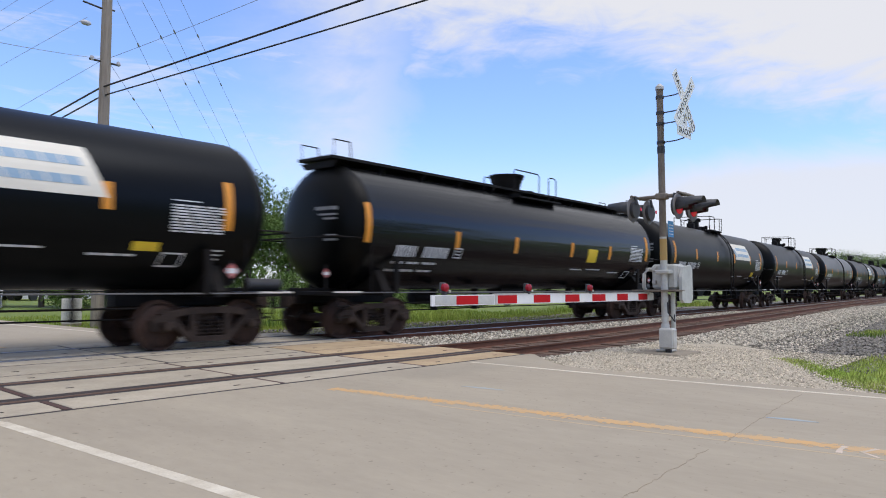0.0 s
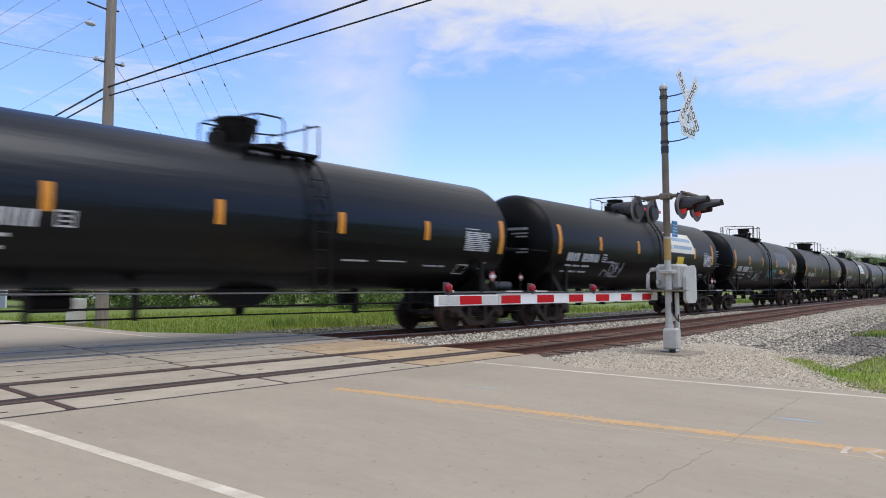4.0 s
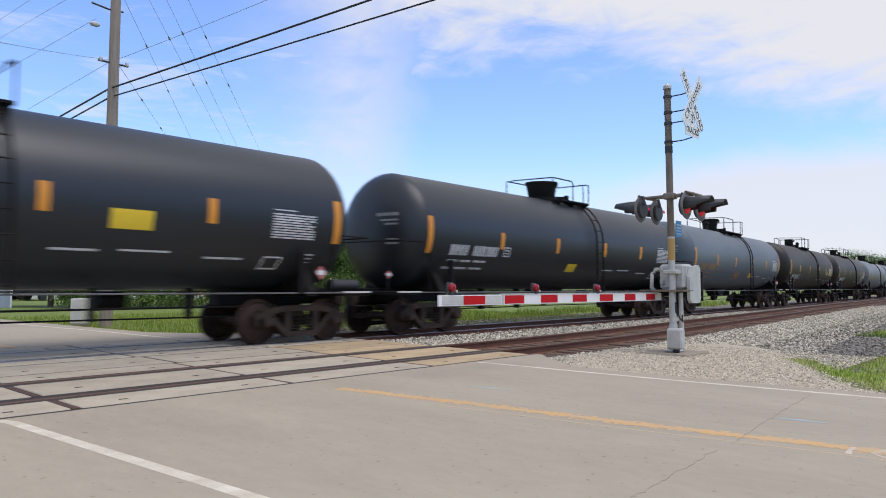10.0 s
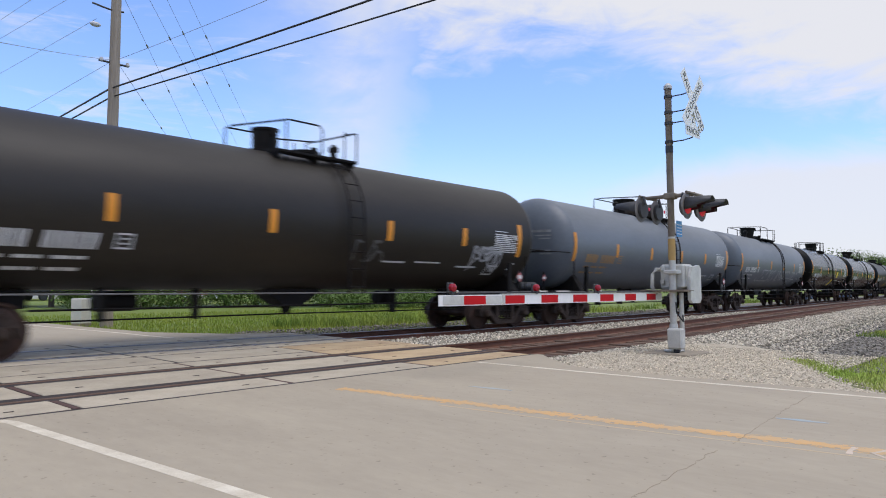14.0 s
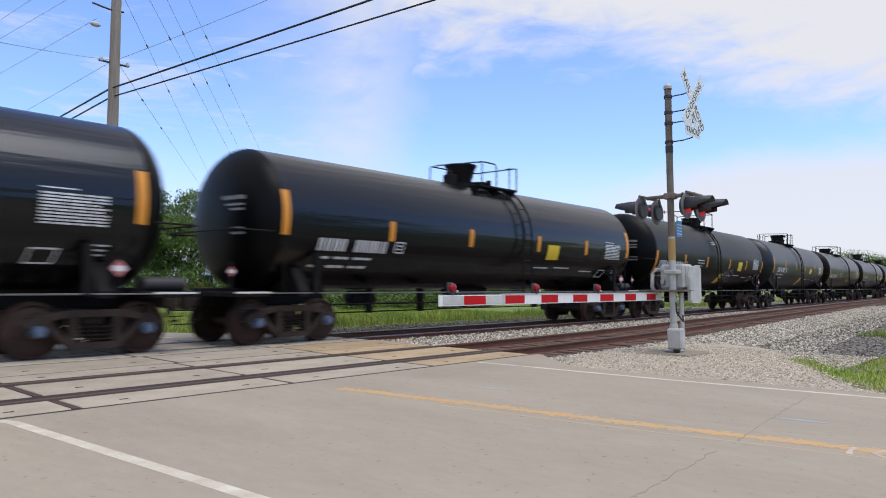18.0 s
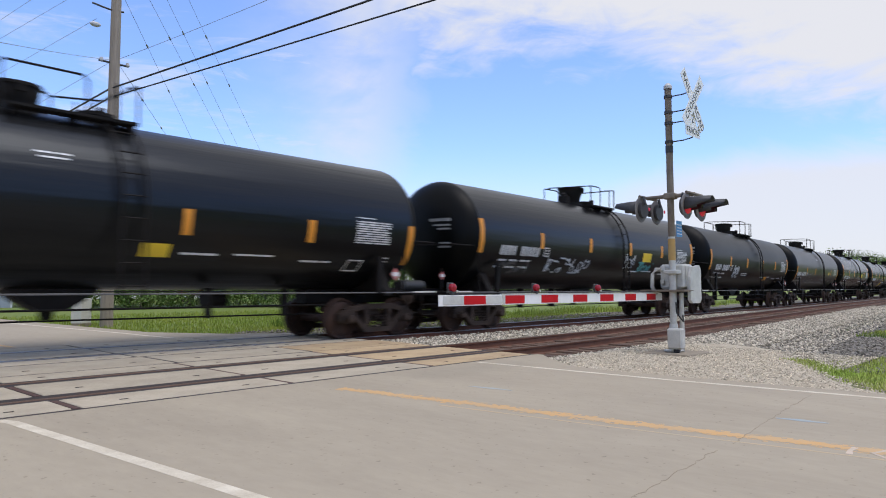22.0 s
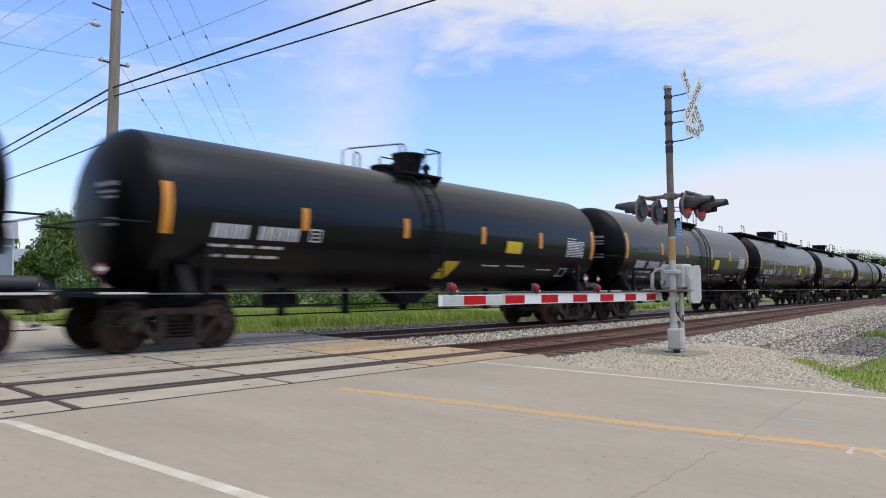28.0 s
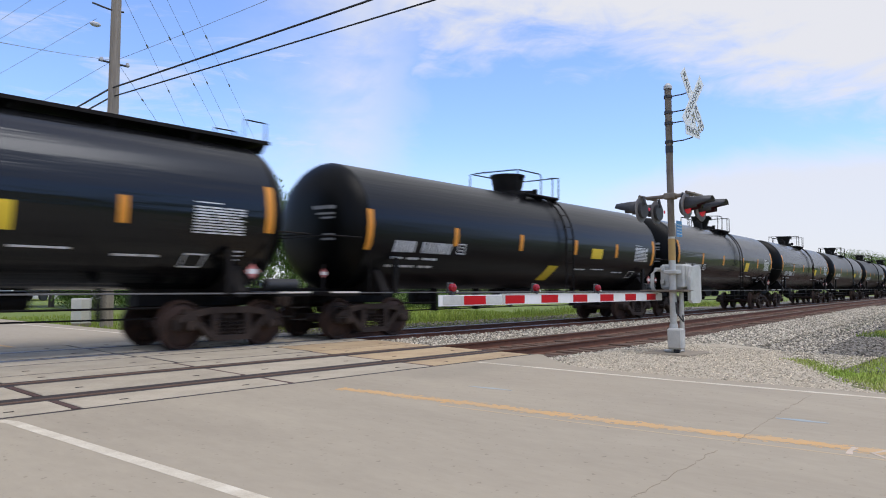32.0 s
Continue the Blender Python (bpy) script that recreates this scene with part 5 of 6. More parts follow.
FINISH = {"matte": "matte black", "semi": "satin black", "gloss": "glossy black", "slate": "slate grey", "charcoal": "charcoal black", "bluegrey": "blue-grey", "palegrey": "pale blue-grey", "brown": "brownish black"}
# per car: where its middle stands at the start, finish, fittings on top, layout of its markings, extras
CARS = [
    (0.37, "matte", "small", "banner", "banner panel"), (18.74, "gloss", "walkway", "board", "square"), (36.51, "matte", "small", "banner", "banner tag"),
    (54.75, "matte", "small", "banner", "banner tag"), (72.66, "semi", "flared", "upper", ""), (90.65, "matte", "small", "banner", "banner graf tag"),
    (108.92, "matte", "split", "patch", "patch orange"), (127.13, "matte", "big", "long", "tag"), (145.12, "matte", "split", "patched", "banner"),
    (163.34, "slate", "flared", "spread", "tag"), (181.50, "slate", "big", "mid", "tag"), (199.47, "bluegrey", "wide", "mid", "orange_mark tag"),
    (217.54, "brown", "round", "dull", "tag"), (235.58, "brown", "round", "dull", ""), (253.57, "palegrey", "wide", "mid", "orange_mark"),
    (271.47, "palegrey", "wide", "mid", "graf wide"), (289.30, "gloss", "twin", "gloss", "square slant"), (307.31, "gloss", "flared", "gloss", "square"),
    (325.33, "matte", "stub", "low", "square slant"), (343.34, "charcoal", "twin", "older", "slant tag"), (361.38, "semi", "boxy", "low", "tag"),
    (379.35, "semi", "flared", "upper", "tag"), (397.30, "matte", "drum", "mid", "orange graf1"), (415.25, "semi", "boxy", "low", "tag"),
    (433.31, "gloss", "flared", "gloss", "tag"), (451.40, "gloss", "flared", "gloss", "square slant"), (469.32, "semi", "twin", "upper", "slant tag"),
    (487.12, "gloss", "flared", "tall", "square"), (505.01, "gloss", "walkway", "gloss", "square graf"), (522.88, "gloss", "walkway", "gloss", "square slant"),
    (540.68, "semi", "big", "mid", "slant tag"), (558.58, "gloss", "flared", "gloss", "square"), (576.47, "gloss", "flared", "gloss", "square"),
    (594.36, "semi", "flared", "upper", "tag"), (612.23, "matte", "flared", "mid", ""), (630.09, "gloss", "flared", "gloss", ""),
    (647.94, "semi", "flared", "upper", ""), (665.78, "matte", "flared", "mid", ""),
]


def travelled(t):
    """Metres that the train has gone at t seconds; it gathers a little speed."""
    return 16.0 * t + 0.01 * t * t


STRIPS = {}


def strips(car, make):
    """The yellow reflective strips along the near side."""
    places, foot, low, _ = MAKES[make]
    if make not in STRIPS:
        STRIPS[make] = (skin(-0.09, 0.09, foot, foot + 0.93, n=8).make("reflector_bar", BARM), skin(-0.085, 0.085, low, low + 0.47, n=5).make("reflector_bar", BARM))
    for i, x in enumerate(places):
        long_ = i in (0, 5)
        part("reflector_bar", STRIPS[make][0 if long_ else 1], None, car, "long yellow reflective strip" if long_ else "yellow reflective strip", at=pose(x - MID, 0, 0))


def lettering(car, make, paint, rg):
    """The car's marks as plain upright bars, two to a character, with the weights below them and the tare frame behind."""
    x0, x1, z = MAKES[make][3]
    n = 4 + rg.choice((5, 6))
    step = (x1 - x0) / (n + 1.1)
    x = x0
    for k in range(n):
        w = step * rg.uniform(0.66, 0.84)
        mark("letter_block", many(skin(x, x + 0.42 * w, z, z + 0.27, 0.008, 0.02, 3), skin(x + 0.58 * w, x + w, z, z + 0.27, 0.008, 0.02, 3)), paint, car)
        x += step * (2.1 if k == 3 else 1.0)
    mark("weight_stencil", many(*[glyph_bars(x0 + dx, z + dz, ws, 0.055, 0.03) for dx, dz, ws in ((0.0, -0.17, [.16, .2, -.12, .24, .14, -.12, .3, .2]), (-0.08, -0.36, [.2, .12, -.12, .3, .16, -.12, .22, .26]))]), paint, car)["kind"] = "stuff"
    x, z = x1 + 0.24, z + 0.02
    mark("tare_frame", many(skin(x, x + .3, z, z + .03, n=1), skin(x, x + .3, z + .24, z + .27, n=1), skin(x, x + .03, z, z + .26, n=2), skin(x + .27, x + .3, z, z + .26, n=2), skin(x + .08, x + .22, z + .08, z + .11, n=1), skin(x + .08, x + .22, z + .16, z + .19, n=1)), paint, car)["kind"] = "stuff"


def extras(car, make, what, seed):
    """Banners, placards, lettering and spray paint of one car."""
    rg = random.Random(seed)
    what = what.split()
    letters = STENCIL_ORANGE if "orange_mark" in what else STENCIL
    strips(car, make)
    lettering(car, make, letters, rg)
    if seed in (118, 120, 122):
        mark("small_lettering", many(*[glyph_bars(x_, z_, [wd], 0.035) for x_, z_, wd in ((-2.7, 2.40, .8), (-2.7, 2.28, .85), (-2.65, 2.16, .6)) ] if seed < 122 else [glyph_bars(-2.05, z_, [.95], 0.035) for z_ in (1.93, 1.85)]), STENCIL, car)["kind"] = "stuff"
    if make == "low":
        mark("upper_stencil", many(glyph_bars(-0.6, 3.30, [.3, .2], 0.03), glyph_bars(-0.55, 3.22, [.45], 0.03)), STENCIL, car)["kind"] = "stuff"
    bx = -0.7 if seed == 108 else 0.0
    if "banner" in what:
        b = mark("banner", skin(bx + 2.05, bx + 4.8, 2.67, 3.5, 0.008, skew=-0.32, n=8), PLACARD, car, "white advertising banner with blue print")
        part("banner_print", many(*[skin(bx + x0_, bx + x0_ + 0.26, z_, z_ + 0.15, 0.012, -.06, n=2) for z_, x00, n_ in ((3.16, 2.35, 7), (2.84, 2.4, 7)) for x0_ in [x00 + 0.3 * k for k in range(n_)]], skin(bx + 2.02, bx + 2.25, 2.8, 3.2, 0.012, -.15, n=3)), BANNERBLUE, b, "blue print on the banner")["kind"] = "stuff"
    if "square" in what:
        x = 3.33 if make == "low" else 2.75 if seed == 101 else 2.36
        mark("yellow_placard", skin(x, x + 0.64, 2.05, 2.5, 0.009), YELLOWP, car, "square yellow placard")
    if "slant" in what:
        x = 0.15 if "tag" in what else 0.68
        mark("yellow_placard", skin(x, x + 0.55, 1.42, 1.88, 0.012, skew=0.2), YELLOWP, car, "slanted yellow stencil panel")
    if "tag" in what:
        x, z, w_ = {102: (5.4, 1.83, .48), 103: (5.1, 1.83, .48), 107: (0.19, 1.62, .5), 110: (-0.55, 1.7, .56), 111: (1.54, 1.74, .58), 112: (4.96, 2.18, .46), 120: (1.16, 1.72, .52), 123: (3.6, 2.18, .47)}.get(seed, (2.76, 2.17, .73))
        mark("yellow_placard", skin(x, x + w_, z, z + 0.46 * w_, 0.009), YELLOWP, car, "small yellow placard")
    z_ = 2.12 if seed == 106 else 1.67
    if "orange" in what:
        mark("orange_placard", skin(2.75, 3.4, z_ - 0.06, z_ + 0.17, 0.009), BARM, car, "orange stencilled placard")
    if "panel" in what:
        mark("yellow_placard", skin(5.32, 5.80, 1.82, 1.98, 0.009), YELLOWP, car, "small yellow placard")
    if "patch" in what:
        mark("paint_patch", skin(1.9, 4.95, 2.5, 3.35, 0.004, skew=-0.15, n=6), PATCH, car, "grey painted-over patch")
    for k, (x0, x1, z0, z1, strokes, width, paint, label) in enumerate(SPRAYED.get(seed - 100, ())):
        drawn = blot(seed + k, x0, x1, z0, z1) if strokes == 0 else signature(x0, z0, width) if "scrawl" in label else bubble_tag(seed + k, x0, x1, z0, z1, width) if seed in (122, 128) and paint is PALESPRAY else scrawl(7 * seed + k, x0, x1, z0, z1, strokes, width)
        mark("graffiti", drawn, paint, car, label)["kind"] = "stuff"


WT, TT, ST = "white spray-painted tag", "teal spray-painted tag", "thin white paint scrawl"
SPRAYED = {
    5: ((-3.6, -2.2, 1.6, 2.1, 8, 0.055, SPRAY, WT),),
    6: ((-4.1, -3.3, 1.78, 2.08, 5, 0.05, SPRAY, WT), (-2.8, -1.25, 1.63, 2.15, 8, 0.05, SPRAY, WT), (-0.1, 1.5, 1.68, 2.3, 0, 0.08, TEAL, TT), (-0.1, 1.8, 1.65, 2.25, 6, 0.04, TEAL, TT), (3.6, 5.1, 1.8, 2.2, 7, 0.05, SPRAY, WT)),
    8: ((-0.2, 1.2, 2.95, 3.5, 0, 0.06, PALESPRAY, WT), (-0.2, 1.35, 2.9, 3.55, 4, 0.04, PALESPRAY, WT), (-1.8, -0.9, 1.57, 2.15, 5, 0.07, SPRAY, WT), (0.8, 3.1, 1.4, 2.15, 9, 0.05, GREYSPRAY, "dark grey spray-painted tag"), (3.4, 5.8, 1.7, 2.25, 9, 0.05, GREYSPRAY, "dark grey spray-painted tag")),
    11: ((-1.05, -0.2, 1.57, 2.02, 5, 0.06, ORANGESPRAY, "orange spray-painted tag"),),
    12: ((-3.8, -2.9, 1.75, 2.2, 6, 0.05, GREYSPRAY, "faded spray-painted tag"), (-1.8, -0.2, 1.65, 2.1, 8, 0.05, GREYSPRAY, "faded spray-painted tag")),
    13: ((0.95, 1.85, 1.8, 2.25, 5, 0.05, GREYSPRAY, "faded spray-painted tag"), (5.1, 6.35, 1.65, 2.3, 7, 0.06, SPRAY, WT)),
    15: ((-3.8, 5.6, 1.6, 2.2, 26, 0.06, SPRAY, WT),),
}
LATER = {
    18: ((-4.75, -2.65, 1.45, 2.12, 10, 0.05, DIMSPRAY, WT), (1.4, 3.0, 1.52, 2.1, 8, 0.05, DIMSPRAY, WT)),
    21: ((-3.8, -1.25, 1.68, 2.12, 10, 0.045, PALESPRAY, WT), (-6.25, -4.8, 1.63, 1.9, 7, 0.06, GREYSPRAY, "faded spray-painted tag"), (1.38, 2.1, 1.9, 2.4, 4, 0.05, PALESPRAY, WT), (2.5, 3.8, 1.8, 2.14, 7, 0.06, TEAL, TT)),
    22: ((-3.58, -2.64, 1.72, 2.36, 6, 0.055, PALESPRAY, "pale grey round spray-painted tag"),),
    23: ((-4.35, 3.4, 1.5, 2.45, 8, 0.035, SPRAY, ST),),
    28: ((-3.45, -2.28, 1.7, 2.5, 0, 0.05, SPRAY, WT), (-1.0, 0.0, 1.8, 2.36, 0, 0.05, SPRAY, WT), (0.98, 1.9, 1.78, 2.3, 0, 0.05, SPRAY, WT), (3.45, 4.6, 1.82, 2.05, 6, 0.05, SPRAY, WT)),
}
SPRAYED.update(LATER)


TRAIN = []
protos = {}
for i, (start, finish, kind, make, what) in enumerate(CARS):
    if kind in protos:
        car = copy_thing(protos[kind], Matrix.Identity(4))
    else:
        car = protos[kind] = make_type(kind)
    TRAIN.append((car, start, finish, make, what, i))
for car, start, finish, make, what, i in TRAIN:
    for ch in car.children:
        if ch.name.split(".")[0] in ("tank", "tank_head"):
            ch.material_slots[0].link = "OBJECT"
            ch.material_slots[0].material = TANKS["head" if finish in ("gloss", "semi", "matte") and ch.name.startswith("tank_head") else finish]
        if i in (16, 17, 28) and ch.name.startswith("truck"):
            for cap in ch.children:
                if cap.name.startswith("bearing"):
                    cap.data = CAPBLUE
                    cap["label"] = "blue bearing cap"
    extras(car, make, what, 100 + i)
    more = " with a white banner" if "banner" in what and i not in SPRAYED else " with a white banner and spray-painted tags" if "banner" in what else " with spray-painted tags" if i in SPRAYED else " with a full-length running board" if i in (1, 28, 29) else " with white lettering"
    tagged(car, FINISH[finish] + " railway tank car" + more, "tank car", "tank cars of the train")


def car_pose(s):
    """A car's pose from the two truck centres on the line."""
    x0, y0, _ = along(s - 6.90, FAR_Y)
    x1, y1, _ = along(s + 6.90, FAR_Y)
    return Matrix.Translation(((x0 + x1) / 2, (y0 + y1) / 2, 0.002)) @ Matrix.Rotation(math.atan2(y1 - y0, x1 - x0), 4, "Z")

# ---------------------------------------------------------------- crossing signal
MX, MY = 13.40, 5.88
signal = tagged(empty("crossing_signal", pose(MX, MY, -0.045, -1.0)), "railway crossing signal mast with lowered gate and red lamps", "crossing signal")
part("mast", Shape().tube([(0, 0, 0.02), (0, 0, 2.30)], 0.068, 20), ALU, signal, "silver-painted lower mast", True)
part("upper_mast", Shape().tube([(0, 0, 2.302), (0, 0, 5.30)], 0.067, 20), MASTM, signal, "weathered brown upper mast", True)
part("mast_cap", Shape().turned([(5.28, 0.085), (5.34, 0.085), (5.40, 0.03)], axis="z", n=18), ALU, signal, "", True)
part("yellow_band", Shape().tube([(0, 0, 1.83), (0, 0, 2.26)], 0.071, 20), YELLOWBAND, signal, "faded yellow reflective band", True)
part("footing", Shape().box(-0.55, 0.5, -0.5, 0.45, -0.06, 0.03, 0.02), FOOTING, signal, "weathered concrete footing")
base = part("base_casting", Shape().box(-0.15, 0.15, -0.15, 0.15, 0.03, 0.075, 0.015).turned([(0.06, 0.115), (0.12, 0.096), (0.28, 0.088), (0.55, 0.083), (0.58, 0.072)], axis="z", n=20), ALU, signal, "silver cast mast base", True)
jb = part("junction_box", Shape().box(-0.28, -0.10, -0.28, 0.02, 0.10, 0.50, 0.025), ALU, signal, "silver junction box")
part("box_lid", Shape().box(-0.30, -0.282, -0.26, 0.0, 0.13, 0.47, 0.006), ALU, jb)
part("mounting_lug", Shape().box(-0.22, -0.14, -0.19, -0.08, 0.028, 0.099, 0.01), BLACKM, jb, "dark mounting lug")
part("conduit", Shape().tube([(0.14, -0.11, 0.032), (0.14, -0.11, 1.19)], 0.045, 12), ALU, signal, "silver conduit pipe", True)
part("cable", Shape().tube([(-0.1, -0.1, 1.0), (-0.15, -0.13, 0.8), (0.0, -0.2, 0.62), (0.12, -0.14, 0.75)], 0.014, 6), WIRE, signal, "black cable", True)
mech = part("gate_mechanism", Shape().box(0.10, 0.55, -0.20, 0.31, 1.26, 1.76, 0.04), ALU, signal, "silver gate mechanism housing")
part("housing_door", Shape().box(0.14, 0.50, -0.225, -0.203, 1.30, 1.72, 0.008), ALU, mech)
for z in (1.36, 1.62):
    part("latch", Shape().box(0.04, 0.098, 0.20, 0.28, z, z + 0.09, 0.012), ALU, mech)
part("mast_clamp", Shape().box(-0.13, 0.12, -0.14, 0.14, 1.56, 1.64, 0.02), ALU, signal)
part("mounting_plate", Shape().box(-0.16, 0.30, -0.30, 0.62, 1.21, 1.25, 0.008), MASTM, signal, "weathered steel mounting plate")
part("counterweight_arm", Shape().prism([(0.15, 1.05), (0.25, 0.98), (0.60, 0.98), (0.68, 1.06), (0.68, 1.66), (0.60, 1.74), (0.25, 1.70), (0.15, 1.5)], -0.30, -0.235), ALU, signal, "silver counterweight arm")
part("arm_bracket", Shape().tube([(0.1, 0.40, 1.16), (-0.02, 0.42, 1.30), (0.0, 0.42, 1.56), (0.1, 0.40, 1.66), (0.25, 0.36, 1.66)], 0.04, 8), ALU, signal, "silver cast arm bracket", True)
# the gate arm lies along the tracks, over the road
AY, AZ0, AZ1 = 0.39, 1.035, 1.185
arm = part("gate_arm", Shape().box(6.93 - MX, 13.72 - MX, AY - 0.012, AY + 0.012, AZ0, AZ1), ARMWHITE, signal, "white gate arm with red stripes")
bounds = [(7.44, 7.92), (8.39, 8.88), (9.34, 9.82), (10.29, 10.75), (11.2, 11.68), (12.14, 12.57), (13.03, 13.43)]
for x0, x1 in bounds:
    part("red_stripe", Shape().box(x0 - MX, x1 - MX, AY - 0.016, AY - 0.0125, AZ0 + 0.014, AZ1 - 0.014), ARMRED, arm, "red reflective stripe")
for x0, x1 in ((7.0, 7.43), (7.93, 8.30)):
    part("grey_stripe", Shape().box(x0 - MX, x1 - MX, AY - 0.016, AY - 0.0125, AZ0 + 0.014, AZ1 - 0.014), ALU, arm, "dull grey reflective stripe")
part("arm_rail", Shape().box(8.3 - MX, 13.6 - MX, AY - 0.02, AY + 0.02, AZ1, AZ1 + 0.014), ALU, arm)
part("arm_joint", Shape().box(8.32 - MX, 8.37 - MX, AY - 0.02, AY + 0.02, AZ0 - 0.004, AZ1 + 0.012), ALU, arm)
part("arm_cable", Shape().tube([(7.2 - MX, AY, AZ1 + 0.022), (9.2 - MX, AY, AZ1 + 0.03), (11.1 - MX, AY, AZ1 + 0.025), (13.6 - MX, AY, AZ1 + 0.03)], 0.009, 6), WIRE, arm, "black lamp cable")
for x in (7.2 - MX, 9.2 - MX, 11.12 - MX):
    lamp = part("arm_lamp", Shape().turned([(-0.06, 0.03), (-0.04, 0.056), (0.04, 0.056), (0.06, 0.03)], (x, AY, AZ1 + 0.1), "y", 16), ARMLAMP, arm, "red gate arm lamp", True)
    part("lamp_base", Shape().box(x - 0.03, x + 0.03, AY - 0.03, AY + 0.03, AZ1 + 0.0, AZ1 + 0.05, 0.008).tube([(x - 0.10, AY, AZ1 + 0.04), (x + 0.12, AY, AZ1 + 0.04)], 0.018, 6).box(x - 0.062, x + 0.062, AY + 0.01, AY + 0.05, AZ1 + 0.05, AZ1 + 0.17, 0.01), BLACKM, lamp, "black lamp bracket")
    part("lamp_knob", Shape().box(x + 0.07, x + 0.105, AY - 0.035, AY - 0.005, AZ1 + 0.03, AZ1 + 0.065, 0.008), ALU, lamp, "small pale knob")

# flashing lights on a cross arm, two facing each way
LZ = 2.845
part("cross_arm", Shape().tube([(0, 0.49, 3.11), (0, -0.49, 3.11)], 0.04, 10), MASTM, signal, "weathered lamp cross arm", True)
part("cross_arm", Shape().tube([(-0.38, -0.48, 3.11), (0.38, -0.48, 3.11)], 0.03, 10), MASTM, signal, "", True)
part("cross_arm", Shape().tube([(-0.38, 0.48, 3.11), (0.38, 0.48, 3.11)], 0.03, 10), MASTM, signal, "", True)
part("arm_clamp", Shape().box(-0.11, 0.11, -0.11, 0.11, 3.05, 3.17, 0.02), MASTM, signal)
for face in (-1, 1):
    for sx in (-1, 1):
        cx, cy = sx * 0.35, face * 0.47
        z = LZ
        head = part("flashing_light", Shape().turned([(-0.10, 0.10), (-0.06, 0.16), (0.02, 0.17)] if face < 0 else [(-0.02, 0.17), (0.06, 0.16), (0.10, 0.10)], (cx, cy - face * 0.06, z), "y", 22).tube([(cx, cy - face * .1, z + 0.1), (cx, cy - face * .06, 3.11)], 0.03, 8), BLACKM, signal, "black flashing light unit", True)
        part("background_disc", Shape().turned([(-0.012, 0.240), (0.0, 0.252), (0.012, 0.240)], (cx, cy, z), "y", 36), DISC, head, "round weathered background disc", True)
        part("lens", Shape().turned([(0.0, 0.155), (0.02, 0.145), (0.05, 0.07)] if face > 0 else [(-0.05, 0.07), (-0.02, 0.145), (0.0, 0.155)], (cx, cy + face * 0.016, z), "y", 24), REDLIT if (face < 0) else REDLENS, head, "glowing red lens" if face < 0 else "red lens", True)
        if face > 0:
            part("indicator", Shape().turned([(-0.012, 0.03), (0.0, 0.035)], (cx, cy - 0.175, z), "y", 12), REDLIT, head, "small red rear indicator")
        # long visor: a half tube over the lens
        vs, fs = [], []
        n = 12
        for k, (d, r) in enumerate(((0.016, 0.175), (0.26, 0.16), (0.50, 0.13))):
            for j in range(n + 1):
                a = math.pi * (-0.15 + 1.3 * j / n)
                zz_ = z + r * math.sin(a)
                yy_ = cy + face * (d if math.sin(a) > 0 or k < 2 else d * 0.45)
                vs.append((cx + r * math.cos(a), yy_, zz_ + 0.03 * k * 0.5))
        for k in range(2):
            for j in range(n):
                i0 = k * (n + 1) + j
                fs.append((i0, i0 + 1, i0 + n + 2, i0 + n + 1))
        me = mesh("visor", vs, fs, BLACKM, True)
        vo = part("visor", me, None, head, "long black visor")
        so = vo.modifiers.new("thickness", "SOLIDIFY")
        so.thickness = 0.008

# crossbuck: two crossed blades with lettering, and the small plate below
CB = Vector((0.0, -0.50, 4.95))


def word(name, text, size, material, parent, m, spread=1.0):
    cu = bpy.data.curves.new(name, "FONT")
    cu.body, cu.size, cu.align_x, cu.align_y, cu.extrude, cu.space_character = text, size, "CENTER", "CENTER", 0.0015, spread
    ob = bpy.data.objects.new(name, cu)
    scene.collection.objects.link(ob)
    dg = bpy.context.evaluated_depsgraph_get()
    me = bpy.data.meshes.new_from_object(ob.evaluated_get(dg))
    bpy.data.objects.remove(ob)
    me.materials.clear()
    me.materials.append(material)
    o = new(name, me)
    o.parent = parent
    o.matrix_basis = m
    return o


for ang, y, pieces in ((-48, 0.0, (("RAIL", -0.42), ("ROAD", 0.42))), (48, -0.012, (("CROSSING", 0.0),))):
    blade = part("crossbuck_blade", Shape().box(-0.68, 0.68, -0.004, 0.004, -0.125, 0.125), SIGNWHITE, signal, "white crossbuck blade",
                 at=Matrix.Translation(CB + Vector((0, y, 0))) @ Matrix.Rotation(radians(-ang), 4, "Y"))
    for txt, px in pieces:
        word("lettering", txt, 0.20 if len(txt) < 6 else 0.19, SIGNBLACK, blade, Matrix.Translation((px, -0.0065, 0)) @ Matrix.Rotation(radians(90), 4, "X"), 1.05 if len(txt) < 6 else 1.25)
plate = part("track_plate", Shape().box(-0.34, 0.34, -0.004, 0.004, -0.11, 0.13).box(-0.2, 0.16, -0.004, 0.004, 0.13, 0.38), SIGNWHITE, signal, "white plate reading 2 TRACKS", at=Matrix.Translation(CB + Vector((0, 0.014, -0.60))))
word("lettering", "2", 0.24, SIGNBLACK, plate, Matrix.Translation((0, -0.0065, 0.24)) @ Matrix.Rotation(radians(90), 4, "X"))
word("lettering", "TRACKS", 0.165, SIGNBLACK, plate, Matrix.Translation((0, -0.0065, 0)) @ Matrix.Rotation(radians(90), 4, "X"))
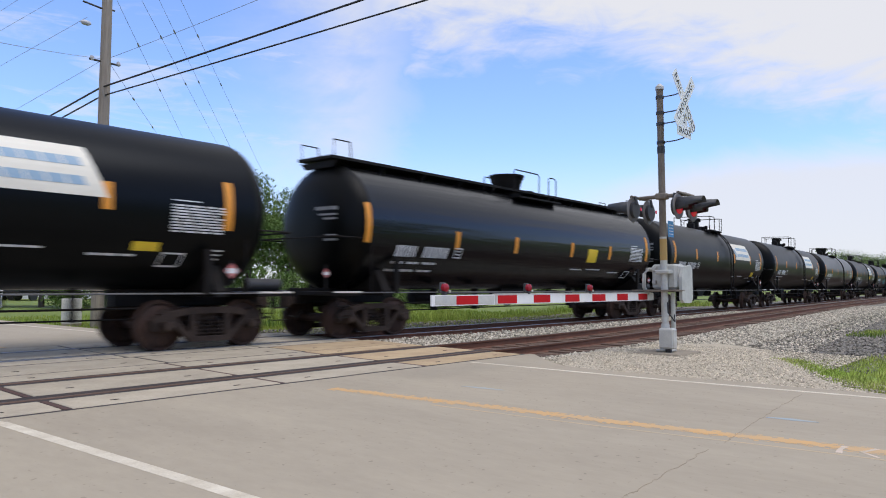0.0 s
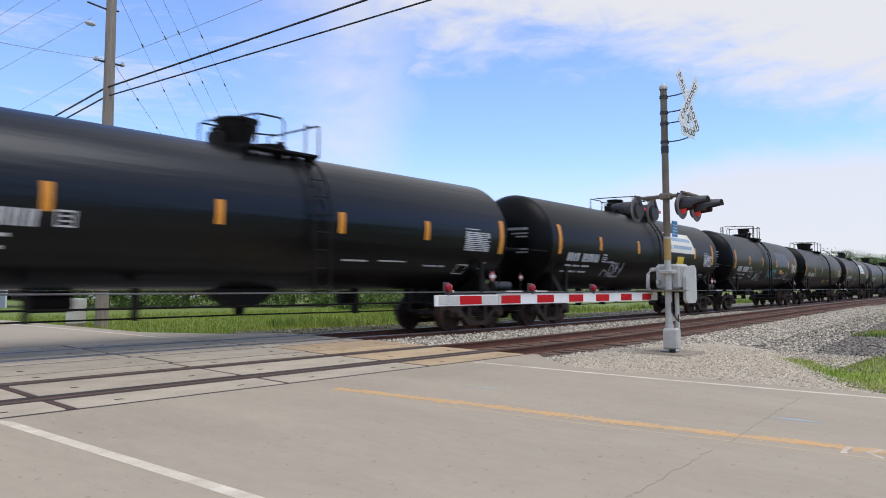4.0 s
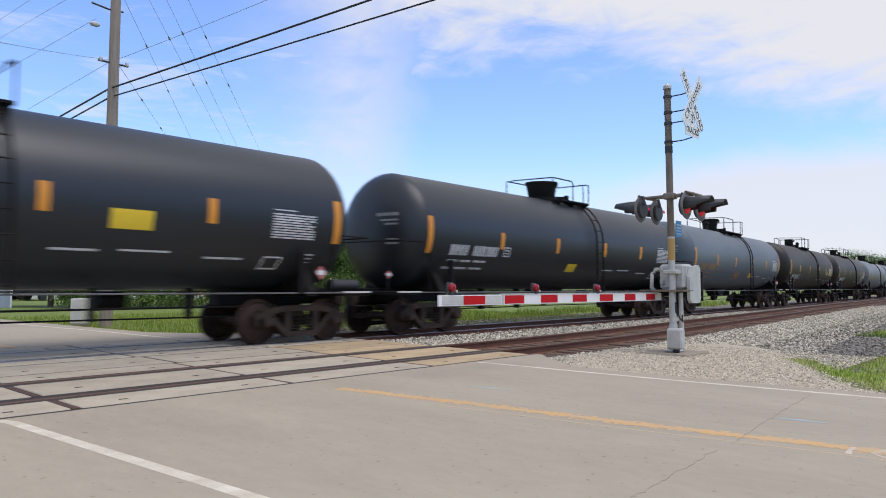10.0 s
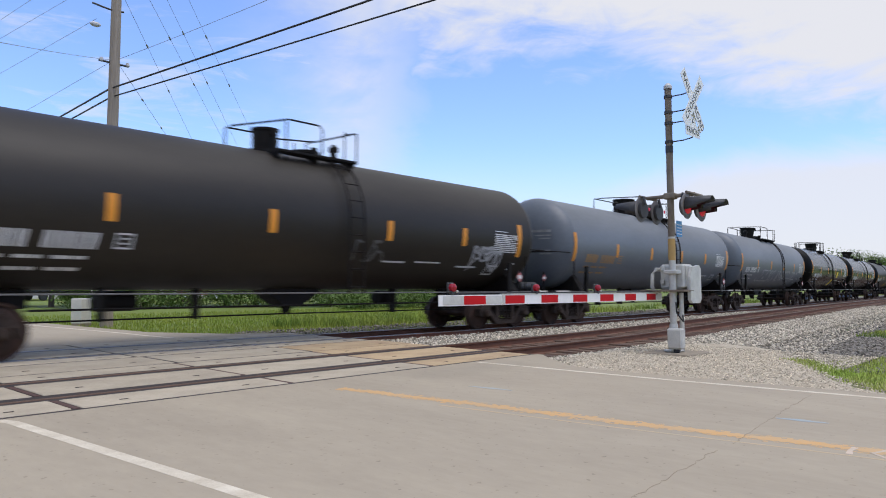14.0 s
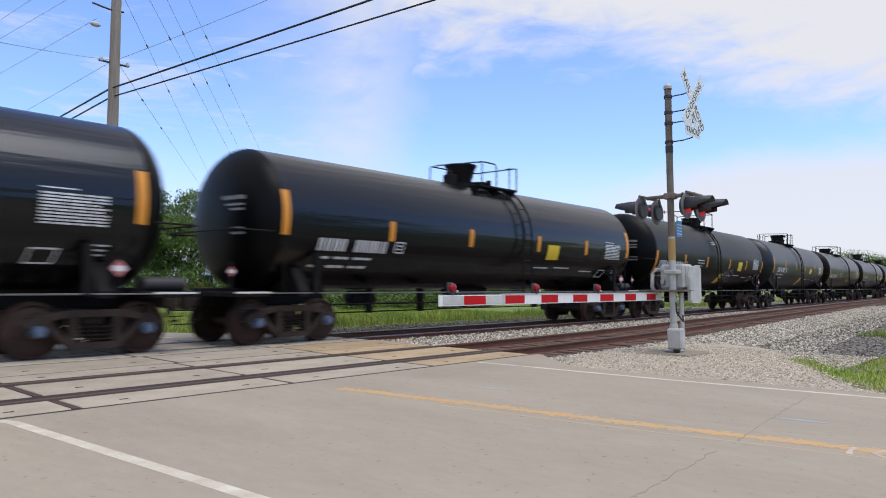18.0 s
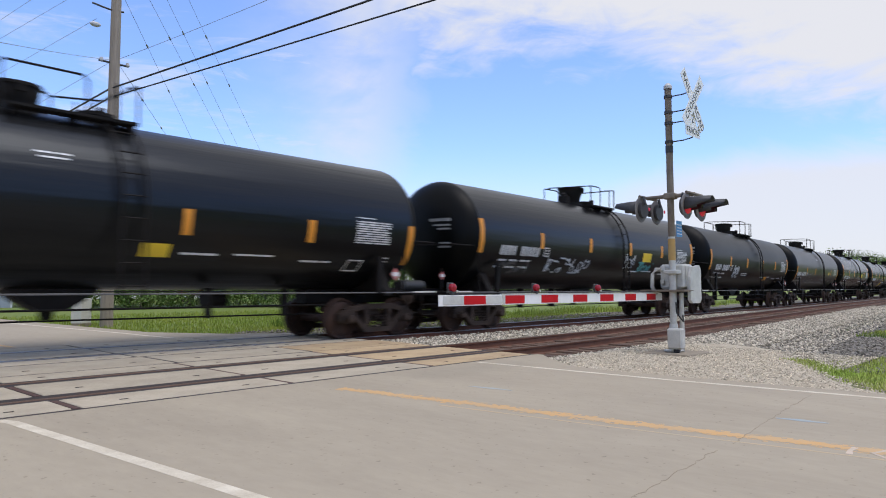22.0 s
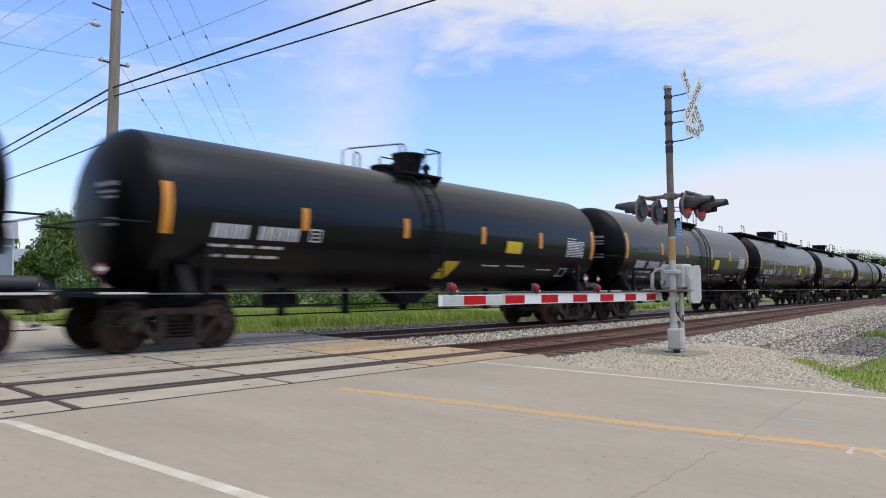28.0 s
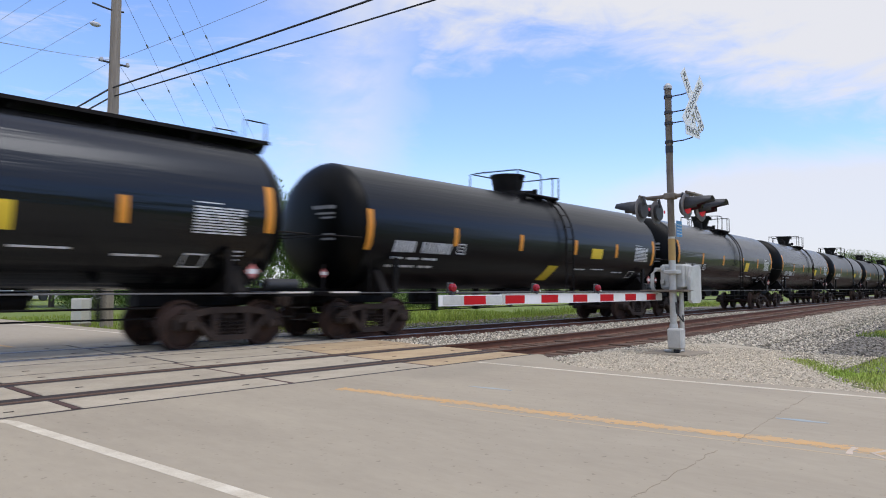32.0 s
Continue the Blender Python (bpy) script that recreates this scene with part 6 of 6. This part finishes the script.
for z in (5.12, 4.80, 4.58, 4.20):
    br = part("sign_bracket", Shape().tube([(0, -0.07, z), (0, -0.30, z), (0, -0.485, z + 0.03)], 0.013, 8), BLACKM, signal, "black sign bracket", True)
    part("clamp_band", Shape().turned([(z - 0.028, 0.082), (z + 0.028, 0.082)], axis="z", n=18), BLACKM, br, "", True)
part("clamp_band", Shape().turned([(3.98, 0.075), (4.12, 0.075)], axis="z", n=18), BLACKM, signal, "black band round the mast", True)
bs = part("notice_plate", Shape().box(0.02, 0.28, -0.10, -0.095, 2.30, 2.62), BLUESIGN, signal, "small blue notice plate")
part("notice_print", many(*[Shape().box(0.05, 0.25, -0.104, -0.1015, 2.35 + k * 0.06, 2.365 + k * 0.06) for k in range(4)]), SIGNWHITE, bs)

# ---------------------------------------------------------------- utility pole and wires
PX, PY = 9.60, 23.05
pole = tagged(empty("utility_pole", pose(PX, PY, -0.2)), "weathered wooden utility pole with wires", "utility pole")
part("shaft", Shape().tube([(0, 0, -0.3), (0, 0, 12.6)], [0.20, 0.145], 16), POLEWOOD, pole, "weathered grey wood shaft", True)
part("guy_bracket", Shape().tube([(-0.75, 0, 10.36), (-0.2, 0, 10.30), (0, 0, 10.32), (0.25, 0, 10.34)], 0.03, 6), BLACKM, pole)
part("insulator", Shape().turned([(-0.16, 0.03), (-0.08, 0.08), (0.08, 0.08), (0.16, 0.03)], (-0.72, -0.2, 9.62), "x", 14), PORCELAIN, pole, "pale porcelain insulator", True)
part("cross_bracket", Shape().tube([(-0.5, 0, 8.57), (0.45, 0, 8.57)], 0.035, 6), BLACKM, pole)
for x in (-0.42, 0.42):
    part("insulator", Shape().turned([(8.54, 0.04), (8.58, 0.07), (8.68, 0.05)], (x, 0, 0), "z", 12), PORCELAIN, pole, "", True)


def span(name, a, b, sag, r, material, label):
    a, b = Vector(a), Vector(b)
    pts = []
    for i in range(25):
        f = i / 24
        q = a.lerp(b, f)
        q.z -= sag * 4 * f * (1 - f)
        pts.append(q)
    return tagged(new(name, Shape().tube(pts, r, 6).make(name, material, True)), label, "wire", "overhead wires")


span("power_cable", (9.51, 23.0, 7.53), (13.3, 6.93, 9.17), 0.02, 0.028, WIRE, "thick black overhead cable")
span("power_cable", (9.55, 23.0, 7.26), (13.3, 6.93, 8.53), 0.02, 0.022, WIRE, "thick black overhead cable")
span("power_cable", (9.51, 23.2, 7.53), (10.04, 69.28, 5.35), 0.1, 0.03, WIRE, "thick black overhead cable")
span("power_cable", (9.55, 23.2, 7.26), (10.05, 69.27, 4.91), 0.1, 0.026, WIRE, "thick black overhead cable")
span("power_cable", (9.55, 23.2, 5.83), (10.01, 69.28, 6.13), 0.5, 0.022, WIRE, "black overhead telephone cable")
for a_, b_ in (((9.09, 23.29, 9.77), (9.81, 59.19, 10.94)), ((9.71, 23.04, 11.59), (9.73, 59.21, 13.16)), ((8.86, 23.38, 11.64), (9.7, 59.21, 13.81)),
               ((9.44, 23.15, 8.36), (11.6, 69.03, 8.33)), ((9.51, 23.12, 8.48), (2.57, 13.76, 5.37)), ((9.76, 23.02, 8.56), (11.1, 11.53, 9.13))):
    span("bare_wire", a_, b_, 0.05, 0.007, WIREGREY, "thin grey overhead wire")
for a_, b_ in (((9.73, 23.03, 10.8), (38.19, 64.55, 9.34)), ((10.68, 23.71, 11.59), (41.03, 62.78, 9.48)), ((11.51, 24.43, 12.38), (42.24, 61.98, 8.35)),
               ((12.25, 24.06, 12.32), (43.89, 60.82, 8.42)), ((9.75, 23.02, 8.33), (36.99, 65.24, 9.86))):
    w_ = span("bare_wire", a_, b_, 0.05, 0.008, WIREGREY, "thin grey overhead wire with splices")
    for f in (0.10, 0.22):
        q = Vector(a_).lerp(Vector(b_), f)
        d_ = (Vector(b_) - Vector(a_)).normalized()
        q.z -= 0.05 * 4 * f * (1 - f)
        part("splice", Shape().tube([q - d_ * 0.22, q - d_ * 0.12, q + d_ * 0.12, q + d_ * 0.22], [0.014, 0.035, 0.035, 0.014], 8), WIREGREY, w_)


# ---------------------------------------------------------------- trees and shrubs
def foliage(rg, clumps, count, size):
    """Leaves as small bent pairs of facets, crowded into uneven clumps."""
    cs = np.array([c[:3] for c in clumps])
    rs = np.array([c[3:6] for c in clumps])
    wts = rs.prod(1) ** 0.67
    k = rg.choice(len(cs), count, p=wts / wts.sum())
    d = rg.normal(size=(count, 3))
    d /= np.linalg.norm(d, axis=1)[:, None]
    r = rg.uniform(0.35, 1.0, (count, 1)) ** 0.5 * (1 + 0.09 * rg.normal(size=(count, 1)).clip(-2, 1.6))
    pos = cs[k] + d * r * rs[k]
    u = rg.normal(size=(count, 3)); u /= np.linalg.norm(u, axis=1)[:, None]
    v = np.cross(u, rg.normal(size=(count, 3))); v /= np.linalg.norm(v, axis=1)[:, None]
    s = size * rg.uniform(0.5, 1.4, (count, 1))
    q = np.stack([pos - u * s, pos - v * s * 0.5, pos + u * s, pos + v * s * 0.5], 1).reshape(-1, 3)
    return q, (np.arange(count)[:, None] * 4 + np.arange(4)[None]).tolist()


def tree(name, x, y, h, spread, seed, label, leaves=6000, leaf=0.10, low=0.25, category="tree"):
    rg = np.random.default_rng(seed)
    ob = tagged(empty(name, pose(x, y, -0.2)), label, category, "trees beyond the tracks")
    tr = Shape()
    lean = rg.uniform(-0.3, 0.3, 2)
    top = h * 0.75
    pts = [(lean[0] * f * f, lean[1] * f * f, top * f) for f in (0, 0.2, 0.45, 0.7, 1.0)]
    tr.tube(pts, [0.03 * h, 0.024 * h, 0.018 * h, 0.012 * h, 0.004 * h], 9)
    clumps = []
    for i in range(9):
        f = rg.uniform(low, 0.85)
        a = rg.uniform(0, 6.28)
        b = np.array([lean[0] * f * f, lean[1] * f * f, top * f])
        reach = spread * (1.05 - 0.6 * abs(f - 0.45)) * rg.uniform(0.55, 0.95)
        e = b + np.array([math.cos(a) * reach, math.sin(a) * reach, h * rg.uniform(0.05, 0.2)])
        tr.tube([tuple(b), tuple((b + e) / 2 + np.array([0, 0, 0.05 * h])), tuple(e)], [0.011 * h, 0.007 * h, 0.003 * h], 6)
        rr = spread * rg.uniform(0.32, 0.55)
        clumps.append((*e, rr, rr, rr * rg.uniform(0.6, 0.9)))
    clumps.append((lean[0], lean[1], h * 0.82, spread * 0.5, spread * 0.5, h * 0.17))
    clumps.append((0, 0, h * 0.52, spread * 0.62, spread * 0.62, h * 0.24))
    if category == "shrub":
        clumps += [(0, 0, h * 0.22, spread, spread, h * 0.25), (spread * 0.6, 0.2, h * 0.3, spread * 0.7, spread * 0.6, h * 0.3), (-spread * 0.6, -0.2, h * 0.28, spread * 0.7, spread * 0.6, h * 0.28)]
    part("trunk", tr, BARK, ob, "rough brown trunk and limbs", True)
    q, f = foliage(rg, clumps, leaves, leaf)
    cr = part("crown", mesh("crown", q, f, LEAF), None, ob, "crown of small green leaves")
    return ob


for i, (x, y, h, sp) in enumerate(((14.9, 43.2, 5.6, 2.0), (16.6, 42.5, 6.6, 2.3), (18.4, 41.3, 6.9, 2.4), (20.0, 42.6, 7.6, 2.5), (21.8, 40.3, 7.2, 2.5), (23.6, 39.2, 7.9, 2.6),
                                   (25.0, 38.2, 8.6, 2.5), (27.2, 37.0, 7.6, 2.5), (29.4, 36.5, 6.2, 2.4), (32, 36, 5.6, 2.4), (35.5, 36.5, 5.6, 2.5), (12.0, 55, 8.5, 3.0))):
    tree("deciduous_tree", x, y, h, sp, 40 + i, "leafy green deciduous tree in full summer leaf", 14000, 0.085)
for i, (x, y, h, sp) in enumerate(((15.8, 40.6, 2.6, 1.5), (18.2, 39.2, 2.4, 1.5), (20.6, 38.4, 2.8, 1.6), (23, 37, 2.6, 1.6), (25.2, 35.8, 2.6, 1.6), (28, 34.5, 2.2, 1.5), (31, 33.5, 2.0, 1.5), (34, 33, 2.0, 1.5), (38, 33, 2.2, 1.6), (42, 33, 2.2, 1.6), (47, 34, 2.4, 1.8), (26.6, 30.2, 1.0, 1.3), (29.4, 30.0, 1.1, 1.3), (32.6, 29.6, 1.2, 1.4), (36.0, 29.4, 1.2, 1.4))):
    tree("shrub", x, y, h, sp, 80 + i, "dense dark green shrub in the grass", 4200, 0.075, 0.05, "shrub")

# far woods closing the view along the line
rgw = np.random.default_rng(5)
cl_ = []
for k in range(46):
    a = radians(-22 + 44 * k / 45 + rgw.uniform(-.4, .4))
    dist = 265 + rgw.uniform(-14, 20)
    hh = rgw.uniform(8, 15)
    cl_.append((dist * math.cos(a), dist * math.sin(a), hh * 0.5 - 0.5, rgw.uniform(5, 9), rgw.uniform(5, 9), hh * 0.5))
q, f = foliage(rgw, cl_, 50000, 0.36)
tagged(new("far_woods", mesh("far_woods", q, f, LEAF)), "distant line of green woods at the horizon", "woods", kind="stuff")
cl_ = []
for k in range(20):
    a = radians(3 + 9 * k / 19 + rgw.uniform(-.3, .3))
    dist = 245 + rgw.uniform(-10, 10)
    hh = rgw.uniform(10.5, 13)
    cl_.append((dist * math.cos(a), dist * math.sin(a), hh * 0.5 - 0.5, rgw.uniform(3.5, 6), rgw.uniform(3.5, 6), hh * 0.5))
q, f = foliage(rgw, cl_, 80000, 0.17)
tagged(new("far_woods", mesh("far_woods", q, f, LEAF)), "dense clump of distant trees beside the line", "woods", kind="stuff")
cl_ = []
for k in range(60):
    a = radians(22 + 150 * k / 59 + rgw.uniform(-.6, .6))
    dist = 150 + rgw.uniform(-14, 30)
    hh = rgw.uniform(6, 10)
    cl_.append((dist * math.cos(a), dist * math.sin(a), hh * 0.5 - 0.5, rgw.uniform(5, 9), rgw.uniform(5, 9), hh * 0.5))
q, f = foliage(rgw, cl_, 12000, 0.7)
tagged(new("far_woods", mesh("far_woods", q, f, LEAF)), "distant green woods beyond the field", "woods", kind="stuff")

# unseen woods behind the camera, added for the dark band in the tanks' reflections
cl_ = []
for k in range(96):
    a = radians(176 + 160 * k / 95 + rgw.uniform(-.6, .6))
    dist = 70 + rgw.uniform(-8, 12)
    hh = rgw.uniform(8, 12)
    cl_.append((dist * math.cos(a), dist * math.sin(a), hh * 0.5 - 0.5, rgw.uniform(3, 5), rgw.uniform(3, 5), hh * 0.5))
q, f = foliage(rgw, cl_, 16000, 0.8)
tagged(new("far_woods", mesh("far_woods", q, f, LEAF)), "unseen woods added behind the near side to darken tank reflections", "woods", kind="stuff")

# ---------------------------------------------------------------- beyond the road: shed, vehicles, fence
shed = tagged(empty("metal_shed", pose(11.9, 45.0, -0.2, 0, 0, -16)), "grey corrugated metal shed with white corner trim", "shed")
part("wall", Shape().box(-4.0, 1.45, -1.6, 3.5, 0, 3.75), SIDING, shed, "grey corrugated siding")
for k in range(18):
    part("siding_rib", Shape().box(-3.9 + k * 0.3, -3.86 + k * 0.3, -1.625, -1.602, 0.05, 3.4), SIDING, shed)
part("roof", Shape().prism([(-1.9, 3.752), (3.8, 3.752), (0.95, 4.9)], -4.2, 1.65, "yz"), ROOFM, shed, "grey sheet metal roof")
for x, y in ((1.40, -1.66), (-0.05, -1.66)):
    part("corner_trim", Shape().box(x, x + 0.09, y, y + 0.03, 0, 3.75), TRIMW, shed, "white corner trim")
part("eave_trim", Shape().box(-4.05, 1.5, -1.66, -1.63, 3.3, 3.42), TRIMW, shed, "white eave trim")
cab = tagged(empty("utility_cabinet", pose(9.15, 23.9, -0.2, 0, 0, 30)), "pale painted utility cabinet on a plinth", "cabinet")
part("body", Shape().box(-0.24, 0.24, -0.2, 0.2, 0.12, 0.92, 0.02), PALEBOX, cab, "pale painted body")
part("plinth", Shape().box(-0.26, 0.26, -0.2, 0.16, 0, 0.119, 0.01), FOOTING, cab)
part("door_handle", Shape().box(0.18, 0.21, -0.225, -0.202, 0.5, 0.62), BLACKM, cab)


def vehicle(kind, x, y, turn, paint, label):
    v = tagged(empty(kind, pose(x, y, -0.2, 0, 0, turn)), label, "vehicle")
    if kind == "pickup_truck":
        body = [(-2.6, 0.45), (-2.6, 1.05), (-0.5, 1.08), (-0.35, 1.75), (0.75, 1.75), (1.35, 1.12), (2.5, 1.0), (2.6, 0.45)]
    elif kind == "van":
        body = [(-2.4, 0.4), (-2.4, 1.95), (1.2, 1.98), (1.9, 1.15), (2.45, 0.95), (2.5, 0.4)]
    else:
        body = [(-2.2, 0.4), (-2.25, 0.95), (-1.5, 1.02), (-0.9, 1.45), (0.5, 1.45), (1.2, 1.0), (2.15, 0.88), (2.25, 0.4)]
    part("body", Shape().prism(body, -0.88, 0.88), paint, v, "painted car body")
    for q in (-1, 1):
        part("side_glass", Shape().prism([(-0.3, 1.1), (-0.2, 1.62 if kind != "car" else 1.38), (0.65, 1.62 if kind != "car" else 1.38), (1.0, 1.1)], q * 0.885, q * 0.90), GLASSD, v)
        for x_ in (-1.5, 1.5):
            part("wheel", Shape().turned([(-0.1, 0.2), (-0.1, 0.33), (0.1, 0.33), (0.1, 0.2)], (x_, q * 0.8, 0.33), "y", 18), CARDARK, v, "black tyre")
    return v


vehicle("pickup_truck", 20.3, 58.5, 20, CARDARK, "dark parked pickup truck on the lot beyond the field")
vehicle("van", 23.4, 58.0, 15, CARWHITE, "white parked van on the lot beyond the field")
vehicle("car", 26.2, 57.0, 10, CARDARK, "dark parked car on the lot beyond the field")
vehicle("van", 27.9, 55.5, 60, CARWHITE, "white parked van on the lot beyond the field")
vehicle("car", 30.2, 54.2, 5, CARRED, "red parked car on the lot beyond the field")
vehicle("car", 32.6, 53.4, 12, CARWHITE, "white parked car on the lot beyond the field")
vehicle("car", 35.6, 52.0, 8, CARDARK, "dark parked car on the lot beyond the field")
vehicle("van", 17.0, 60.5, 0, CARWHITE, "white parked van on the lot beyond the field")
house = tagged(empty("white_building", pose(27.5, 64.0, -0.2, 0, 0, -18)), "low white building with a grey roof", "building")
part("wall", Shape().box(-11, 9, -3, 4, 0, 2.8), TRIMW, house, "white painted wall")
part("roof", Shape().prism([(-3.4, 2.802), (4.4, 2.802), (0.5, 4.2)], -11.4, 9.4, "yz"), ROOFM, house, "grey pitched roof")
for k in range(5):
    w_ = part("window", Shape().box(-9.5 + k * 4, -8.3 + k * 4, -3.03, -3.002, 1.0, 2.1), GLASSD, house, "dark window pane")
    part("window_frame", Shape().box(-9.6 + k * 4, -8.2 + k * 4, -3.05, -3.002, 2.1, 2.2), TRIMW, w_)


def motions():
    times = [k * 0.5 for k in range(65)]
    for car, start, finish, make, what, i in TRAIN:
        walk(car, [(t, car_pose(start - travelled(t))) for t in times])
        # the wheels roll while the car is near enough for them to be seen turning
        rolling = [k / FPS for k in range(32 * FPS + 1) if -14 < start - travelled(k / FPS) < 34]
        if len(rolling) < 2:
            continue
        for ws in [o for o in car.children if o.name.startswith("wheelset")]:
            stay = Matrix.Translation(ws.location)
            rows = [(t, stay @ Matrix.Rotation(-(travelled(t) - travelled(rolling[0])) / 0.46, 4, "Y")) for t in rolling]
            if rows[0][0] > 0.5:
                rows.insert(0, (0.0, rows[0][1]))
            if rows[-1][0] < 31.5:
                rows.append((32.0, rows[-1][1]))
            walk(ws, rows)


motions()
